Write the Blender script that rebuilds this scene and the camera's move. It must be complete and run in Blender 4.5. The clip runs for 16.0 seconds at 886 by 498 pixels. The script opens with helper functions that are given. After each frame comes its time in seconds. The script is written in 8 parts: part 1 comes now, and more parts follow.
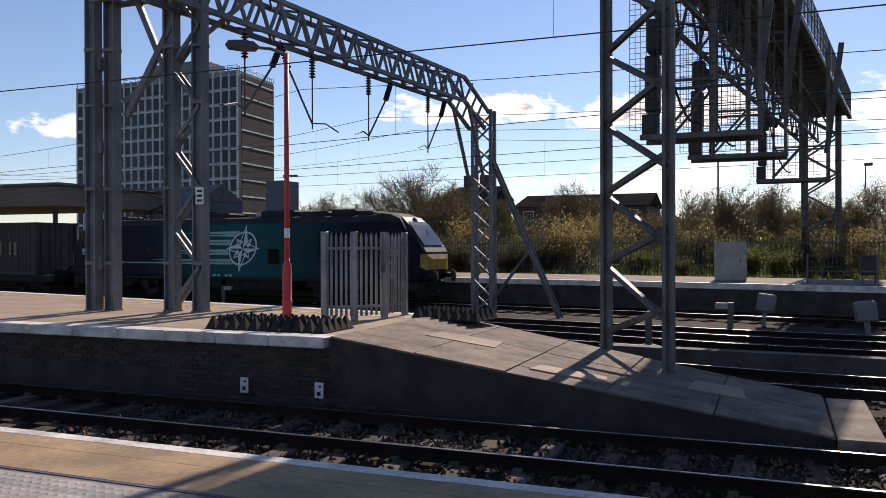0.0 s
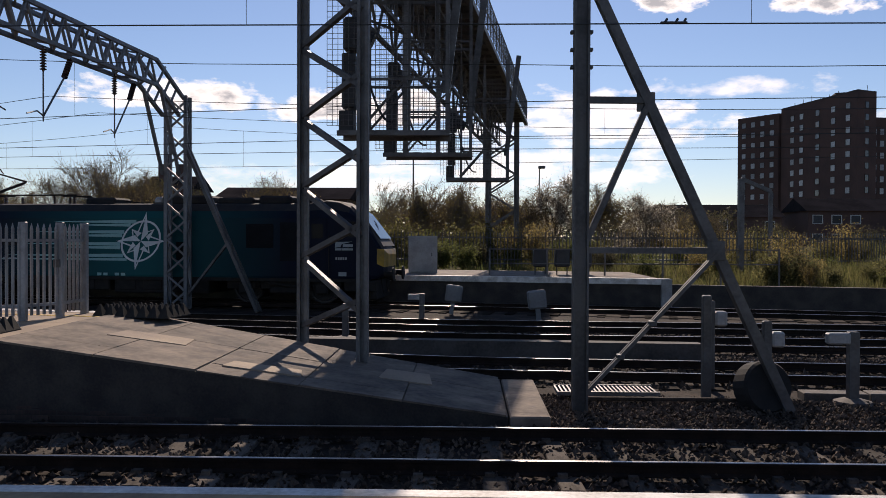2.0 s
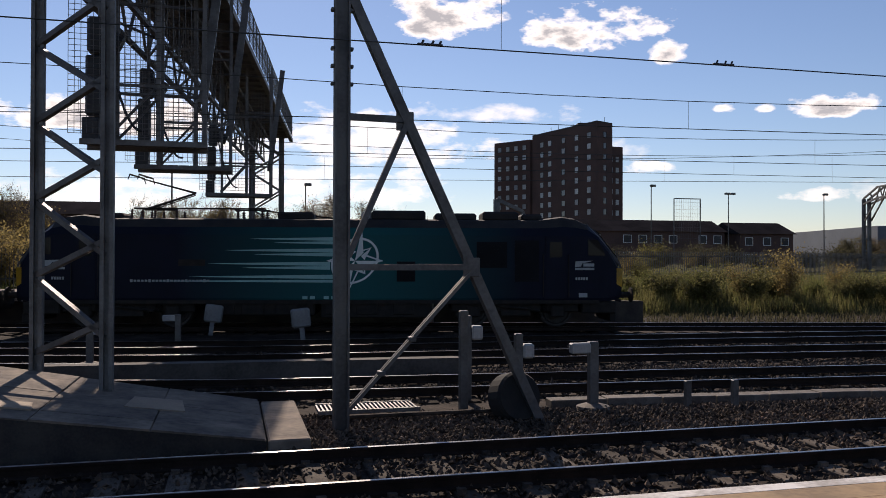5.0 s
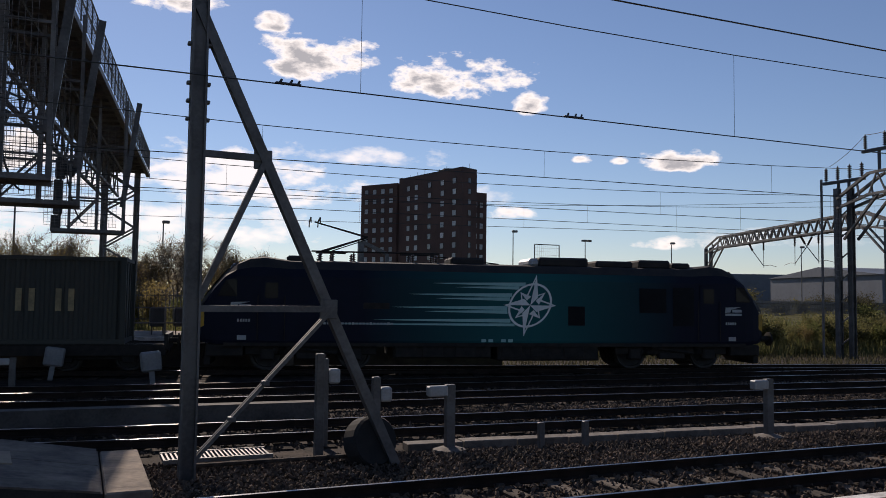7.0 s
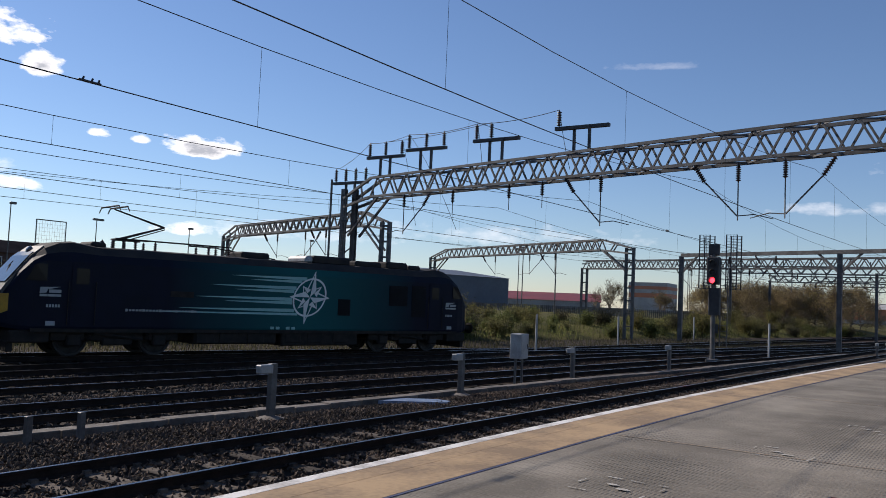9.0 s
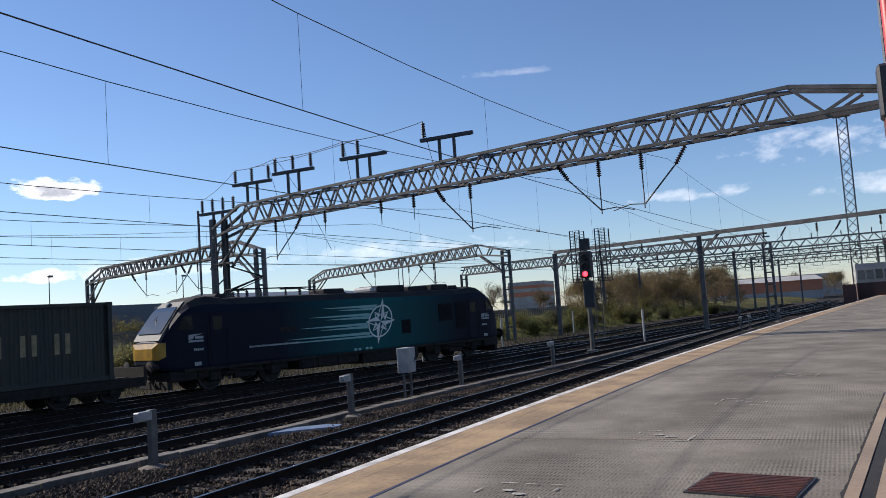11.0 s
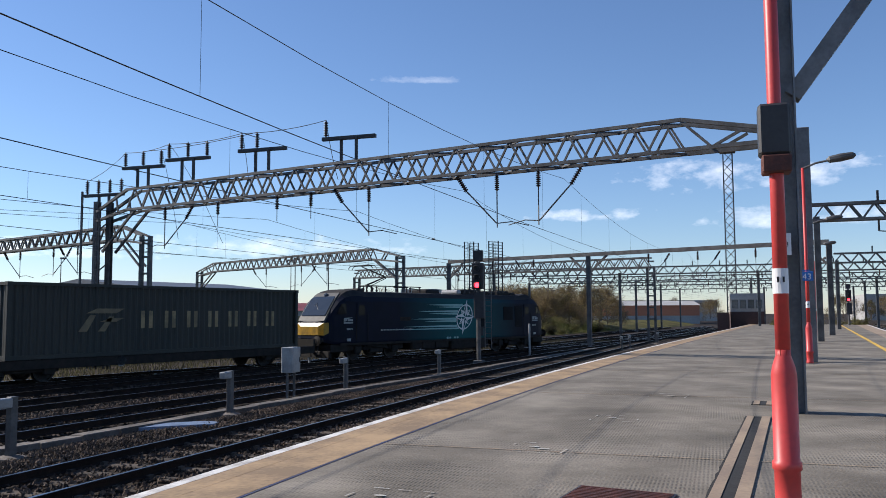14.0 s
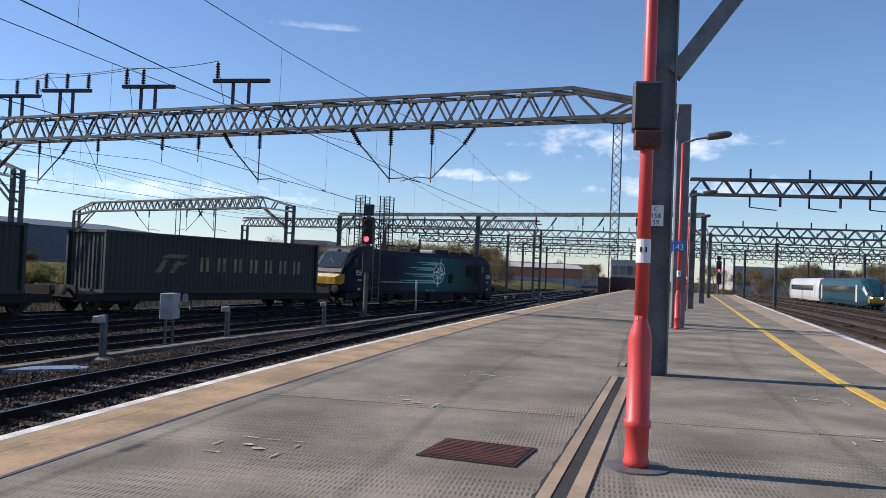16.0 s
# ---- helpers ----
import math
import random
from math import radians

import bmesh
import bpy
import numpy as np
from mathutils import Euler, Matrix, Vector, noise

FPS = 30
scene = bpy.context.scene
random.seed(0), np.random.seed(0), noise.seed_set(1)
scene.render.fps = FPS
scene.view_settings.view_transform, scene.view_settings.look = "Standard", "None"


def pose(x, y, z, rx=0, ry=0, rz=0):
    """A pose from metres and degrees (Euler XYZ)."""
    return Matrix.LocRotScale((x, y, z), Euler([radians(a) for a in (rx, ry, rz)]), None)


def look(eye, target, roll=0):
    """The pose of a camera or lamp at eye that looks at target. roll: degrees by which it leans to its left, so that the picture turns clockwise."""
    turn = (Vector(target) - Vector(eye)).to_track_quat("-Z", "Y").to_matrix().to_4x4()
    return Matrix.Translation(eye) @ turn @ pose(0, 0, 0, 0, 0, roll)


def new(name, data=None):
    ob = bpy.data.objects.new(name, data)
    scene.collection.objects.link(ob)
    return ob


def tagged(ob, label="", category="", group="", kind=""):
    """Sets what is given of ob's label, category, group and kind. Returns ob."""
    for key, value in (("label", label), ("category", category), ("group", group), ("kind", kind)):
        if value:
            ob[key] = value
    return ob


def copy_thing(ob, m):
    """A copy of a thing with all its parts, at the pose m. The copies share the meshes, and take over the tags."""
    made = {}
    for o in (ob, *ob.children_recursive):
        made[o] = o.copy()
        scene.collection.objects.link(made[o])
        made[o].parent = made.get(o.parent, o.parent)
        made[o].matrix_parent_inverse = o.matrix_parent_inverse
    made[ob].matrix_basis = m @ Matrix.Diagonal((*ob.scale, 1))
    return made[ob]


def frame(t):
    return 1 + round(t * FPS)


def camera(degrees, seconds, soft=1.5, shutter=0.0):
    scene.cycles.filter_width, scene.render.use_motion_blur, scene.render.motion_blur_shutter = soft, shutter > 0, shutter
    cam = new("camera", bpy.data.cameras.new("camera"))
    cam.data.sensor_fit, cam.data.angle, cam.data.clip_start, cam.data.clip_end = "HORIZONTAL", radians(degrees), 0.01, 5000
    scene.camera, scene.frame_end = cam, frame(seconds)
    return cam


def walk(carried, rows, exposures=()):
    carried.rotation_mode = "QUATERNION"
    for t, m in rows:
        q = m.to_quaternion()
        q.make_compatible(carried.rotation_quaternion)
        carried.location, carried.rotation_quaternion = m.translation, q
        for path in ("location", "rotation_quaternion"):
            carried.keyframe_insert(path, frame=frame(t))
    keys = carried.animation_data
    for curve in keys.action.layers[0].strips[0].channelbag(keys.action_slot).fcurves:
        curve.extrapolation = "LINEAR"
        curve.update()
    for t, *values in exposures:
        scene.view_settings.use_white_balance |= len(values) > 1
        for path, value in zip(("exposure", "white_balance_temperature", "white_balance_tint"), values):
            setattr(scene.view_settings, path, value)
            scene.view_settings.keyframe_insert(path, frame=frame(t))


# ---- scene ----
# camera and its walk
cam = camera(56.28, 16.0, soft=0.85)
PATH = [
    (0.0, pose(0.000, 0.001, 1.415, 89.69, 0.14, 21.95)),
    (0.5, pose(0.010, 0.009, 1.411, 90.69, -0.29, 18.02)),
    (1.0, pose(0.016, 0.014, 1.422, 90.86, -0.28, 14.37)),
    (1.5, pose(0.028, 0.011, 1.421, 90.90, -0.11, 7.74)),
    (2.0, pose(0.091, 0.072, 1.416, 89.24, -0.22, 1.59)),
    (2.5, pose(0.138, 0.147, 1.414, 88.71, -1.18, -1.46)),
    (3.0, pose(0.147, 0.198, 1.414, 88.55, -0.27, -4.84)),
    (3.5, pose(0.165, 0.205, 1.419, 89.21, -0.37, -9.86)),
    (4.0, pose(0.188, 0.218, 1.415, 90.19, 0.05, -13.38)),
    (6.5, pose(0.214, 0.225, 1.400, 90.86, -0.34, -15.44)),
    (7.0, pose(0.321, 0.222, 1.406, 93.52, -0.71, -23.66)),
    (7.5, pose(0.389, 0.249, 1.412, 93.72, -1.38, -35.01)),
    (8.0, pose(0.413, 0.361, 1.408, 92.04, -1.70, -44.69)),
    (8.5, pose(0.405, 0.363, 1.398, 91.94, -2.51, -51.21)),
    (9.0, pose(0.431, 0.323, 1.390, 93.51, -2.46, -56.30)),
    (9.5, pose(0.496, 0.320, 1.405, 94.64, -0.73, -60.22)),
    (12.0, pose(0.529, 0.314, 1.423, 94.21, 4.52, -64.69)),
    (12.5, pose(0.523, 0.308, 1.422, 94.54, 3.27, -64.81)),
    (13.0, pose(0.531, 0.301, 1.413, 94.47, 1.69, -67.29)),
    (13.5, pose(0.559, 0.296, 1.412, 94.55, 1.03, -70.05)),
    (14.0, pose(0.569, 0.285, 1.411, 94.52, 0.26, -71.78)),
    (14.5, pose(0.559, 0.267, 1.410, 94.33, -1.69, -71.92)),
    (15.0, pose(0.490, 0.248, 1.410, 93.07, -2.25, -72.81)),
    (15.5, pose(0.520, 0.223, 1.419, 91.21, -2.26, -77.11)),
    (16.0, pose(0.519, 0.169, 1.423, 91.54, -2.37, -79.37)),
]
EXPOSURES = [(0.0, 0.16, 7000, 20), (1.0, -0.1, 7000, 20), (1.5, -0.12, 7000, 20), (3.5, -0.1, 7050, 20), (6.5, -0.12, 7000, 20), (7.0, -0.3, 6900, 19),
             (7.5, -0.42, 6700, 18), (8.0, -0.36, 6500, 17), (8.5, -0.12, 6400, 16), (9.0, 0.0, 6350, 15), (9.5, 0.2, 6300, 14), (12.0, 0.2, 6200, 14), (14.0, 0.32, 6120, 13), (15.0, 0.3, 6100, 12), (16.0, 0.36, 6200, 13)]
walk(cam, PATH, EXPOSURES)

# ---- world, sun, exposure ----
SUN_AZ, SUN_EL = 0.0, 33.0          # degrees clockwise from +y, degrees up
world = bpy.data.worlds.new("sky")
scene.world = world
world.use_nodes = True
wn, wl = world.node_tree.nodes, world.node_tree.links
wn.clear()


def wmath(op, a, b=None, clamp=False):
    n = wn.new("ShaderNodeMath")
    n.operation, n.use_clamp = op, clamp
    for i, v in enumerate((a, b)):
        if v is None:
            continue
        if isinstance(v, (int, float)):
            n.inputs[i].default_value = v
        else:
            wl.new(v, n.inputs[i])
    return n.outputs[0]


sky = wn.new("ShaderNodeTexSky")
sky.sky_type = "NISHITA"
sky.sun_disc = False
sky.sun_elevation, sky.sun_rotation = radians(SUN_EL), radians(SUN_AZ)
sky.air_density, sky.dust_density, sky.ozone_density = 1.0, 0.08, 4.0
tc = wn.new("ShaderNodeTexCoord")
sep = wn.new("ShaderNodeSeparateXYZ")
wl.new(tc.outputs["Generated"], sep.inputs[0])
az = wmath("MULTIPLY", wmath("ARCTAN2", sep.outputs[0], sep.outputs[1]), 57.2958)
el = wmath("MULTIPLY", wmath("ARCSINE", sep.outputs[2]), 57.2958)
cn = wn.new("ShaderNodeTexNoise")
cn.inputs["Scale"].default_value, cn.inputs["Detail"].default_value, cn.inputs["Roughness"].default_value = 30.0, 10.0, 0.6
cn2 = wn.new("ShaderNodeTexNoise")
cn2.inputs["Scale"].default_value, cn2.inputs["Detail"].default_value = 13.0, 6.0
mp = wn.new("ShaderNodeMapping")
mp.inputs["Scale"].default_value = (1, 1, 2.2)
wl.new(tc.outputs["Generated"], mp.inputs["Vector"])
wl.new(mp.outputs[0], cn.inputs["Vector"])
wl.new(mp.outputs[0], cn2.inputs["Vector"])
nz = wmath("ADD", wmath("MULTIPLY", wmath("SUBTRACT", cn.outputs["Fac"], 0.5), 4.2), wmath("MULTIPLY", wmath("SUBTRACT", cn2.outputs["Fac"], 0.5), 3.4))
# clouds: azimuth, elevation, half width, half height (degrees), density
CLOUDS = [(-46, 7.3, 3.5, 0.9, 1.0), (-19, 9.0, 7.0, 1.3, 1.0), (-7, 8.6, 6.5, 1.5, 1.1),
          (14.8, 16.0, 3.9, 2.0, 1.3), (24.3, 15.0, 4.8, 1.8, 1.3), (29.6, 13.3, 1.3, 1.0, 1.0), (11.7, 18.2, 1.3, .8, 1.0), (5, 19.2, 3.4, 1.3, 1.1),
          (28.4, 5.9, 1.8, .6, 1.0), (35.6, 9.5, .7, .4, 0.9), (39.6, 9.3, 2.6, .9, 1.1), (33.2, 9.6, .8, .4, 1.0), (39, 3.9, 2.4, .6, .8)]
# thin clouds; the first row is an added pale veil imitating the sun's glare
WISPS_AND_GLARE = [(0, 25, 10, 8, .75), (2, 4.5, 14, 2.2, 1.3), (9, 7.6, 11.0, 2.6, 1.7), (18, 9.6, 7, .9, 1.1), (24, 7.0, 5, 1.0, .8), (-8, 3.5, 12, 1.5, .9), (46, 4.0, 9, .9, .7), (60, 4.5, 10, 1.0, .5),
         (92, 8.8, 8, 1.5, .55), (82, 6.6, 5, .7, .6), (97, 6.0, 8, 1.0, .5), (70, 16, 3, .4, .3)]


def shroud(rows, base, wild):
    cover = None
    for a, e, w, h, d in rows:
        da = wmath("DIVIDE", wmath("SUBTRACT", az, a), w)
        de = wmath("DIVIDE", wmath("SUBTRACT", el, e), h)
        de = wmath("MAXIMUM", de, wmath("MULTIPLY", de, -1.7))          # flatter below than above
        r2 = wmath("ADD", wmath("MULTIPLY", da, da), wmath("MULTIPLY", de, de))
        v = wmath("MULTIPLY", wmath("SUBTRACT", base, r2), d)
        v = wmath("ADD", v, wmath("MULTIPLY", nz, wild * d))
        cover = v if cover is None else wmath("MAXIMUM", cover, v)
    return cover


cover = shroud(CLOUDS, 1.02, 0.85)
fac1 = wmath("MULTIPLY", cover, 1.35, clamp=True)
fac2 = wmath("MULTIPLY", wmath("MULTIPLY", shroud(WISPS_AND_GLARE, 0.8, 0.9), 0.7, clamp=True), 0.8)
fac = wmath("MAXIMUM", fac1, fac2)
core = wmath("MULTIPLY", wmath("SUBTRACT", cover, 0.62), 1.1, clamp=True)
ramp = wn.new("ShaderNodeMixRGB")
ramp.inputs[1].default_value = (13.5, 13.2, 12.8, 1)
ramp.inputs[2].default_value = (5.4, 5.6, 6.0, 1)
wl.new(core, ramp.inputs[0])
mixc = wn.new("ShaderNodeMixRGB")
wl.new(fac, mixc.inputs[0])
deep = wn.new("ShaderNodeMixRGB")
deep.blend_type = "MULTIPLY"
deep.inputs[0].default_value = 1.0
deep.inputs[2].default_value = (0.97, 0.99, 1.05, 1)
wl.new(sky.outputs[0], deep.inputs[1])
wl.new(deep.outputs[0], mixc.inputs[1])
wl.new(ramp.outputs[0], mixc.inputs[2])
bg = wn.new("ShaderNodeBackground")
bg.inputs["Strength"].default_value = 0.1
wl.new(mixc.outputs[0], bg.inputs["Color"])
wo = wn.new("ShaderNodeOutputWorld")
wl.new(bg.outputs[0], wo.inputs["Surface"])

sun = new("sun", bpy.data.lights.new("sun", "SUN"))
sun.data.energy, sun.data.angle, sun.data.color = 5.0, radians(0.5), (1.0, 0.91, 0.78)
sa, se = radians(SUN_AZ), radians(SUN_EL)
sun.matrix_world = look((0, 0, 30), Vector((0, 0, 30)) - Vector((math.sin(sa) * math.cos(se), math.cos(sa) * math.cos(se), math.sin(se))))


# ---- materials ----
def mat(name, col, col2=None, rough=0.6, metal=0.0, scale=4.0, fine=40.0, bump=0.2, vary=0.0, spec=0.5, stretch=(1, 1, 1), contrast=(0.35, 0.65), emit=0.0, island=0.0):
    """Two colours mixed by coarse and fine noise, fine relief, and a shade of its own for every object where vary is set."""
    m = bpy.data.materials.new(name)
    m.use_nodes = True
    n, l = m.node_tree.nodes, m.node_tree.links
    b = n["Principled BSDF"]
    b.inputs["Roughness"].default_value, b.inputs["Metallic"].default_value = rough, metal
    b.inputs["Specular IOR Level"].default_value = spec
    col2 = col2 or tuple(c * 0.7 for c in col)
    t = n.new("ShaderNodeTexCoord")
    mpg = n.new("ShaderNodeMapping")
    mpg.inputs["Scale"].default_value = stretch
    l.new(t.outputs["Object"], mpg.inputs["Vector"])
    n1, n2 = n.new("ShaderNodeTexNoise"), n.new("ShaderNodeTexNoise")
    n1.inputs["Scale"].default_value, n1.inputs["Detail"].default_value = scale, 6.0
    n2.inputs["Scale"].default_value, n2.inputs["Detail"].default_value = fine, 4.0
    l.new(mpg.outputs[0], n1.inputs["Vector"])
    l.new(mpg.outputs[0], n2.inputs["Vector"])
    add = n.new("ShaderNodeMath")
    add.operation = "MULTIPLY_ADD"
    l.new(n2.outputs["Fac"], add.inputs[0])
    add.inputs[1].default_value = 0.45
    l.new(n1.outputs["Fac"], add.inputs[2])
    mr = n.new("ShaderNodeMapRange")
    mr.inputs["From Min"].default_value, mr.inputs["From Max"].default_value = contrast[0] + 0.22, contrast[1] + 0.22
    l.new(add.outputs[0], mr.inputs["Value"])
    mx = n.new("ShaderNodeMixRGB")
    mx.inputs[1].default_value, mx.inputs[2].default_value = (*col, 1), (*col2, 1)
    l.new(mr.outputs[0], mx.inputs[0])
    out = mx.outputs[0]
    if vary or island:
        oi = n.new("ShaderNodeObjectInfo" if vary else "ShaderNodeNewGeometry")
        hs = n.new("ShaderNodeHueSaturation")
        vr = n.new("ShaderNodeMapRange")
        vr.inputs["To Min"].default_value, vr.inputs["To Max"].default_value = 1 - (vary or island), 1 + (vary or island)
        l.new(oi.outputs["Random" if vary else "Random Per Island"], vr.inputs["Value"])
        l.new(vr.outputs[0], hs.inputs["Value"])
        l.new(out, hs.inputs["Color"])
        out = hs.outputs[0]
    l.new(out, b.inputs["Base Color"])
    if bump:
        bp = n.new("ShaderNodeBump")
        bp.inputs["Strength"].default_value, bp.inputs["Distance"].default_value = bump, 0.02
        l.new(add.outputs[0], bp.inputs["Height"])
        l.new(bp.outputs[0], b.inputs["Normal"])
    if emit:
        b.inputs["Emission Color"].default_value, b.inputs["Emission Strength"].default_value = (*col, 1), emit
    return m


M = dict(
    ballast=mat("ballast", (0.075, 0.056, 0.044), (0.022, 0.018, 0.015), 0.95, spec=.12, scale=1.5, fine=22, bump=1.0, contrast=(.25, .6)),
    stone=mat("ballast_stone", (0.12, 0.086, 0.062), (0.046, 0.036, 0.029), 0.9, spec=.15, scale=1.2, fine=30, bump=.3, island=.6),
    rail=mat("rail_side", (0.034, 0.024, 0.019), (0.018, 0.014, 0.012), 0.9, 0.0, scale=3, fine=40, spec=.08),
    railtop=mat("rail_head", (0.36, 0.35, 0.34), (0.2, 0.185, 0.17), 0.28, 1.0, scale=2, fine=60, bump=0.02),
    sleeper=mat("sleeper", (0.085, 0.067, 0.053), (0.03, 0.025, 0.021), 0.9, spec=.12, scale=6, fine=50, vary=.35, stretch=(1, .25, 1)),
    sleeperc=mat("concrete_sleeper", (0.16, 0.135, 0.112), (0.075, 0.064, 0.054), 0.85, scale=5, fine=50, vary=.25),
    tan=mat("tan_paving", (0.4, 0.272, 0.145), (0.22, 0.15, 0.085), 0.85, scale=1.6, fine=18, bump=.25),
    tan2=mat("old_tan_paving", (0.36, 0.27, 0.18), (0.24, 0.18, 0.13), 0.85, scale=1.0, fine=30, bump=.25),
    white=mat("worn_white_paint", (0.74, 0.71, 0.66), (0.36, 0.33, 0.29), 0.65, scale=3, fine=30, bump=.2, contrast=(.38, .7)),
    yellow=mat("yellow_paint", (0.72, 0.44, 0.03), (0.52, 0.33, 0.06), 0.6, scale=3, fine=25, bump=.1),
    blue_line=mat("blue_joint", (0.05, 0.06, 0.14), (0.07, 0.07, 0.1), 0.7),
    brick=mat("sooty_brick", (0.075, 0.046, 0.036), (0.034, 0.026, 0.023), 0.9, scale=1.2, fine=20, vary=.35, bump=.4),
    mortar=mat("sooty_mortar", (0.07, 0.06, 0.05), (0.035, 0.03, 0.028), 0.95, scale=2, fine=30),
    coping=mat("coping_stone", (0.42, 0.4, 0.37), (0.26, 0.24, 0.22), 0.8, scale=2, fine=30, vary=.12),
    concrete=mat("ramp_concrete", (0.235, 0.183, 0.135), (0.07, 0.056, 0.045), 0.92, scale=1.9, fine=11, vary=.15, bump=.5, contrast=(.25, .7)),
    galv=mat("galvanised_steel", (0.12, 0.117, 0.113), (0.06, 0.058, 0.056), 0.55, 0.2, scale=2, fine=18, bump=.1),
    galv_dark=mat("weathered_steel", (0.16, 0.155, 0.15), (0.09, 0.085, 0.08), 0.6, 0.3, scale=2, fine=18, bump=.15),
    conc_post=mat("grey_painted_steel", (0.2, 0.207, 0.21), (0.12, 0.124, 0.127), 0.6, 0.1, scale=1.5, fine=16, bump=.12),
    black=mat("black_steel", (0.025, 0.025, 0.027), (0.04, 0.04, 0.042), 0.55, scale=3, fine=30),
    rubber=mat("black_rubber", (0.014, 0.014, 0.014), (0.025, 0.024, 0.022), 0.95, scale=4, fine=40),
    red=mat("red_enamel", (0.6, 0.055, 0.05), (0.48, 0.05, 0.045), 0.45, scale=2, fine=25, bump=.06),
    insul=mat("brown_insulator", (0.045, 0.025, 0.02), (0.03, 0.018, 0.015), 0.25, bump=0),
    wire=mat("copper_wire", (0.06, 0.06, 0.055), (0.04, 0.045, 0.04), 0.5, .4, bump=0),
    whitep=mat("grey_white_plastic", (0.36, 0.365, 0.36), (0.25, 0.25, 0.245), 0.5, scale=2, fine=20, bump=.05),
    glass=mat("dark_glass", (0.02, 0.025, 0.03), (0.03, 0.035, 0.04), 0.06, bump=0, spec=.8),
    windowg=mat("window_glass", (0.1, 0.12, 0.14), (0.06, 0.07, 0.08), 0.1, bump=0, vary=.4, spec=.7),
    curtain=mat("pale_window", (0.42, 0.43, 0.43), (0.25, 0.26, 0.27), 0.3, bump=0, vary=.4),
    redlamp=mat("red_signal_light", (1.0, 0.02, 0.03), (1.0, 0.02, 0.03), 0.4, bump=0, emit=9.0),
    headlamp=mat("headlight", (1.0, 0.9, 0.7), (1.0, .9, .7), 0.4, bump=0, emit=4.0),
    rustred=mat("rusty_iron", (0.14, 0.05, 0.035), (0.08, 0.035, 0.03), 0.7, .3, scale=6, fine=50, bump=.3),
    grass=mat("rough_grass", (0.13, 0.115, 0.045), (0.05, 0.05, 0.024), 0.95, scale=.3, fine=4, bump=.8, spec=.04),
    bark=mat("bark", (0.19, 0.145, 0.105), (0.11, 0.082, 0.06), 0.9, scale=3, fine=20),
    signblue=mat("blue_sign", (0.03, 0.16, 0.5), (0.03, 0.15, 0.47), 0.4, bump=0),
    signwhite=mat("white_sign", (0.8, 0.8, 0.8), (0.74, 0.74, 0.74), 0.4, bump=0),
    ink=mat("black_ink", (0.02, 0.02, 0.02), (0.02, 0.02, 0.02), 0.5, bump=0),
)


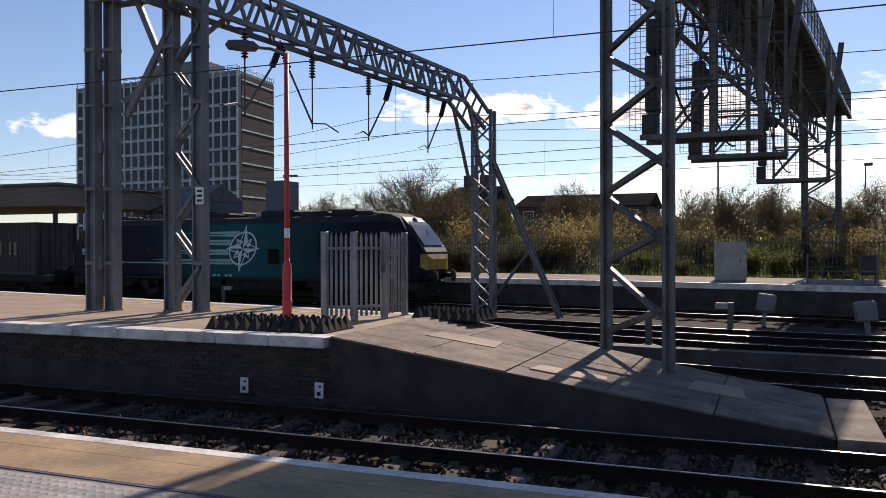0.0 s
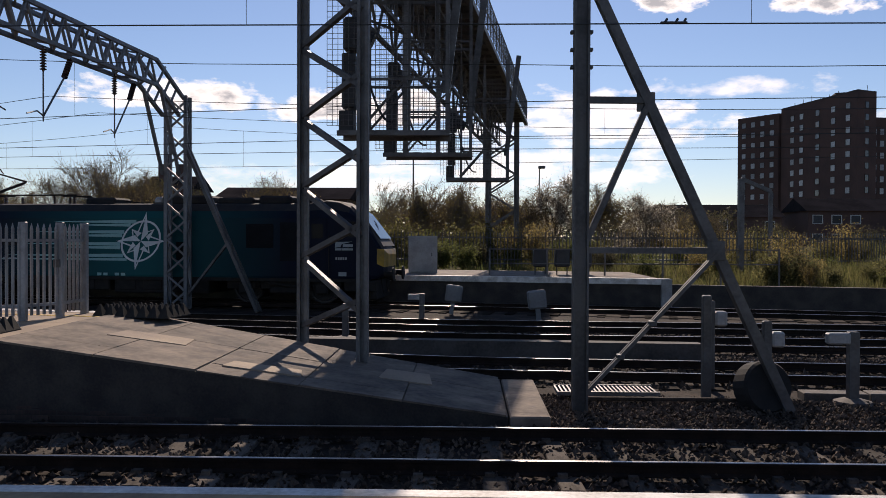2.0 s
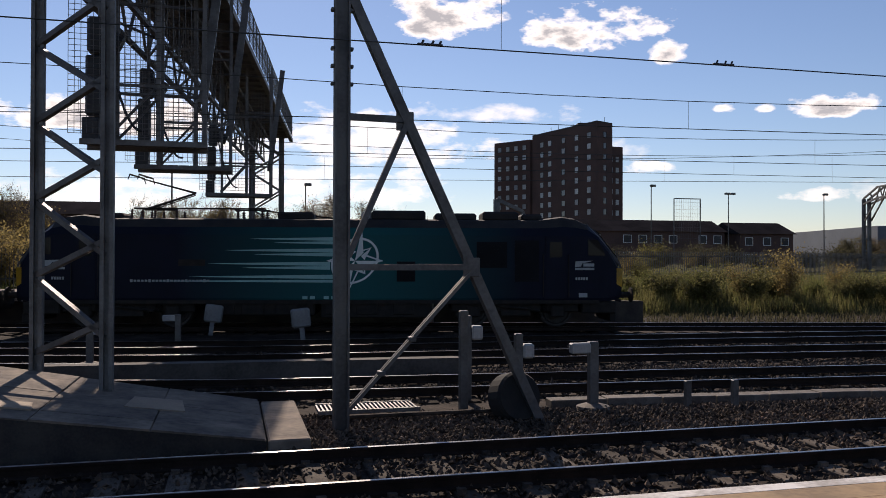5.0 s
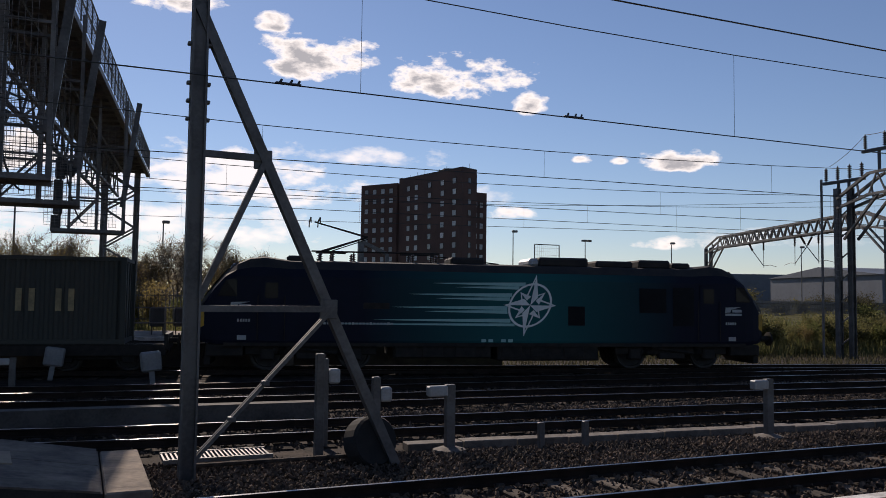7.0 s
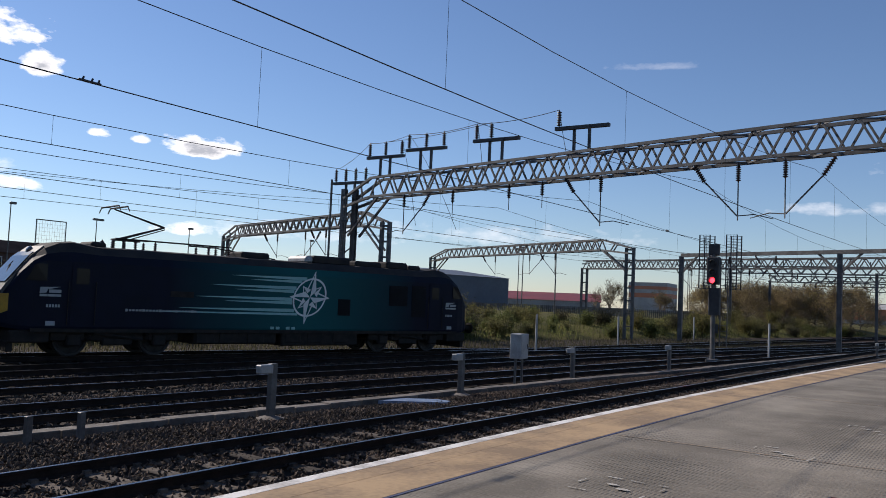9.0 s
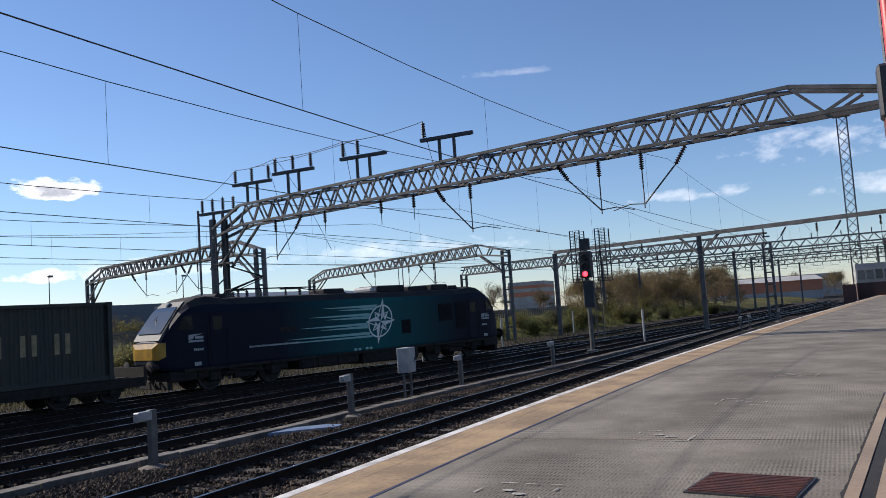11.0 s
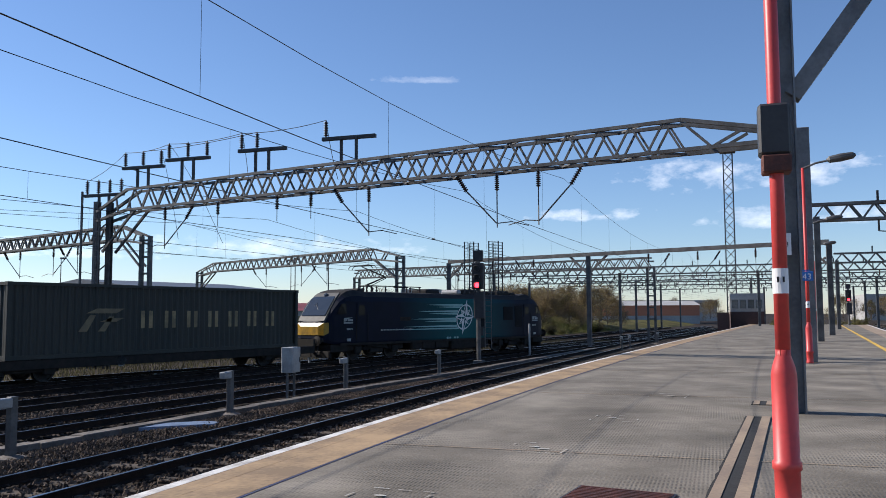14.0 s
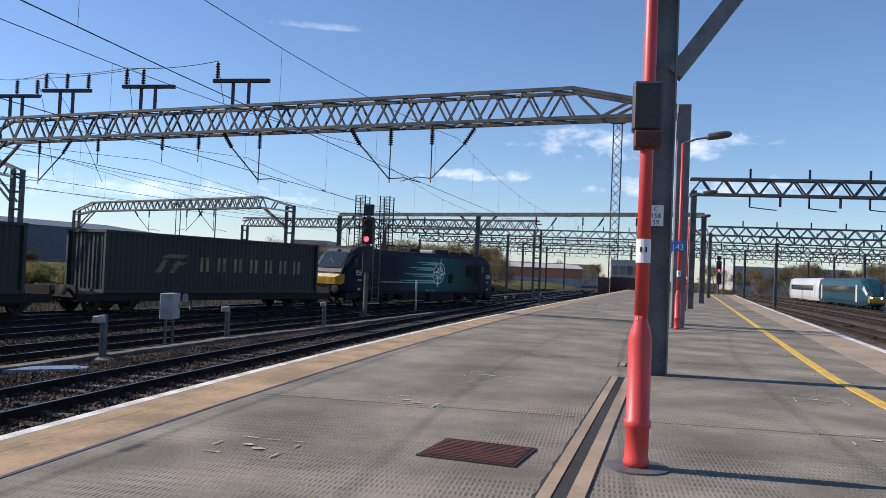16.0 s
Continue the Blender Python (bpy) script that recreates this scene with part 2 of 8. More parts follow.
def paved():
    """Worn platform surface: fine ribs across the walk, broad dark stains and pale patches."""
    m = mat("ribbed_platform_asphalt", (0.255, 0.225, 0.18), (0.15, 0.131, 0.103), 0.88, scale=.8, fine=34, bump=.6, contrast=(.36, .64), spec=.3)
    n, l = m.node_tree.nodes, m.node_tree.links
    b = n["Principled BSDF"]
    src = b.inputs["Base Color"].links[0].from_socket
    t = n.new("ShaderNodeTexCoord")
    st = n.new("ShaderNodeTexNoise")
    st.inputs["Scale"].default_value, st.inputs["Detail"].default_value, st.inputs["Roughness"].default_value = .6, 9.0, .72
    sm = n.new("ShaderNodeMapping")
    sm.inputs["Scale"].default_value = (1.0, .8, 1.0)
    l.new(t.outputs["Object"], sm.inputs[0])
    l.new(sm.outputs[0], st.inputs["Vector"])
    sr = n.new("ShaderNodeMapRange")
    sr.inputs["From Min"].default_value, sr.inputs["From Max"].default_value = .36, .62
    sr.inputs["To Min"].default_value, sr.inputs["To Max"].default_value = .72, 1.12
    l.new(st.outputs["Fac"], sr.inputs["Value"])
    spots = n.new("ShaderNodeTexVoronoi")
    spots.inputs["Scale"].default_value = 3.4
    l.new(t.outputs["Object"], spots.inputs["Vector"])
    sp = n.new("ShaderNodeMapRange")
    sp.inputs["From Min"].default_value, sp.inputs["From Max"].default_value = .03, .06
    sp.inputs["To Min"].default_value = .6
    l.new(spots.outputs["Distance"], sp.inputs["Value"])
    wave = n.new("ShaderNodeTexWave")
    wave.bands_direction = "Y"
    wave.inputs["Scale"].default_value, wave.inputs["Distortion"].default_value = 9.0, .3
    wave.inputs["Detail Scale"].default_value = .6
    l.new(t.outputs["Object"], wave.inputs["Vector"])
    rows = n.new("ShaderNodeTexWave")
    rows.bands_direction = "X"
    rows.inputs["Scale"].default_value, rows.inputs["Distortion"].default_value = 2.4, .8
    l.new(t.outputs["Object"], rows.inputs["Vector"])
    worn = n.new("ShaderNodeMath")
    worn.operation = "MULTIPLY"
    l.new(wave.outputs["Fac"], worn.inputs[0])
    l.new(rows.outputs["Fac"], worn.inputs[1])
    wave = worn
    wn_ = n.new("ShaderNodeTexNoise")
    wn_.inputs["Scale"].default_value, wn_.inputs["Detail"].default_value = .9, 5.0
    l.new(t.outputs["Object"], wn_.inputs["Vector"])
    wk = n.new("ShaderNodeMapRange")
    wk.inputs["From Min"].default_value, wk.inputs["From Max"].default_value = .4, .62
    l.new(wn_.outputs["Fac"], wk.inputs["Value"])
    wm = n.new("ShaderNodeMath")
    wm.operation = "MULTIPLY"
    l.new(worn.outputs[0], wm.inputs[0])
    l.new(wk.outputs[0], wm.inputs[1])
    wave = wm
    wr = n.new("ShaderNodeMapRange")
    wr.inputs["To Min"].default_value, wr.inputs["To Max"].default_value = 1.03, .62
    l.new(wave.outputs[0], wr.inputs["Value"])
    k = sr.outputs[0]
    for o in (sp.outputs[0], wr.outputs[0]):
        mu = n.new("ShaderNodeMath")
        mu.operation = "MULTIPLY"
        l.new(k, mu.inputs[0])
        l.new(o, mu.inputs[1])
        k = mu.outputs[0]
    hs = n.new("ShaderNodeHueSaturation")
    l.new(k, hs.inputs["Value"])
    l.new(src, hs.inputs["Color"])
    l.new(hs.outputs[0], b.inputs["Base Color"])
    old = b.inputs["Normal"].links[0].from_node
    bp = n.new("ShaderNodeBump")
    bp.inputs["Strength"].default_value, bp.inputs["Distance"].default_value = .7, .006
    l.new(wave.outputs[0], bp.inputs["Height"])
    l.new(old.outputs[0], bp.inputs["Normal"])
    l.new(bp.outputs[0], b.inputs["Normal"])
    return m


M["paving"] = paved()
M["brown_sleeper"] = mat("brown_sleeper", (0.17, 0.12, 0.085), (0.08, 0.058, 0.043), 0.9, scale=5, fine=40, spec=.15)
M["brown_ballast"] = mat("rusty_ballast", (0.12, 0.086, 0.064), (0.05, 0.038, 0.03), 0.95, scale=1.2, fine=18, bump=1.0, contrast=(.25, .65), spec=.12)
M["buried_sleeper"] = mat("buried_sleeper", (0.04, 0.033, 0.027), (0.017, 0.014, 0.012), 0.95, spec=.05, scale=3, fine=30, island=.4)
M["faint"] = mat("faint_spray_paint", (0.52, 0.49, 0.44), (0.27, 0.245, 0.2), .8, scale=9, fine=60, bump=.1)
M["fence"] = mat("dull_galvanised_fence", (0.33, 0.335, 0.34), (0.2, 0.203, 0.205), 0.5, .3, scale=2, fine=22, bump=.08)
M["old_concrete"] = mat("sooty_old_concrete", (0.085, 0.075, 0.066), (0.04, 0.035, 0.031), 0.9, scale=1.5, fine=20, bump=.3, vary=.15)


# ---- mesh helpers ----
def mesh_of(bm, name):
    me = bpy.data.meshes.new(name)
    bm.to_mesh(me)
    bm.free()
    return me


def thing(name, label, category, at=None, group="", kind=""):
    ob = new(name)
    ob.empty_display_size = 0.2
    if at is not None:
        ob.matrix_world = at
    return tagged(ob, label, category, group, kind)


def part(name, bm, material, parent=None, label="", smooth=False):
    me = mesh_of(bm, name)
    for m in (material if isinstance(material, (list, tuple)) else [material]):
        me.materials.append(m)
    if smooth:
        me.shade_smooth()
    ob = new(name, me)
    if parent is not None:
        ob.parent = parent
    if label:
        ob["label"] = label
    return ob


def solo(name, bm, material, label, category, group="", kind="", smooth=False):
    return tagged(part(name, bm, material, None, "", smooth), label, category, group, kind)


def box(bm, x0, y0, z0, x1, y1, z1, mi=0, bevel=0.0):
    vs = [bm.verts.new(p) for p in ((x0, y0, z0), (x1, y0, z0), (x1, y1, z0), (x0, y1, z0), (x0, y0, z1), (x1, y0, z1), (x1, y1, z1), (x0, y1, z1))]
    fs = [bm.faces.new([vs[i] for i in q]) for q in ((3, 2, 1, 0), (4, 5, 6, 7), (0, 1, 5, 4), (1, 2, 6, 5), (2, 3, 7, 6), (3, 0, 4, 7))]
    for fc in fs:
        fc.material_index = mi
    if bevel:
        es = list({e for fc in fs for e in fc.edges})
        bmesh.ops.bevel(bm, geom=es, offset=bevel, segments=1, affect="EDGES")
    return bm


def cbox(bm, c, s, mi=0, bevel=0.0):
    return box(bm, c[0] - s[0] / 2, c[1] - s[1] / 2, c[2] - s[2] / 2, c[0] + s[0] / 2, c[1] + s[1] / 2, c[2] + s[2] / 2, mi, bevel)


def rod(bm, a, b, r, n=6, r2=None, mi=0, square=False, cap=True):
    """A bar from a to b: round with n sides, or square with half width r."""
    a, b = Vector(a), Vector(b)
    d = (b - a).normalized()
    u = d.cross(Vector((0, 0, 1)))
    if u.length < 1e-3:
        u = Vector((1, 0, 0))
    u.normalize()
    v = d.cross(u).normalized()
    r2 = r if r2 is None else r2
    n = 4 if square else n
    k = math.pi / 4 if square else 0
    q = math.sqrt(2) if square else 1
    rings = []
    for p, rr in ((a, r), (b, r2)):
        rings.append([bm.verts.new(p + (u * math.cos(k + i * 2 * math.pi / n) + v * math.sin(k + i * 2 * math.pi / n)) * rr * q) for i in range(n)])
    for i in range(n):
        j = (i + 1) % n
        bm.faces.new((rings[0][i], rings[0][j], rings[1][j], rings[1][i])).material_index = mi
    if cap:
        bm.faces.new(rings[0][::-1]).material_index = mi
        bm.faces.new(rings[1]).material_index = mi
    return bm


def lathe(bm, prof, at=(0, 0, 0), n=12, mi=0, axis=None):
    """prof: (radius, height) pairs turned round an upright axis, or round axis."""
    o = Vector(at)
    if axis is None:
        u, v, w = Vector((1, 0, 0)), Vector((0, 1, 0)), Vector((0, 0, 1))
    else:
        w = Vector(axis).normalized()
        u = w.orthogonal().normalized()
        v = w.cross(u)
    rings = [[bm.verts.new(o + w * z + (u * math.cos(i * 2 * math.pi / n) + v * math.sin(i * 2 * math.pi / n)) * max(r, 1e-4)) for i in range(n)] for r, z in prof]
    for a, b in zip(rings, rings[1:]):
        for i in range(n):
            j = (i + 1) % n
            bm.faces.new((a[i], a[j], b[j], b[i])).material_index = mi
    bm.faces.new(rings[0][::-1]).material_index = mi
    bm.faces.new(rings[-1]).material_index = mi
    return bm


def strip(bm, xs, y0, y1, z0, z1=None, mi=0):
    """A band along x between the curves y0(x) and y1(x), at z0 (flat), or from z1 to z0 (solid)."""
    top = [(bm.verts.new((x, y0(x), z0)), bm.verts.new((x, y1(x), z0))) for x in xs]
    for a, b in zip(top, top[1:]):
        bm.faces.new((a[0], b[0], b[1], a[1])).material_index = mi
    if z1 is not None:
        low = [(bm.verts.new((x, y0(x), z1)), bm.verts.new((x, y1(x), z1))) for x in xs]
        for k in range(len(xs) - 1):
            bm.faces.new((low[k][0], low[k + 1][0], top[k + 1][0], top[k][0])).material_index = mi
            bm.faces.new((top[k][1], top[k + 1][1], low[k + 1][1], low[k][1])).material_index = mi
        for k in (0, -1):
            fc = (top[k][0], top[k][1], low[k][1], low[k][0])
            bm.faces.new(fc if k == 0 else fc[::-1]).material_index = mi
    return bm


def arange(a, b, step):
    n = max(2, int(math.ceil((b - a) / step)) + 1)
    return [a + (b - a) * i / (n - 1) for i in range(n)]


B = bmesh.new


# ---- plan ----
ZG, ZR = -1.12, -0.91               # ballast level, rail head


def bend(x):
    """How far the lines swing towards the platforms as they leave the station."""
    u = max(0.0, x - 8.0)
    return 0.09 * u - (1 - math.exp(-u / 12.0))


def edge_l(x):
    return 4.68 - bend(x)


def edge_r(x):
    return -4.2 - 0.104 * max(0, x) - 0.00009 * max(0, x) ** 2


def table(xs, ys, reach):
    """A smooth curve through rough points."""
    gx = np.arange(-140.0, 400.0, 1.0)
    gy = np.interp(gx, xs, ys)
    s0, s1 = (ys[1] - ys[0]) / (xs[1] - xs[0]), (ys[-1] - ys[-2]) / (xs[-1] - xs[-2])
    gy = np.where(gx < xs[0], ys[0] + (gx - xs[0]) * s0, gy)
    gy = np.where(gx > xs[-1], ys[-1] + (gx - xs[-1]) * s1, gy)
    k = np.hanning(reach * 2 + 1)
    k /= k.sum()
    gy = np.convolve(np.pad(gy, reach, mode="edge"), k, mode="valid")
    return lambda x: float(np.interp(x, gx, gy))


TRACKS = [
    ("near", lambda x: 9.50 - 0.62 * bend(x), -45, 160),
    ("second", lambda x: 15.55 - 0.07 * x + 0.145 * max(0, -x) - 0.45 * bend(x), -60, 140),
    ("third", lambda x: 19.6 - 0.075 * x + 0.13 * max(0, -x) - 0.5 * bend(x), -60, 150),
    ("fourth", lambda x: 22.9 - 0.06 * x + 0.11 * max(0, -x) - 0.45 * bend(x), -70, 150),
]
train_y = table([-70, -45, -21, -11, 0, 12, 20, 30, 40, 49.4, 57, 67, 90, 140], [33.2, 32.8, 31.9, 31.0, 29.2, 26.6, 24.8, 22.5, 19.2, 15.3, 12.4, 9.2, 4.6, -2.0], 9)
TRACKS.append(("train", train_y, -90, 160))

# ---- ground ----
bm = B()
xs = [-2500, -400, -120, -60, -30, -10, 10, 30, 60, 120, 400, 2500]
ys = [-2500, -400, -80, -20, 5, 18, 33, 60, 120, 400, 2500]
vv = [[bm.verts.new((x, y, ZG - (0.0 if y < 33 else 0.02))) for x in xs] for y in ys]
for j in range(len(ys) - 1):
    for i in range(len(xs) - 1):
        bm.faces.new((vv[j][i], vv[j][i + 1], vv[j + 1][i + 1], vv[j + 1][i]))
solo("ground", bm, M["ballast"], "dark grey-brown track ballast and cinder ground", "ground", kind="structure")

# embankment of rough grass beyond the lines
bm = B()
gx = arange(-120, 420, 6)
rowsv = []
for k, (dy, z) in enumerate(((0, ZG - 0.02), (1.5, ZG + .3), (6, -0.25), (14, 0.0), (40, 0.3), (120, 0.4), (600, 0.5))):
    rowsv.append([bm.verts.new((x, (34.6 - 0.17 * max(-8, x - 6) if x < 180 else 5.0) + dy + (noise.noise((x * .15, k, 0)) * .8 if 0 < k < 5 else 0), z + (noise.noise((x * .2, k * 3, 1)) * .25 if k else 0))) for x in gx])
for a, b in zip(rowsv, rowsv[1:]):
    for i in range(len(gx) - 1):
        bm.faces.new((a[i], a[i + 1], b[i + 1], b[i]))
solo("grass_bank", bm, M["grass"], "rough yellow-green grassy ground beside the lines", "grass", kind="structure", smooth=True)


# ---- near platform ----
def platform():
    xs = arange(-45, 112, 3)
    root = thing("platform", "grey ribbed station platform with a tan edge band", "platform", kind="structure")
    bm = B()
    strip(bm, xs, lambda x: edge_r(x) + .35, lambda x: edge_l(x) - .35, 0.0, -1.3)
    part("slab", bm, M["paving"], root)
    for nm, f0, f1, m, z in (
            ("edge_line", lambda x: edge_l(x) - .12, lambda x: edge_l(x) + .0, "white", .008),
            ("coping", lambda x: edge_l(x) - .36, lambda x: edge_l(x) - .12, "tan", .006),
            ("tan_band", lambda x: edge_l(x) - .82, lambda x: edge_l(x) - .365, "tan", .006),
            ("joint_line", lambda x: edge_l(x) - .852, lambda x: edge_l(x) - .825, "blue_line", .005)):
        bm = B()
        strip(bm, xs, f0, f1, z, -.25 if nm in ("edge_line", "coping") else -.002)
        part(nm, bm, M[m], root)
    bm = B()
    strip(bm, xs, lambda x: edge_l(x) - .36, lambda x: edge_l(x) - .12, -.25, -1.3)
    strip(bm, xs, lambda x: edge_r(x) + .12, lambda x: edge_r(x) + .36, -.25, -1.3)
    part("brick_face", bm, M["mortar"], root)
    bm = B()
    strip(bm, xs, lambda x: edge_r(x), lambda x: edge_r(x) + .2, .008, -.25)
    part("edge_line", bm, M["white"], root)
    bm = B()
    strip(bm, xs, lambda x: edge_r(x) + .2, lambda x: edge_r(x) + 1.25, .006, -.25)
    part("tan_band", bm, M["tan2"], root)
    bm = B()
    yl = lambda x: -3.15 - .06 * max(0, x - 10) if x < 15 else -3.45 - 0.107 * (x - 15)
    strip(bm, arange(-45, 104, 3), lambda x: yl(x) - .16, yl, .012, -.002)
    part("yellow_line", bm, M["yellow"], root)
    bm = B()
    box(bm, -9.0, 2.35, .0005, -2.45, 3.78, .006)
    part("tactile_slab", bm, M["coping"], root, "pale studded tactile paving")
    bm = B()
    for i in range(93):
        for j in range(20):
            cx, cy = -8.95 + i * .07, 2.4 + j * .07
            vs = [bm.verts.new((cx + a, cy + b, z)) for a, b, z in ((-.02, -.02, .006), (.02, -.02, .006), (.02, .02, .006), (-.02, .02, .006), (0, 0, .012))]
            for k in range(4):
                bm.faces.new((vs[k], vs[(k + 1) % 4], vs[4]))
    part("stud", bm, M["coping"], root)["kind"] = "stuff"
    # drainage slot along the middle, with a short length beyond its end
    y0 = lambda x: .95 - .085 * x
    for xa, xb in ((2, 12.75), (14.3, 14.9)):
        xs2 = arange(xa, xb, .9)
        for d0, d1 in ((-.03, .06), (-.24, -.13)):
            bm = B()
            strip(bm, xs2, lambda x: y0(x) + d0, lambda x: y0(x) + d1, .016, -.002)
            part("slot_edge", bm, M["tan2"], root)
        bm = B()
        strip(bm, xs2, lambda x: y0(x) - .13, lambda x: y0(x) - .03, .009, -.002)
        part("slot_channel", bm, M["rubber"], root)
        bm = B()
        strip(bm, arange(xa, xb, .12), lambda x: y0(x) + .062, lambda x: y0(x) + .085 + .02 * noise.noise((x * 5, 0, 0)), .0085, -.002)
        part("slot_joint", bm, M["rubber"], root)
    # slab joints across
    for x in (9.1, 15.4, 21.6, 28.0, 36, 45, 56):
        bm = B()
        box(bm, x, edge_r(x) + 1.3, .0068, x + .02, edge_l(x) - .9, .0085)
        part("slab_joint", bm, M["tan2"], root)
    return root


platform()


def sprayed_mark(x, y, a):
    ob = thing("survey_mark", "faint white sprayed survey mark on the platform", "paint mark", pose(x, y, .0095, 0, 0, a), "sprayed marks")
    r = random.Random(int(x * 10))
    for k in range(12):
        if r.random() < .35:
            continue
        u, w = -.3 + (k % 3) * .2 + r.uniform(0, .04), r.uniform(.08, .17)
        e = .3 * (1 if k % 2 else -1) + r.uniform(-.01, .01)
        bm = B()
        if k < 6:
            box(bm, e, u, 0, e + .016, u + w, .0015)
        else:
            box(bm, u, e, 0, u + w, e + .016, .0015)
        part("dash", bm, M["faint"], ob)
    for sx, sy in ((-.05, -.06), (.05, .07)):
        bm = B()
        n = 11
        bm.faces.new([bm.verts.new((sx + math.cos(k * 6.2832 / n) * r.uniform(.02, .04), sy + math.sin(k * 6.2832 / n) * r.uniform(.04, .08), .0015)) for k in range(n)])
        part("paint_blob", bm, M["faint"], ob)


for x, y in ((6.6, 2.75), (9.3, 2.1), (12.0, 1.6), (15.4, 1.1), (8.9, -2.5), (11.6, -2.6), (15.0, -3.0), (18.5, -3.3), (24, -3.9)):
    sprayed_mark(x, y, -5)


def drain_cover():
    ob = thing("drain_cover", "rusty brown ribbed iron drain cover", "drain cover", pose(7.07, 1.054, .009, 0, 0, -9))
    bm = B()
    box(bm, -.36, -.39, -.02, .36, .39, .004)
    part("frame", bm, M["black"], ob)
    bm = B()
    box(bm, -.34, -.37, 0, .34, .37, .008)
    part("plate", bm, M["rustred"], ob)
    for i in range(13):
        bm = B()
        x = -.33 + i * .051
        box(bm, x, -.36, .0085, x + .024, .36, .016)
        part("rib", bm, M["rustred"], ob)


drain_cover()


# ---- tracks ----
def rail_mesh(f, x0, x1, off, name, parent, step=1.5):
    prof = [(-.07, -.155), (.07, -.155), (.07, -.14), (.012, -.12), (.012, -.045), (.036, -.035), (.036, -.009), (.03, -.0032), (.015, 0), (-.015, 0), (-.03, -.0032), (-.036, -.009), (-.036, -.035), (-.012, -.045), (-.012, -.12), (-.07, -.14)]
    bm = B()
    prev = None
    for x in arange(x0, x1, step):
        y, s = f(x), (f(x + .5) - f(x - .5))
        nrm = Vector((-s, 1)).normalized()
        ring = [bm.verts.new((x + nrm.x * (off + a), y + nrm.y * (off + a), ZR + b)) for a, b in prof]
        if prev:
            n = len(prof)
            for i in range(n):
                j = (i + 1) % n
                bm.faces.new((prev[i], ring[i], ring[j], prev[j])).material_index = 1 if i in (7, 8, 9) else 0
        prev = ring
    return part(name, bm, [M["rail"], M["railtop"]], parent)


track_roots = {}
for nm, f, x0, x1 in TRACKS:
    root = thing("track", "railway track of dark rusty rails with shiny worn heads", "railway track", kind="structure", group="tracks")
    track_roots[nm] = root
    for off in (-.752, .752):
        rail_mesh(f, x0, x1, off, "rail", root)
    if nm == "near":
        continue
    bm = B()
    x = x0
    while x < x1:
        y, s = f(x), f(x + .5) - f(x - .5)
        c, d = Vector((1, s)).normalized(), Vector((-s, 1)).normalized()
        vs = []
        for z in (ZG - .05, ZG + .02 + (.025 * (random.random() - .5))):
            for a, b in ((-.13, -1.3), (.13, -1.3), (.13, 1.3), (-.13, 1.3)):
                vs.append(bm.verts.new((x + c.x * a + d.x * b, y + c.y * a + d.y * b, z)))
        for q in ((4, 5, 6, 7), (0, 1, 5, 4), (1, 2, 6, 5), (2, 3, 7, 6), (3, 0, 4, 7)):
            bm.faces.new([vs[i] for i in q])
        x += .74
    sl = part("sleepers", bm, M["buried_sleeper"], root)
    sl["kind"] = "stuff"


# ---- island platform across the first line ----
ISL_NEAR = lambda x: 11.0


def isl_far(x):
    return 16.15 - 0.21 * (x + 9.6) if x > -9.6 else 16.15 - 0.2 * (x + 9.6)


def ramp_z(x):
    return min(0.0, -0.137 * (x + 6.3))


def island():
    root = thing("island_platform", "station platform with white-edged coping, dark brick face and end ramp", "platform", kind="structure")
    xs = arange(-60, -6.3, 3)
    bm = B()
    strip(bm, xs, lambda x: 11.35, lambda x: isl_far(x) - .3, 0.0, -1.3)
    part("slab", bm, M["tan2"], root)
    bm = B()
    strip(bm, xs, lambda x: isl_far(x) - .3, lambda x: isl_far(x), .006, -.3)
    part("coping", bm, M["white"], root)
    bm = B()
    strip(bm, xs, lambda x: isl_far(x) - 1.0, lambda x: isl_far(x) - .9, .006, -.002)
    part("yellow_line", bm, M["yellow"], root)
    bm = B()
    strip(bm, xs, lambda x: isl_far(x) - .3, lambda x: isl_far(x) - .1, -.3, -1.3)
    strip(bm, xs, lambda x: 11.1, lambda x: 11.36, -.16, -1.3)
    part("brick_backing", bm, M["mortar"], root)
    # ramp
    bm = B()
    rx = arange(-6.3, .66, .87)
    top = [(bm.verts.new((x, 11.02, ramp_z(x))), bm.verts.new((x, isl_far(x), ramp_z(x)))) for x in rx]
    low = [(bm.verts.new((x, 11.12, -1.3)), bm.verts.new((x, isl_far(x), -1.3))) for x in rx]
    for k in range(len(rx) - 1):
        bm.faces.new((top[k][0], top[k + 1][0], top[k + 1][1], top[k][1]))
        bm.faces.new((low[k][0], low[k + 1][0], top[k + 1][0], top[k][0])).material_index = 1
        bm.faces.new((top[k][1], top[k + 1][1], low[k + 1][1], low[k][1])).material_index = 1
    bm.faces.new((top[-1][0], low[-1][0], low[-1][1], top[-1][1])).material_index = 1
    part("ramp_core", bm, [M["concrete"], M["mortar"]], root)
    return root


isl = island()
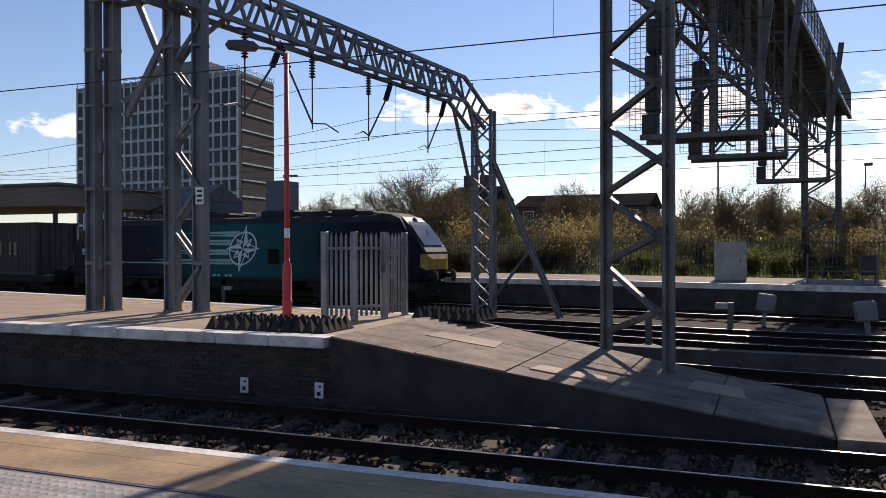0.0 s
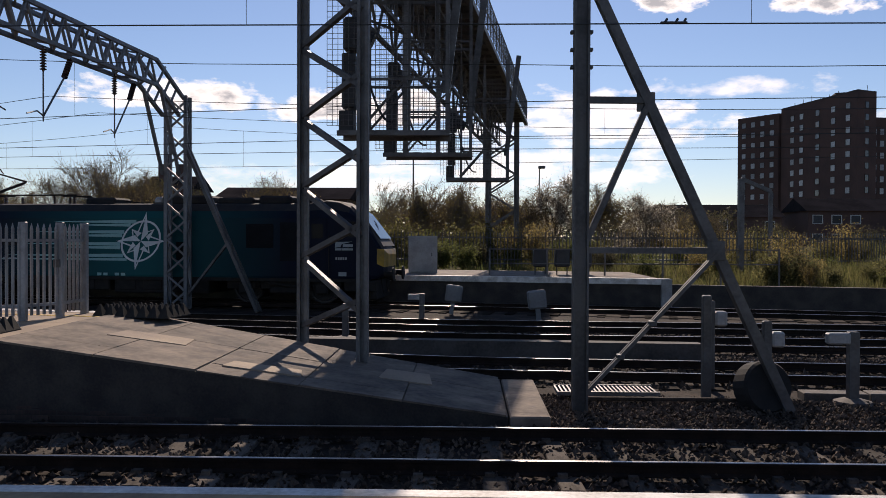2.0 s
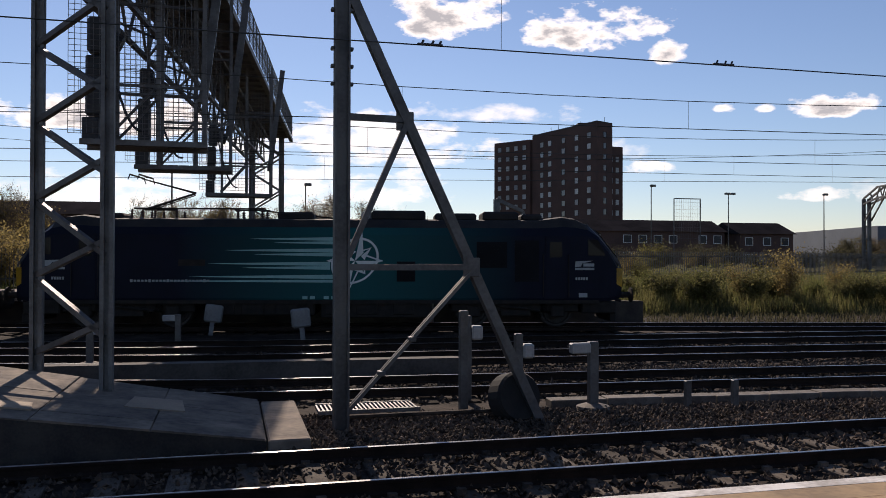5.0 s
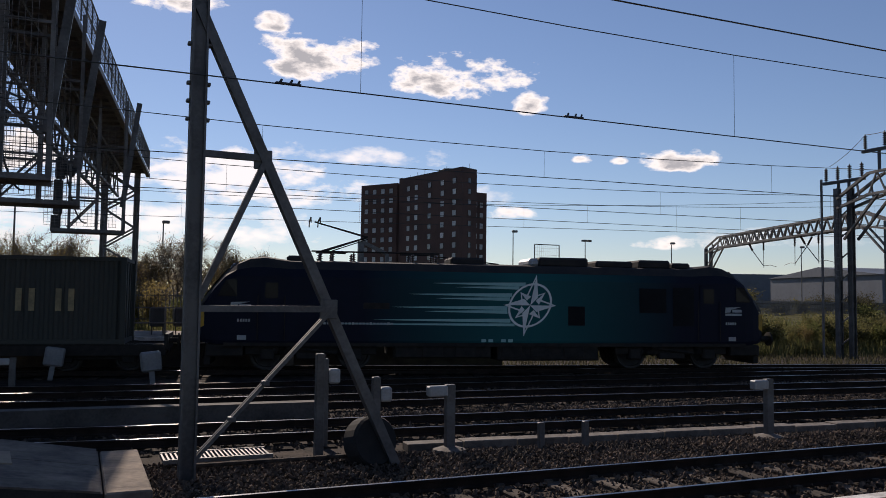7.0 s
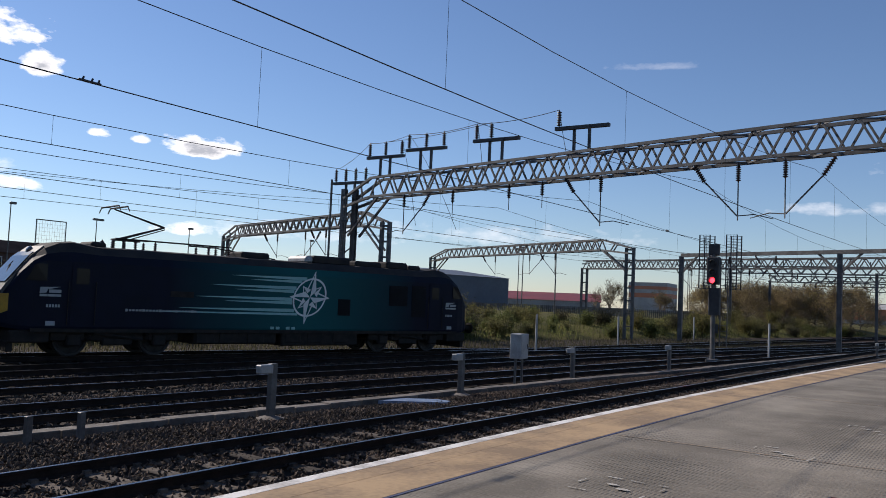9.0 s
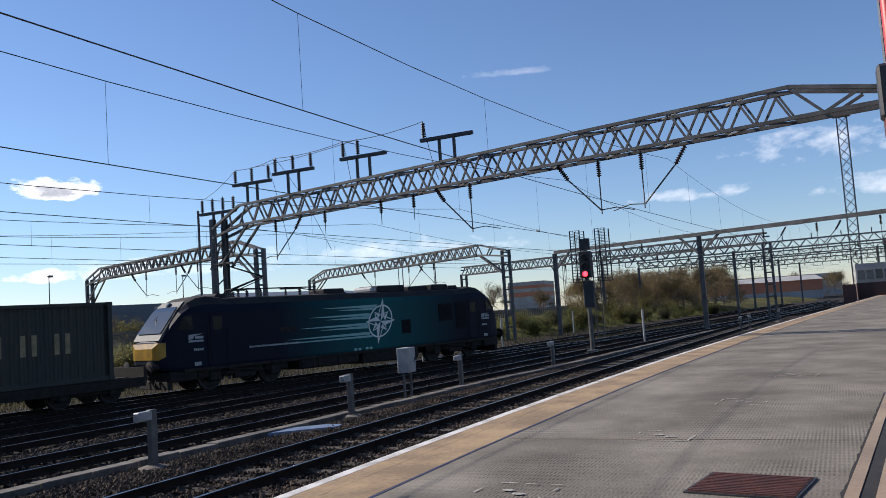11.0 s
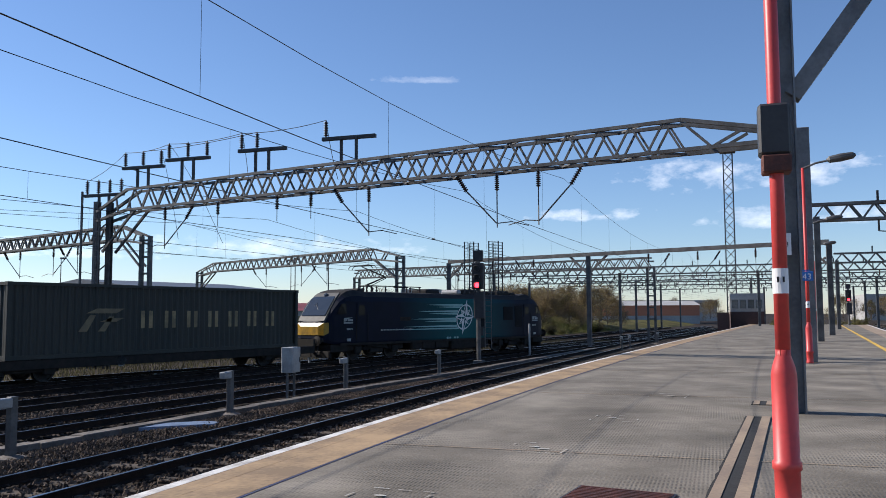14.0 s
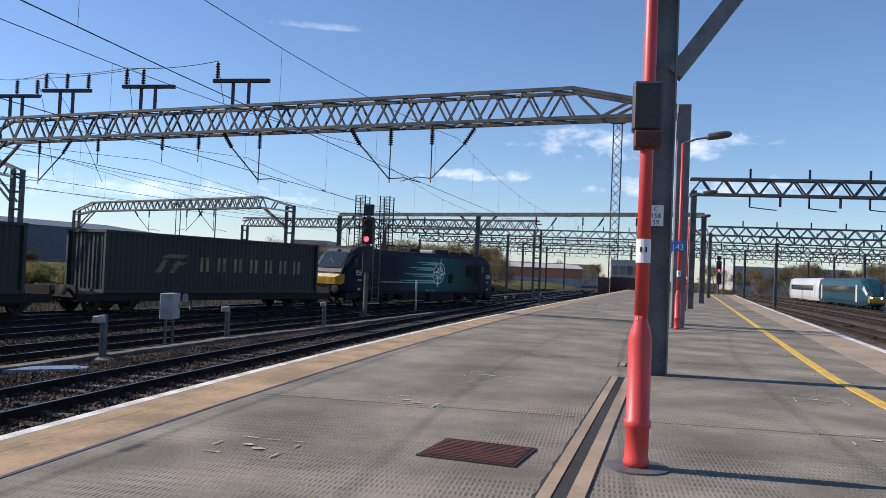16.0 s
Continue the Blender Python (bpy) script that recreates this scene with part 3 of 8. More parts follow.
# coping stones and ramp slabs
for i in range(54):
    x = -7.35 - i * 1.0
    bm = B()
    box(bm, x + .006, 10.93, -.16, x + .994, 11.35, .012, bevel=.012)
    part("coping_stone", bm, M["white"], isl)
rj = random.Random(5)
for i in range(5):
    for j, (ya, yb) in enumerate(((0, .16), (.16, .55), (.55, 1.0))):
        xa, xb = -6.28 + i * 1.385 + .01, -6.28 + (i + 1) * 1.385 - .01
        bm = B()
        vs = []
        for dz in (.004, .03 + rj.uniform(-.006, .008)):
            for x, v in ((xa, ya), (xb, ya), (xb, yb), (xa, yb)):
                y = 11.0 + (isl_far(x) - 11.0) * v + (.012 if v else 0)
                vs.append(bm.verts.new((x, y - (.02 if v == 1 else 0), ramp_z(x) + dz)))
        for q in ((4, 5, 6, 7), (0, 1, 5, 4), (1, 2, 6, 5), (2, 3, 7, 6), (3, 0, 4, 7)):
            bm.faces.new([vs[k] for k in q])
        part("ramp_slab", bm, M["concrete"], isl)
for xa, xb, ya, yb in ((-5.4, -4.2, 12.6, 13.3), (-3.3, -2.2, 11.5, 12.0), (-1.2, -.4, 12.3, 13.2)):
    bm = B()
    vs = [bm.verts.new((x, y, ramp_z(x) + dz)) for dz in (.02, .046) for x, y in ((xa, ya), (xb, ya + .05), (xb - .08, yb), (xa + .05, yb - .04))]
    for q in ((4, 5, 6, 7), (0, 1, 5, 4), (1, 2, 6, 5), (2, 3, 7, 6), (3, 0, 4, 7)):
        bm.faces.new([vs[k] for k in q])
    part("repair_patch", bm, M["tan2"], isl, "paler concrete repair patch")
bm = B()
box(bm, .68, 10.95, -1.2, 1.22, 13.85, -.93, bevel=.02)
part("end_slab", bm, M["concrete"], isl)


# ---- far platform ----
def far_platform():
    root = thing("far_platform", "weedy disused platform with white edge and brick face", "platform", kind="structure")
    f = lambda x: train_y(x) + 1.75
    xs = arange(-70, 7, 2)
    bm = B()
    strip(bm, xs, lambda x: f(x) + .3, lambda x: f(x) + 6, 0, -1.3)
    part("slab", bm, [M["concrete"], M["mortar"]], root)
    bm = B()
    strip(bm, xs, f, lambda x: f(x) + .3, .008, -.2)
    part("coping", bm, M["white"], root)
    bm = B()
    strip(bm, xs, lambda x: f(x) + .1, lambda x: f(x) + .3, -.2, -1.3)
    part("brick_face", bm, M["mortar"], root)
    bm = B()
    strip(bm, arange(7, 15, 2), lambda x: f(x) + .4, lambda x: f(x) + .75, -.22, -1.3)
    part("low_wall", bm, M["mortar"], root)
    bm = B()
    box(bm, 6.98, f(7) - .05, -1.2, 7.35, f(7) + .5, .0, bevel=.02)
    part("end_block", bm, M["coping"], root)


far_platform()


# ---- steelwork ----
def truss(bm, a, b, depth, width, bays, r=.035, rise=0.0):
    """A square lattice girder from a to b (its lower chord's middle), with zigzag webs."""
    a, b = Vector(a), Vector(b)
    d = b - a
    side = Vector((-d.y, d.x, 0)).normalized() * width / 2
    up = Vector((0, 0, depth))
    for s in (-1, 1):
        rod(bm, a + side * s, b + side * s, r * 1.3, square=True)
        rod(bm, a + side * s + up, b + side * s + up, r * 1.3, square=True)
        for i in range(bays):
            p, q, m = a + d * (i / bays), a + d * ((i + 1) / bays), a + d * ((i + .5) / bays)
            rod(bm, p + side * s, m + side * s + up, r * .75, square=True)
            rod(bm, m + side * s + up, q + side * s, r * .75, square=True)
    for i in range(bays):
        p, q, m = a + d * (i / bays), a + d * ((i + 1) / bays), a + d * ((i + .5) / bays)
        s = 1 if i % 2 else -1
        rod(bm, p + side * s, q - side * s, r * .6, square=True)
        rod(bm, p + side * s + up, q - side * s + up, r * .6, square=True)
    return bm


def ibeam(bm, x, y, z0, z1, w, d, t=.03, web=.04):
    """An upright of I section: two flanges w apart (outside), d deep, t thick."""
    a, b = w / 2, w / 2 - t
    pr = [(-a, -d / 2), (-b, -d / 2), (-b, -web / 2), (b, -web / 2), (b, -d / 2), (a, -d / 2), (a, d / 2), (b, d / 2), (b, web / 2), (-b, web / 2), (-b, d / 2), (-a, d / 2)]
    lo = [bm.verts.new((x + u, y + v, z0)) for u, v in pr]
    hi = [bm.verts.new((x + u, y + v, z1)) for u, v in pr]
    for i in range(12):
        j = (i + 1) % 12
        bm.faces.new((lo[i], lo[j], hi[j], hi[i]))
    bm.faces.new(hi)
    bm.faces.new(lo[::-1])
    return bm


def tube(bm, pts, r, n=4):
    """One unbroken wire through the points."""
    pts = [Vector(p) for p in pts]
    rings = []
    for i, p in enumerate(pts):
        d = (pts[min(i + 1, len(pts) - 1)] - pts[max(i - 1, 0)]).normalized()
        u = d.cross(Vector((0, 0, 1)))
        u = u.normalized() if u.length > 1e-3 else Vector((1, 0, 0))
        v = d.cross(u)
        rings.append([bm.verts.new(p + (u * math.cos(k * 2 * math.pi / n) + v * math.sin(k * 2 * math.pi / n)) * r) for k in range(n)])
    for a, b in zip(rings, rings[1:]):
        for k in range(n):
            bm.faces.new((a[k], a[(k + 1) % n], b[(k + 1) % n], b[k]))
    return bm


def lattice_leg(bm, x, y, z0, z1, wx, wy, bays, r=.05, ang=0):
    """An upright of four angle irons with zigzag lacing."""
    m = Matrix.Rotation(ang, 3, "Z")
    cs = [Vector((x, y, 0)) + m @ Vector((sx * wx / 2, sy * wy / 2, 0)) for sx, sy in ((-1, -1), (1, -1), (1, 1), (-1, 1))]
    h = (z1 - z0) / bays
    for c in cs:
        rod(bm, (c.x, c.y, z0), (c.x, c.y, z1), r, square=True)
    for k in range(4):
        p, q = cs[k], cs[(k + 1) % 4]
        for i in range(bays):
            za = z0 + i * h
            if i % 2:
                p, q = q, p
            rod(bm, (p.x, p.y, za), (q.x, q.y, za + h), r * .6, square=True)
            if i % 2:
                p, q = q, p
    return bm


def insulator(bm, a, b, r=.09, n=8, mi=0):
    """A ribbed insulator between two points, with its rods."""
    a, b = Vector(a), Vector(b)
    d = b - a
    L = d.length
    prof = [(.02, 0), (.02, L * .06)]
    for i in range(n):
        z = L * (.08 + .84 * i / n)
        s = L * .84 / n
        prof += [(r * .45, z), (r, z + s * .35), (r * .95, z + s * .55), (r * .45, z + s * .7)]
    prof += [(.02, L * .94), (.02, L)]
    return lathe(bm, prof, a, 8, mi, d)


def cable(bm, a, b, r=.012, sag=0.0, n=8):
    a, b = Vector(a), Vector(b)
    pts = [a.lerp(b, i / n) - Vector((0, 0, sag * 4 * (i / n) * (1 - i / n))) for i in range(n + 1)]
    for p, q in zip(pts, pts[1:]):
        rod(bm, p, q, r, 4, cap=False)


def drop_arm(x, y, z, side, name="registration_arm"):
    """Hanging insulators with a tube V below a girder that hold the contact wire."""
    ob = thing(name, "brown ribbed insulators and steel tube hung below a girder", "catenary support", group="catenary supports")
    bm = B()
    insulator(bm, (x, y, z - .05), (x, y, z - .75))
    part("insulator", bm, M["insul"], ob)
    bm = B()
    insulator(bm, (x, y + side * 1.5, z - .05), (x, y + side * 1.08, z - .72))
    part("insulator", bm, M["insul"], ob)
    bm = B()
    rod(bm, (x, y, z - .72), (x, y, z - 2.0), .022)
    rod(bm, (x, y + side * 1.08, z - .7), (x, y + side * .02, z - 1.85), .028)
    rod(bm, (x, y, z - 1.85), (x + .1, y - side * .5, z - 1.8), .02)
    rod(bm, (x + .1, y - side * .5, z - 1.8), (x + .15, y - side * 1.1, z - 1.95), .018)
    part("tube", bm, M["galv_dark"], ob)
    return ob


def left_portal():
    """The lattice portal at the end of the island platform."""
    ob = thing("catenary_portal", "grey steel lattice portal spanning the lines from the island platform", "gantry")
    zb = 6.4
    for (x, y) in ((-13.74, 13.85), (-13.36, 14.0), (-11.97, 14.25), (-11.31, 14.35)):
        bm = B()
        box(bm, x - .15, y - .14, 0, x + .15, y + .14, .03)
        ibeam(bm, x, y, .02, 8.4, .27, .24, .03, .05)
        for z in (1.0, 2.6, 4.4, 5.6):
            box(bm, x - .145, y - .13, z, x + .145, y + .13, z + .07)
        part("column", bm, M["conc_post"], ob)
    for z in (.9, 3.4, 5.2):
        bm = B()
        box(bm, -13.6, 13.8, z, -13.5, 14.05, z + .28)
        part("tie_plate", bm, M["conc_post"], ob)
    bars, zz, s = [], .1, 0
    while zz < 7.6:
        a, b = ((-11.97, 14.2), (-11.31, 14.3))
        if s % 2:
            a, b = b, a
        bars += [((*a, zz), (*b, zz + .85), .035), ((a[0], a[1] + .2, zz), (b[0], b[1] + .2, zz + .85), .035)]
        zz += .85
        s += 1
    bars += [((-13.05, 14.1, 4.2), (-11.7, 14.3, 6.6), .06), ((-11.9, 14.3, 4.6), (-13.2, 14.1, 7.6), .06), ((-13.05, 14.0, 4.5), (-11.0, 15.6, 6.9), .05)]
    for a, b, r in bars:
        bm = B()
        rod(bm, a, b, r, square=True)
        part("brace", bm, M["conc_post"], ob)
    bm = B()
    truss(bm, (-11.6, 13.3, zb), (-10.35, 27.0, zb), .82, .58, 17, .042)
    truss(bm, (-13.7, 14.0, zb + .3), (-11.5, 14.0, zb + .3), .8, .5, 3, .042)
    part("girder", bm, M["conc_post"], ob)
    bm = B()
    # the girder's sloping end down to the far leg
    for s in (-.29, .29):
        rod(bm, (-10.35 + s, 27.0, zb + .82), (-10.2 + s, 29.2, zb - .1), .055, square=True)
        rod(bm, (-10.35 + s, 27.0, zb), (-10.2 + s, 28.7, zb - .75), .055, square=True)
        for k in range(3):
            u = k / 3
            rod(bm, (-10.35 + s, 27 + 1.8 * u, zb - .7 * u), (-10.28 + s, 27.6 + 1.6 * u, zb + .7 - .8 * u), .03, square=True)
        rod(bm, (-10.28 + s, 27.2, zb - .1), (-10.2 + s, 28.7, 3.6), .05, square=True)
    part("haunch", bm, M["conc_post"], ob)
    bm = B()
    lattice_leg(bm, -10.06, 29.0, ZG, zb - .05, .7, .45, 12, .055)
    part("leg", bm, M["conc_post"], ob)
    bm = B()
    rod(bm, (-9.8, 28.9, 4.7), (-6.95, 27.9, ZG), .06, square=True)
    rod(bm, (-9.7, 29.1, 4.6), (-6.87, 28.1, ZG), .03, square=True)
    rod(bm, (-9.9, 28.9, ZG + .2), (-8.1, 28.3, 1.2), .04, square=True)
    part("brace", bm, M["galv"], ob)
    bm = B()
    cbox(bm, (-11.22, 14.2, 2.45), (.2, .01, .36))
    part("number_plate", bm, M["signwhite"], ob, "small white plate with unreadable marks")
    bm = B()
    for z in (2.55, 2.45, 2.35):
        cbox(bm, (-11.22, 14.192, z), (.13, .004, .05))
    part("plate_marks", bm, M["ink"], ob)
    return ob


left_portal()
for y, s in ((16.0, 1), (18.6, -1), (21.3, 1), (24.9, 1)):
    drop_arm(-11.6 + (y - 13.3) * .09, y, 6.4, s)


def signal_bridge():
    """The long signal gantry across the lines, with a walkway on top and signals hung on one side."""
    ob = thing("signal_gantry", "dark steel signal gantry with railed walkway across the lines", "signal gantry")
    o, u = Vector((-1.6, 13.6, 0)), Vector((.134, .991, 0))
    w = Vector((-.991, .134, 0))
    P = lambda a, b, z: o + u * a + w * b + Vector((0, 0, z))
    ztop = 8.25
    for a, b in ((0.0, .0), (1.0, 1.36), (33.2, 0.0), (34.6, .0), (33.2, 1.6), (34.6, 1.6)):
        bm = B()
        p = P(a, b, 0)
        z0 = ramp_z(p.x) if a < 5 else ZG
        ibeam(bm, p.x, p.y, z0, ztop, .19, .18, .06)
        part("leg", bm, M["galv_dark"], ob)
    bm = B()
    z, s = -.45, 0
    pa, pb = P(0, 0, 0), P(1.0, 1.36, 0)
    while z < 7.6:
        q0, q1 = (pb, pa) if s % 2 == 0 else (pa, pb)
        bm = B()
        rod(bm, (q0.x, q0.y, z + (.3 if s % 2 == 0 else 0)), (q1.x, q1.y, z + .85), .045, square=True)
        part("brace", bm, M["galv"], ob)
        z += .62
        s += 1
    bm = B()
    z, s = -1, 0
    while z < 7.5:
        for (a0, b0), (a1, b1) in (((33.2, 0), (34.6, 0)), ((33.2, 1.6), (34.6, 1.6)), ((33.2, 0), (33.2, 1.6)), ((34.6, 0), (34.6, 1.6))):
            if s % 2:
                a0, b0, a1, b1 = a1, b1, a0, b0
            bm = B()
            rod(bm, P(a0, b0, z), P(a1, b1, z + 1.0), .045, square=True)
            part("brace", bm, M["galv_dark"], ob)
        z += 1.0
        s += 1
    # walkway deck
    for i in range(58):
        a0 = -3 + i * .66
        bm = B()
        vs = [bm.verts.new(P(a, b, zz)) for zz in (ztop - .08, ztop) for a, b in ((a0, -.45), (a0 + .64, -.45), (a0 + .64, 1.7), (a0, 1.7))]
        for q in ((3, 2, 1, 0), (4, 5, 6, 7), (0, 1, 5, 4), (1, 2, 6, 5), (2, 3, 7, 6), (3, 0, 4, 7)):
            bm.faces.new([vs[k] for k in q])
        part("deck_plank", bm, M["galv_dark"], ob)
    bm = B()
    for b in (-.45, 1.7):
        rod(bm, P(-3, b, ztop - .2), P(35.2, b, ztop - .2), .09, square=True)
    for i in range(38):
        a = -3 + i
        rod(bm, P(a, -.45, ztop - .2), P(a, 1.7, ztop - .2), .05, square=True)
    part("deck_beam", bm, M["galv_dark"], ob)
    bm = B()
    for b in (-.5, 1.72):
        for h in (.55, 1.1):
            rod(bm, P(-3, b, ztop + h), P(35.2, b, ztop + h), .022, 5)
        for i in range(39):
            rod(bm, P(-3 + i, b, ztop), P(-3 + i, b, ztop + 1.1), .022, 5)
    for h in (.55, 1.1):
        rod(bm, P(35.2, -.5, ztop + h), P(35.2, 1.7, ztop + h), .022, 5)
    part("handrail", bm, M["galv_dark"], ob)
    bm = B()
    for i in range(0, 300):
        a = -3 + i * .127
        rod(bm, P(a, -.5, ztop + .03), P(a, -.5, ztop + 1.08), .006, 3, cap=False)
    for k in range(9):
        rod(bm, P(-3, -.5, ztop + .1 + k * .12), P(35.2, -.5, ztop + .1 + k * .12), .006, 3, cap=False)
    part("mesh_panel", bm, M["galv_dark"], ob)
    # main girder under the left side
    bm = B()
    truss(bm, P(0, 1.35, ztop - 1.55), P(34, 1.35, ztop - 1.55), 1.3, .8, 17, .042)
    part("girder", bm, M["galv_dark"], ob)
    # cages hung across the gantry, each with a signal at one end
    for yc, xl in ((17.4, -2.55), (21.8, -2.05), (30.6, -.65)):
        zc, wd = 3.55, 2.3
        cg = thing("signal_cage", "dark steel access cage with wire mesh hung under the gantry", "access cage", group="signal cages")
        for yy in (yc - .45, yc + .45):
            bm = B()
            rod(bm, (xl, yy, zc), (xl + wd, yy, zc), .05, square=True)
            part("floor_beam", bm, M["galv_dark"], cg)
            for k in range(3):
                bm = B()
                x = xl + .55 + (wd - .6) * k / 2
                rod(bm, (x, yy, zc), (x, yy, ztop - .2), .04, square=True)
                part("hanger", bm, M["galv_dark"], cg)
            for h in (1.1, 2.9):
                bm = B()
                rod(bm, (xl + .5, yy, zc + h), (xl + wd, yy, zc + h), .028, square=True)
                part("rail", bm, M["galv_dark"], cg)
            bm = B()
            rod(bm, (xl + .5, yy, zc + .1), (xl + wd * .6, yy, zc + 1.1), .025, square=True)
            part("rail", bm, M["galv_dark"], cg)
        for k in range(9):
            bm = B()
            cbox(bm, (xl + wd * (k + .5) / 9, yc, zc + .05), (wd / 9 - .03, .9, .03))
            part("floor_plank", bm, M["galv_dark"], cg)
        bm = B()
        for k in range(int(wd / .11) + 1):
            rod(bm, (xl - .2 + k * .11, yc - .5, zc + .15), (xl - .2 + k * .11, yc - .5, zc + 3.6), .007, 3, cap=False)
        for k in range(32):
            rod(bm, (xl - .2, yc - .5, zc + .15 + k * .11), (xl + wd - .3, yc - .5, zc + .15 + k * .11), .007, 3, cap=False)
        part("mesh_screen", bm, M["galv_dark"], cg)
        bm = B()
        rod(bm, (xl + wd + .35, yc, ztop - .15), (xl + wd - .1, yc, zc + .9), .085, square=True)
        part("prop", bm, M["galv"], cg, "pale square steel prop")
        hd = thing("colour_light_signal", "black colour-light signal head seen from behind in a gantry cage", "railway signal", group="gantry signals")
        x, zt = xl + .2, zc + 2.55
        bm = B()
        box(bm, x - .15, yc - .2, zt - 2.0, x + .13, yc + .2, zt - .85, bevel=.03)
        box(bm, x - .2, yc - .25, zt - 2.5, x + .1, yc + .25, zt - 2.05, bevel=.02)
        part("lamp_case", bm, M["black"], hd)
        bm = B()
        box(bm, x - .12, yc - .2, zt - .8, x + .2, yc + .2, zt - .1, bevel=.05)
        rod(bm, (x + .15, yc - .1, zt - .45), (x + .5, yc - .1, zt - .6), .17, 10)
        part("route_case", bm, M["black"], hd)
        bm = B()
        rod(bm, (x + .05, yc + .27, zt - 2.5), (x + .05, yc + .27, ztop - .1), .045)
        part("mount_pole", bm, M["galv_dark"], hd)
        bm = B()
        cable(bm, (x + .2, yc, zt - .5), (x + .9, yc, zc + .3), .025, .5)
        part("cable", bm, M["black"], hd)
    bm = B()
    for k in range(3):
        rod(bm, P(.4 + k * .3, .2, ztop - .6), P(34, .5, ztop - .6 - .05 * k), .03, 5)
    part("cable_tray", bm, M["black"], ob)


signal_bridge()


def a_mast():
    ob = thing("braced_mast", "grey steel A-shaped braced catenary mast standing in ballast", "mast")
    Y = 11.95
    bm = B()
    ibeam(bm, 1.725, Y, ZG, 8.4, .22, .2, .03, .03)
    part("upright", bm, M["galv"], ob)
    for z in (3.85, 4.1, 4.35, 4.9):
        for s in (-1, 1):
            bm = B()
            cbox(bm, (1.725 + s * .135, Y, z), (.05, .1, .045), bevel=.008)
            part("step_iron", bm, M["galv"], ob)
    bm = B()
    rod(bm, (1.7, Y, 5.45), (4.8, Y + .2, ZG), .07, square=True)
    part("raker", bm, M["galv"], ob)
    for x1, z in ((2.67, 3.39), (3.68, 1.25)):
        bm = B()
        rod(bm, (1.82, Y, z), (x1, Y + .05, z), .045, square=True)
        part("tie", bm, M["galv"], ob)
    bm = B()
    rod(bm, (2.66, Y + .03, 3.3), (1.82, Y, 1.4), .042, square=True)
    part("strut", bm, M["galv"], ob)
    for s in (-.05, .05):
        bm = B()
        rod(bm, (3.68, Y + s + .1, 1.2), (1.82, Y + s, -.78), .025, square=True)
        part("strut", bm, M["galv"], ob)
    for x, z in ((2.75, .21), (2.3, -.27)):
        bm = B()
        cbox(bm, (x, Y, z), (.1, .16, .07), bevel=.01)
        part("batten_plate", bm, M["galv"], ob)
    for x, z in ((2.65, 3.37), (3.66, 1.25)):
        bm = B()
        cbox(bm, (x, Y + .05, z), (.26, .03, .28), bevel=.01)
        part("gusset", bm, M["galv"], ob)


a_mast()


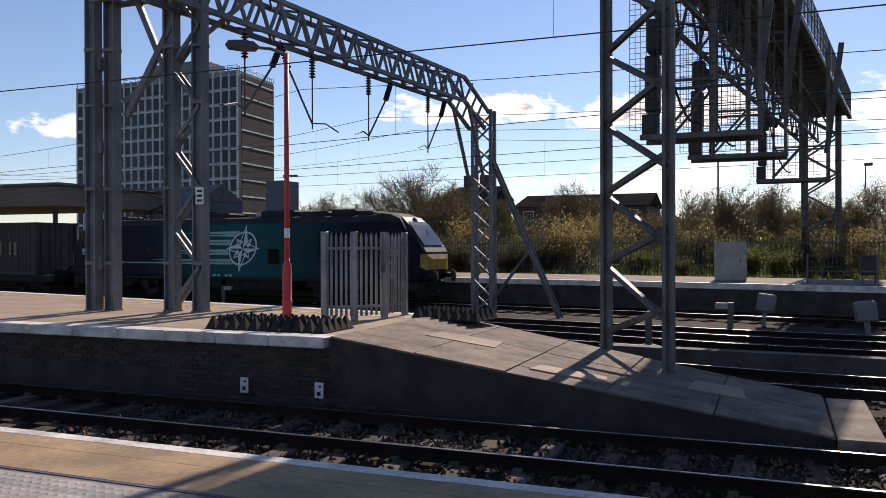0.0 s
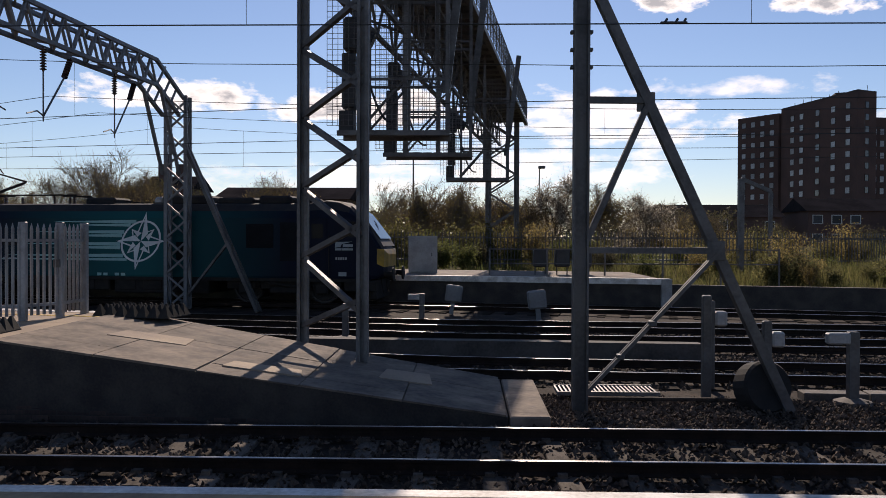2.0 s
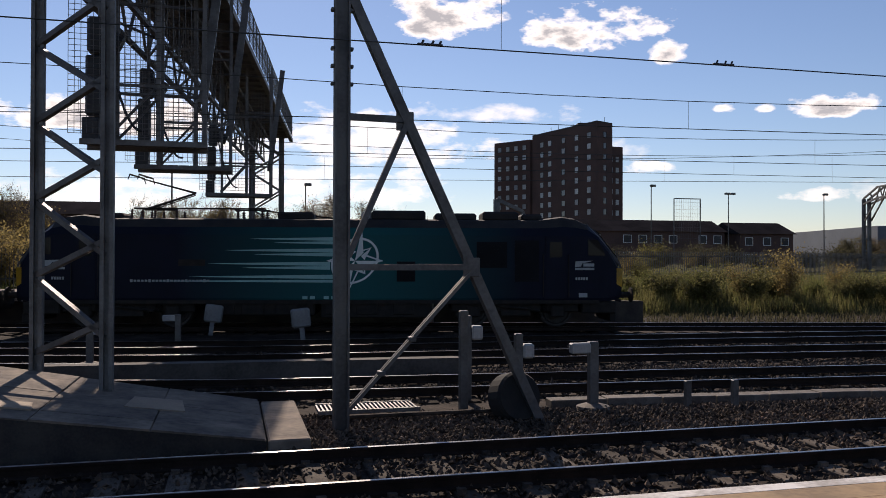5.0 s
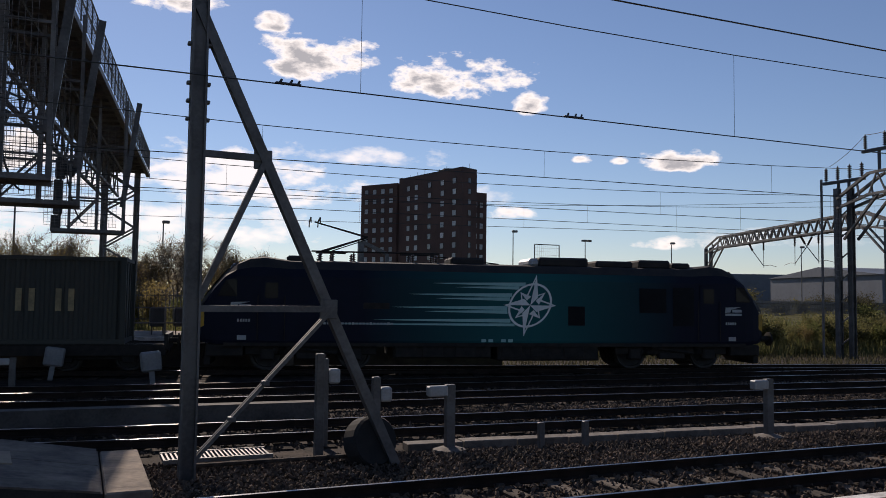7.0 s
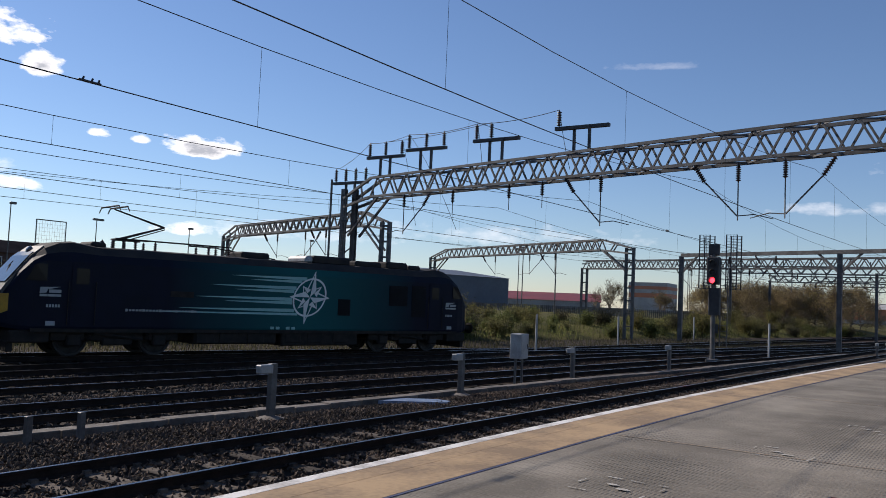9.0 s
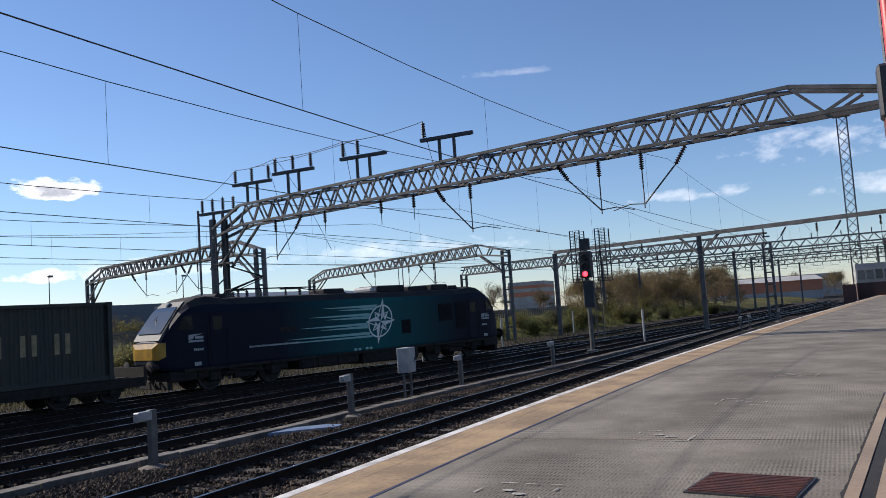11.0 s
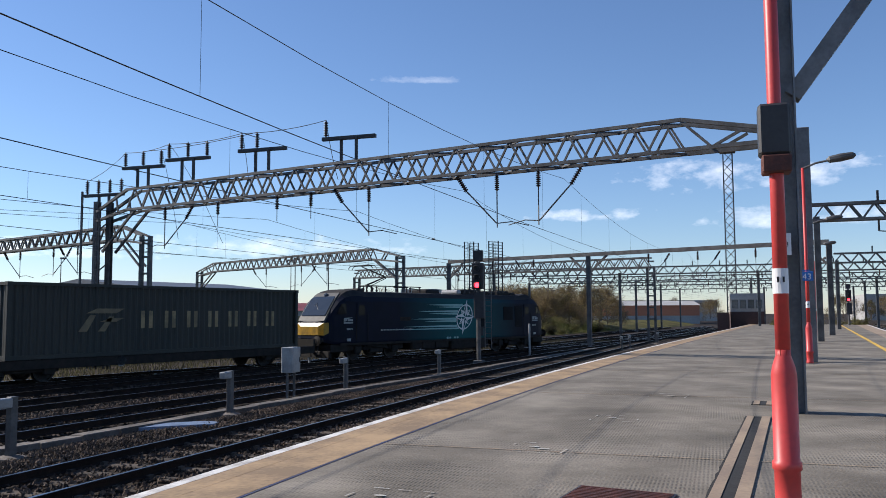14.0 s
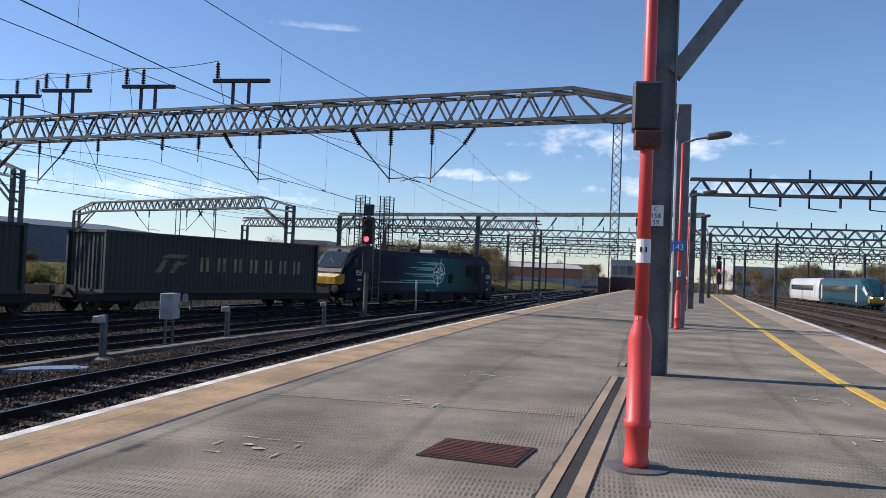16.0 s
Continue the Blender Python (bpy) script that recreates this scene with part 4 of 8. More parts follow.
def main_portal():
    """The portal with switch gear on top, from the near platform across to a lattice mast."""
    ob = thing("catenary_portal", "galvanised steel lattice portal over the lines with insulators on top", "gantry")
    a, b = Vector((26.7, -1.6, 0)), Vector((33.25, 28.3, 0))
    zb = 6.45
    L = lambda s, z=0, w=0: a.lerp(b, s) + Vector((0, 0, z)) + Vector((.97, -.21, 0)) * w
    bm = B()
    truss(bm, L(.09, zb), L(.93, zb - .1), .95, .75, 24, .042)
    for w in (-.37, .37):
        rod(bm, L(.09, zb + .95, w), L(-.015, zb + .25, w), .06, square=True)
        rod(bm, L(.09, zb, w), L(-.015, zb - .0, w), .06, square=True)
        rod(bm, L(.06, zb, w), L(.03, zb + .45, w), .04, square=True)
        rod(bm, L(.09, zb + .9, w), L(.06, zb, w), .04, square=True)
        rod(bm, L(.93, zb + .85, w), L(1.0, zb - .05, w), .06, square=True)
        rod(bm, L(.93, zb - .1, w), L(1.0, zb - .5, w), .06, square=True)
        rod(bm, L(.95, zb - .15, w), L(.955, zb + .5, w), .035, square=True)
        rod(bm, L(.91, zb - .1, w), L(.985, zb - 2.0, w), .05, square=True)
    part("girder", bm, M["galv"], ob)
    bm = B()
    box(bm, 26.4, -2.42, 0, 26.8, -2.02, zb + .35, bevel=.02)
    part("column", bm, M["conc_post"], ob)
    bm = B()
    c = L(1.0)
    for k in (-1, 1):
        bm = B()
        ibeam(bm, c.x + k * .2, c.y - k * .2, ZG, 6.9, .26, .24, .03, .04)
        part("leg", bm, M["galv"], ob)
    for k in range(7):
        bm = B()
        rod(bm, (c.x - .2, c.y + .2, ZG + .6 + k), (c.x + .2, c.y - .2, ZG + 1.1 + k), .035, square=True)
        part("batten", bm, M["galv"], ob)
    bm = B()
    rod(bm, (c.x - .65, c.y - .3, 2.6), (c.x - .65, c.y - .3, 6.5), .025, square=True)
    rod(bm, (c.x - .95, c.y - .3, 2.6), (c.x - .95, c.y - .3, 6.5), .025, square=True)
    for k in range(12):
        rod(bm, (c.x - .65, c.y - .3, 2.7 + k * .3), (c.x - .95, c.y - .3, 2.7 + k * .3), .015, 5)
    rod(bm, (c.x - 1.0, c.y + .4, ZG), (c.x - 1.0, c.y + .4, 7.3), .04, square=True)
    part("ladder", bm, M["galv_dark"], ob)
    # switch frames on top
    for s, n, h in ((.518, 1, 1.0), (.667, 2, 1.0), (.813, 3, 1.05), (.91, 3, .95), (1.0, 4, 0.85)):
        fr = thing("switch_frame", "black crossbar on two posts carrying upright insulators", "switch gear", group="switch frames")
        z0 = zb + (.95 if s < .95 else -.05)
        for w in (-.012, .012):
            bm = B()
            q = L(s + w, z0, 0)
            rod(bm, q, q + Vector((0, 0, h)), .05, square=True)
            part("post", bm, M["black"], fr)
        bm = B()
        q = L(s, z0 + h, 0)
        cbox(bm, q, (.16, 2.3, .14))
        part("crossbar", bm, M["black"], fr)
        for k in range(n):
            bm = B()
            y = 1.0 - k * (2.0 / max(1, n - 1)) if n > 2 else 1.0 - k * .75
            insulator(bm, q + Vector((0, y, .06)), q + Vector((0, y, .78)), .1, 6)
            part("insulator", bm, M["insul"], fr)
    bm = B()
    p0 = L(1.0, zb + 1.5)
    tops = [L(.518, zb + 2.72) + Vector((0, 1, 0)), L(.667, zb + 2.72) + Vector((0, 1, 0)), L(.813, zb + 2.75) + Vector((0, 1, 0)), L(.91, zb + 2.65) + Vector((0, 1, 0)), p0 + Vector((0, .8, .1))]
    for p, q in zip(tops, tops[1:]):
        cable(bm, p, q, .014, .12)
    cable(bm, tops[1] - Vector((0, .75, 0)), tops[3] - Vector((0, 1, 0)), .014, .1)
    cable(bm, tops[0], L(.535, zb + .3), .012, .2)
    cable(bm, tops[1], L(.69, zb + .3), .012, -.3)
    cable(bm, tops[3] - Vector((0, 2, 0)), L(.83, zb - 1.6), .012, -.3)
    cable(bm, tops[2], L(.74, zb - 1.9), .012, -.3)
    part("jumper_cable", bm, M["wire"], ob)
    return L


PL = main_portal()
for s, d in ((.253, -1), (.305, 1), (.486, 1), (.859, -1)):
    p = PL(s)
    drop_arm(p.x, p.y, 6.45, d)
for s in (.58, .639, .75):
    p = PL(s)
    ob = thing("hanging_insulator", "short brown insulator hung below the girder", "insulator", group="hanging insulators")
    bm = B()
    insulator(bm, (p.x, p.y, 6.4), (p.x, p.y, 5.75), .09)
    part("insulator_body", bm, M["insul"], ob)
    bm = B()
    rod(bm, (p.x, p.y, 5.75), (p.x, p.y, 5.3), .015)
    part("hanger", bm, M["wire"], ob)


# ---- livery and train materials ----
def livery():
    m = mat("loco_paint", (0.006, 0.009, 0.022), (0.005, 0.008, 0.018), 0.5, scale=2, fine=30, bump=.03, spec=.1)
    n, l = m.node_tree.nodes, m.node_tree.links
    b = n["Principled BSDF"]
    src = b.inputs["Base Color"].links[0].from_socket
    t = n.new("ShaderNodeTexCoord")
    s = n.new("ShaderNodeSeparateXYZ")
    l.new(t.outputs["Object"], s.inputs[0])
    ab = n.new("ShaderNodeMath")
    ab.operation = "SUBTRACT"
    l.new(s.outputs[0], ab.inputs[0])
    ab.inputs[1].default_value = 0.9
    ab2 = n.new("ShaderNodeMath")
    ab2.operation = "ABSOLUTE"
    l.new(ab.outputs[0], ab2.inputs[0])
    mr = n.new("ShaderNodeMapRange")
    mr.inputs["From Min"].default_value, mr.inputs["From Max"].default_value = 5.6, 0.4
    l.new(ab2.outputs[0], mr.inputs["Value"])
    mx = n.new("ShaderNodeMixRGB")
    l.new(mr.outputs[0], mx.inputs[0])
    l.new(src, mx.inputs[1])
    mx.inputs[2].default_value = (0.006, 0.085, 0.09, 1)
    l.new(mx.outputs[0], b.inputs["Base Color"])
    return m


M.update(
    loco=livery(),
    locoroof=mat("roof_grime", (0.02, 0.02, 0.022), (0.034, 0.031, 0.028), 0.8, scale=2, fine=20, spec=.2),
    grille=mat("dark_grille", (0.006, 0.008, 0.011), (0.004, 0.005, 0.007), 0.7, scale=2, fine=20, bump=.05, spec=.15),
    nose=mat("yellow_nose", (0.42, 0.235, 0.01), (0.22, 0.13, 0.012), 0.35, scale=3, fine=25, bump=.04),
    logo=mat("white_vinyl", (0.6, 0.68, 0.68), (0.5, 0.58, 0.58), 0.4, bump=0),
    streak=mat("pale_streak", (0.2, 0.42, 0.42), (0.16, 0.38, 0.38), 0.4, bump=0),
    silver=mat("dark_surround", (0.05, 0.05, 0.05), (0.03, 0.03, 0.03), 0.65, .0, scale=3, fine=20, bump=.03),
    lettering=mat("pale_lettering", (0.3, 0.33, 0.34), (0.24, 0.27, 0.28), 0.5, bump=0),
    gear=mat("oily_running_gear", (0.014, 0.013, 0.012), (0.026, 0.022, 0.019), 0.8, scale=4, fine=30, bump=.3, spec=.25),
    cabglass=mat("tinted_cab_glass", (0.012, 0.014, 0.016), (0.01, 0.012, 0.014), 0.15, bump=0, spec=.12),
    tyre=mat("wheel_steel", (0.02, 0.018, 0.016), (0.04, 0.036, 0.033), 0.6, .4, scale=4, fine=30),
    crate=mat("container_paint", (0.018, 0.024, 0.021), (0.029, 0.03, 0.024), 0.65, scale=.8, fine=14, bump=.15, stretch=(1, 1, .25)),
    cream=mat("faded_cream_vinyl", (0.3, 0.235, 0.12), (0.16, 0.13, 0.07), 0.6, scale=2, fine=14, bump=0),
    emblem=mat("faded_brown_vinyl", (0.2, 0.16, 0.085), (0.12, 0.1, 0.06), 0.6, scale=2, fine=14, bump=0),
)

RAILC = {}


def wheelset(parent, x, r, name="wheelset"):
    bm = B()
    for s in (-1, 1):
        lathe(bm, [(r * .25, -.07), (r * .3, -.06), (r * .8, -.03), (r * .86, -.065), (r, -.065), (r, .05), (r + .03, .055), (r + .03, .075), (r * .86, .075), (r * .8, .03), (r * .3, .06), (r * .2, .07)], (0, -.75 * s, 0), 28, axis=(0, s, 0))
        for k in range(4):
            a = k * math.pi / 2
            cbox(bm, (math.cos(a) * r * .55, -.8 * s, math.sin(a) * r * .55), (.09, .02, .09))
    rod(bm, (0, -.7, 0), (0, .7, 0), .09, 10)
    ob = part(name, bm, M["tyre"], parent, smooth=False)
    ob.location = (x, 0, r)
    return ob


def loco():
    root = thing("locomotive", "dark blue and teal electric locomotive with yellow noses", "locomotive")
    st = [(9.9, .68, 1.15, 1.75), (9.82, .98, .98, 1.98), (9.62, 1.12, .9, 2.3), (9.35, 1.22, .86, 2.72), (9.0, 1.29, .84, 3.12), (8.65, 1.32, .84, 3.42), (8.25, 1.33, .84, 3.6), (7.8, 1.33, .84, 3.66), (7.0, 1.33, .84, 3.55)]
    sections = st + [(-x, w, b, z) for x, w, b, z in st[::-1]]

    def ring(x, w, b, z):
        zs = min(3.0, z - .28)
        half = [(w * .97, b), (w, b + .12), (w, (b + zs) / 2), (w * .985, zs), (w * .93, zs + (z - zs) * .45), (w * .74, z - .05), (w * .5, z)]
        return [(x, -y, zz) for y, zz in half] + [(x, y, zz) for y, zz in half[::-1]]
    bm = B()
    prev = None
    for sct in sections:
        r = [bm.verts.new(p) for p in ring(*sct)]
        if prev:
            n = len(r)
            for i in range(n):
                j = (i + 1) % n
                fc = bm.faces.new((prev[i], prev[j], r[j], r[i]))
                zc = sum(v.co.z for v in fc.verts) / 4
                fc.material_index = 1 if zc > 3.22 and abs(fc.verts[0].co.x) < 8.9 else 0
        else:
            bm.faces.new(r[::-1])
        prev = r
    bm.faces.new(prev)
    bmesh.ops.recalc_face_normals(bm, faces=bm.faces[:])
    part("body", bm, [M["loco"], M["locoroof"]], root, "dark blue body shading to teal")
    for e in (1, -1):
        # nose panel, windscreen, side windows, doors
        bm = B()
        pr = [(9.93, .66, 1.32, 1.74), (9.845, .99, 1.3, 1.93), (9.62, 1.12, 1.42, 1.94)]
        lo = [[bm.verts.new((x * e, y, zb)) for y in (-w, w)] for x, w, zb, zt in pr]
        hi = [[bm.verts.new((x * e, y, zt)) for y in (-w, w)] for x, w, zb, zt in pr]
        bm.faces.new((lo[0][0], lo[0][1], hi[0][1], hi[0][0]))
        for k in range(2):
            for s in (0, 1):
                bm.faces.new((lo[k][s], lo[k + 1][s], hi[k + 1][s], hi[k][s]))
            bm.faces.new((hi[k][0], hi[k][1], hi[k + 1][1], hi[k + 1][0]))
        bmesh.ops.recalc_face_normals(bm, faces=bm.faces[:])
        part("nose_panel", bm, M["nose"], root, "yellow warning nose")
        bm = B()
        q = [(9.8, .98, 2.02), (9.66, .98, 2.25), (9.0, .9, 3.12), (8.62, .82, 3.45)]
        vs = [bm.verts.new((x * e + .016 * e, y, z + .012)) for x, w, z in q for y in (-w, w)]
        for k in (0, 2, 4):
            bm.faces.new((vs[k], vs[k + 1], vs[k + 3], vs[k + 2]))
        sv = [bm.verts.new((x * e, y, z - .12)) for x, w, z in q for y in (-w - .03, w + .03)]
        for k in (0, 2, 4):
            bm.faces.new((vs[k], vs[k + 2], sv[k + 2], sv[k]))
            bm.faces.new((vs[k + 1], sv[k + 1], sv[k + 3], vs[k + 3]))
        bmesh.ops.recalc_face_normals(bm, faces=bm.faces[:])
        part("windscreen_surround", bm, M["silver"], root, "dark grey windscreen surround")
        bm = B()
        lathe(bm, [(.13, 0), (.12, .06), (.07, .09)], (8.8 * e, 0, 3.32), 14, axis=(e, 0, .75))
        part("brow_light", bm, M["glass"], root)
        bm = B()
        q = [(9.66, .9, 2.27), (9.02, .84, 3.1)]
        top = [(8.86, .78, 3.24)]
        vs = [bm.verts.new((x * e + .04 * e, y, z + .03)) for x, w, z in (q + top) for y in (-w, w)]
        for k in (0, 2):
            bm.faces.new((vs[k], vs[k + 1], vs[k + 3], vs[k + 2]))
        part("windscreen", bm, M["glass"], root)
        for y in (-.62, .62):
            bm = B()
            lathe(bm, [(.1, 0), (.12, .02), (.1, .05)], (9.86 * e, y, 1.5), 12, axis=(e, 0, 0))
            part("headlight", bm, M["black"], root)
        bm = B()
        rod(bm, (9.55 * e, -.3, 2.45), (9.3 * e, .15, 2.85), .015)
        rod(bm, (9.55 * e, .35, 2.45), (9.2 * e, .2, 2.95), .015)
        part("wiper", bm, M["black"], root)
        for s in (-1, 1):
            bm = B()
            vs = [bm.verts.new(p) for p in ((9.22 * e, 1.275 * s, 2.36), (8.62 * e, 1.335 * s, 2.36), (8.62 * e, 1.33 * s, 2.88), (8.95 * e, 1.31 * s, 2.88))]
            bm.faces.new(vs if s * e < 0 else vs[::-1])
            part("side_window", bm, M["cabglass"], root)
            bm = B()
            box(bm, 7.55 * e - .33, 1.335 * s - .008, .95, 7.55 * e + .33, 1.335 * s + .008, 2.95)
            dr = part("cab_door", bm, M["loco"], root)
            bm = B()
            box(bm, 7.55 * e - .2, 1.346 * s - .004, 2.3, 7.55 * e + .2, 1.346 * s + .004, 2.8)
            part("door_window", bm, M["cabglass"], dr)
            for dx in (-.42, .42):
                bm = B()
                rod(bm, (7.55 * e + dx, 1.38 * s, 1.0), (7.55 * e + dx, 1.38 * s, 2.4), .016)
                part("grab_rail", bm, M["gear"], dr)
            # emblem bars and numbers
            run = s * -1
            pc = lambda: part("lettering", bm, M["lettering"], root, "plain pale bar of lettering")
            for dx, dz, w2, h in ((.14, .05, .36, .1), (-.2, -.08, .22, .075), (.12, -.08, .4, .075)):
                bm = B()
                cbox(bm, (8.5 * e + dx * run, 1.342 * s, 2.0 + dz), (w2, .006, h))
                pc()
            bm = B()
            vs = [bm.verts.new((8.5 * e + u * run, 1.346 * s, 2.0 + v)) for u, v in ((-.32, -.02), (-.12, .0), (-.08, .1), (.3, .19), (-.3, .17))]
            bm.faces.new(vs)
            pc()
            for k in range(5):
                bm = B()
                cbox(bm, (8.4 * e + (k - 2) * .085, 1.342 * s, 1.6), (.06, .006, .09))
                pc()
            bm = B()
            cbox(bm, (8.45 * e, 1.342 * s, 1.06), (.28, .006, .14))
            pc()
        for y in (-.87, .87):
            bm = B()
            rod(bm, (9.5 * e, y, 1.05), (10.15 * e, y, 1.05), .1, 10)
            lathe(bm, [(.1, 0), (.25, .01), (.25, .06), (.1, .09)], (10.12 * e, y, 1.05), 14, axis=(e, 0, 0))
            part("buffer", bm, M["gear"], root)
        bm = B()
        box(bm, 9.0 * e - .55, -1.2, .45, 9.0 * e + .6, 1.2, .84, bevel=.04)
        box(bm, 9.5 * e - .1, -1.1, .18, 9.5 * e + .1, 1.1, .5, bevel=.02)
        rod(bm, (9.6 * e, 0, .95), (10.05 * e, 0, .8), .06)
        for y in (-.4, .35):
            cable(bm, (9.62 * e, y, .9), (9.7 * e, y + .1, .35), .025, .1)
        part("buffer_beam", bm, M["gear"], root)
        # bogie
        bg = new("bogie")
        bg.parent = root
        bg.location = (6.25 * e, 0, 0)
        bm = B()
        for s in (-1, 1):
            box(bm, -2.1, 1.02 * s - .08, .5, 2.1, 1.02 * s + .08, .78, bevel=.03)
            for x in (-1.4, 1.4):
                cbox(bm, (x, 1.06 * s, .53), (.45, .3, .4), bevel=.05)
                for k in range(3):
                    lathe(bm, [(.12, -.16), (.13, -.1), (.1, -.04), (.13, .02), (.1, .08), (.12, .14)], (x + (.45 if x < 0 else -.45), 1.08 * s, .68), 10)
            box(bm, -.5, 1.05 * s - .12, .35, .5, 1.05 * s + .12, .6, bevel=.04)
            rod(bm, (-.8, 1.2 * s, .75), (.8, 1.2 * s, .55), .05)
        box(bm, -.6, -1.0, .45, .6, 1.0, .75)
        part("bogie_frame", bm, M["gear"], bg)
        for x in (-1.4, 1.4):
            RAILC.setdefault("loco", []).append(wheelset(bg, x, .54))
    # under body
    bm = B()
    box(bm, -3.6, -1.2, .38, -.3, 1.2, .86, bevel=.05)
    box(bm, -.1, -1.22, .3, 3.5, 1.22, .86, bevel=.05)
    for x in (-3.2, -2.3, -1.2, .4, 1.4, 2.6):
        for s in (-1, 1):
            cbox(bm, (x, 1.2 * s, .6), (.7, .1, .36), bevel=.02)
    part("equipment_case", bm, M["gear"], root)
    bm = B()
    box(bm, -9.0, -1.31, .78, 9.0, 1.31, .9)
    part("solebar", bm, M["gear"], root)
    # side grilles
    for x0, x1, z0, z1 in ((4.95, 5.95, 1.95, 2.8), (6.2, 7.0, 1.5, 2.85), (2.35, 2.95, 1.5, 2.15)):
        for s in (-1, 1):
            bm = B()
            box(bm, x0, 1.33 * s - .01, z0, x1, 1.33 * s + .01, z1)
            gr = part("grille", bm, M["grille"], root)
            bm = B()
            for k in range(9):
                z = z0 + (z1 - z0) * (k + .5) / 9
                box(bm, x0 + .03, 1.343 * s - .012, z - .018, x1 - .03, 1.343 * s + .012, z + .018)
            part("louvre", bm, M["grille"], gr)
    # compass emblem and streaks
    for s in (-1, 1):
        y = 1.342 * s
        cx, cz, n = 1.0, 2.17, 48
        E = lambda u, v, d=0.0: (cx + u + .22 * v, y + d * s, cz + v)     # the emblem leans forward
        bm = B()
        for ra, rb in ((.75, .68),):
            a0 = [bm.verts.new(E(ra * math.cos(k * 2 * math.pi / n), ra * math.sin(k * 2 * math.pi / n))) for k in range(n)]
            a1 = [bm.verts.new(E(rb * math.cos(k * 2 * math.pi / n), rb * math.sin(k * 2 * math.pi / n))) for k in range(n)]
            for k in range(n):
                j = (k + 1) % n
                bm.faces.new((a0[k], a0[j], a1[j], a1[k]))
        part("emblem_ring", bm, M["logo"], root, "thin white ring")
        bm = B()
        for k in range(8):
            a = k * math.pi / 4
            ro, ri = (1.04 if k in (2, 6) else .92, .34) if k % 2 == 0 else (.62, .3)
            tip = (ro * math.cos(a), ro * math.sin(a))
            wl_, wr_ = ((ri * math.cos(a + t), ri * math.sin(a + t)) for t in (.7, -.7))
            o0 = (0, 0) if k % 2 == 0 else (.22 * math.cos(a), .22 * math.sin(a))
            bm.faces.new([bm.verts.new(E(*p, .003)) for p in (o0, wr_, tip)])
            thin = (tip[0] * .86, tip[1] * .86)
            inner = (wl_[0] * .8 + o0[0] * .2, wl_[1] * .8 + o0[1] * .2)
            bm.faces.new([bm.verts.new(E(*p, .003)) for p in (wl_, tip, thin, inner)])
        part("compass_emblem", bm, M["logo"], root, "white compass star with split points")
        for dz, h, ln in ((.7, .13, 3.2), (.58, .11, 2.2), (.33, .13, 3.5), (.2, .12, 2.5), (-.1, .13, 3.9), (-.23, .12, 2.8), (-.52, .13, 4.6), (-.66, .09, 6.2)):
            x1 = cx + .22 * dz - math.sqrt(max(.02, .76 ** 2 - dz ** 2)) - .02
            bm = B()
            k = 10
            up, dn = [], []
            for i in range(k + 1):
                u = i / k
                hh = h * u ** .8 + .003
                up.append(bm.verts.new((x1 - ln * (1 - u), y, cz + dz + hh / 2)))
                dn.append(bm.verts.new((x1 - ln * (1 - u), y, cz + dz - hh / 2)))
            for i in range(k):
                bm.faces.new((dn[i], dn[i + 1], up[i + 1], up[i]))
            part("streak", bm, M["streak"], root)
        bm = B()
        for k in range(22):
            cbox(bm, (-6.1 + k * .115, y, 1.52), (.08, .004, .065 if k % 5 else .09))
        part("lettering", bm, M["lettering"], root)
        bm = B()
        cbox(bm, (-4.2, y, 2.1), (.85, .012, .2))
        part("nameplate", bm, M["gear"], root, "cast nameplate")
        bm = B()
        for k in range(4):
            cbox(bm, (-.6 + k * .24 + (.2 if k > 1 else 0), y, .98), (.16, .006, .1))
        part("data_panel", bm, M["streak"], root)
    # roof
    for x0, x1, z1, w in ((1.5, 3.3, 3.84, .75), (3.6, 5.0, 3.76, .7), (5.2, 6.4, 3.82, .75), (6.5, 7.2, 3.74, .7), (-1.6, -.4, 3.78, .6), (-7.1, -6.6, 3.72, .6)):
        bm = B()
        box(bm, x0, -w, 3.5, x1, w, z1, bevel=.07)
        part("roof_pod", bm, M["locoroof"], root)
    bm = B()
    box(bm, 1.15, -.7, 3.5, 1.55, .7, 3.8, bevel=.1)
    part("roof_pod", bm, M["whitep"], root, "pale roof cowl")
    for x in (-2.1, -2.9, -5.6, -6.0, -6.35, -4.9):
        for y in (-.5, .5):
            bm = B()
            insulator(bm, (x, y, 3.5), (x, y, 3.86), .07, 4)
            part("roof_insulator", bm, M["insul"], root)
    bm = B()
    rod(bm, (-2.0, -.5, 3.88), (-6.3, -.5, 3.88), .03)
    rod(bm, (-2.0, .5, 3.88), (-3.2, .5, 3.88), .03)
    rod(bm, (.3, .2, 3.6), (-2.2, .2, 3.85), .025)
    part("busbar", bm, M["gear"], root)
    pan = new("pantograph")
    pan.parent = root
    pan.location = (-1.2, 0, 0)
    bm = B()
    for y in (-.35, .35):
        rod(bm, (-4.9, y, 3.88), (-3.9, y, 3.88), .035)
    rod(bm, (-4.9, -.35, 3.88), (-4.9, .35, 3.88), .035)
    part("base_frame", bm, M["gear"], pan)
    bm = B()
    rod(bm, (-4.75, 0, 3.9), (-3.2, 0, 4.42), .05, r2=.035)
    rod(bm, (-4.6, -.15, 3.85), (-3.2, -.05, 4.35), .02)
    part("lower_arm", bm, M["gear"], pan)
    bm = B()
    rod(bm, (-3.2, 0, 4.42), (-5.0, 0, 4.9), .04, r2=.025)
    part("upper_arm", bm, M["gear"], pan)
    bm = B()
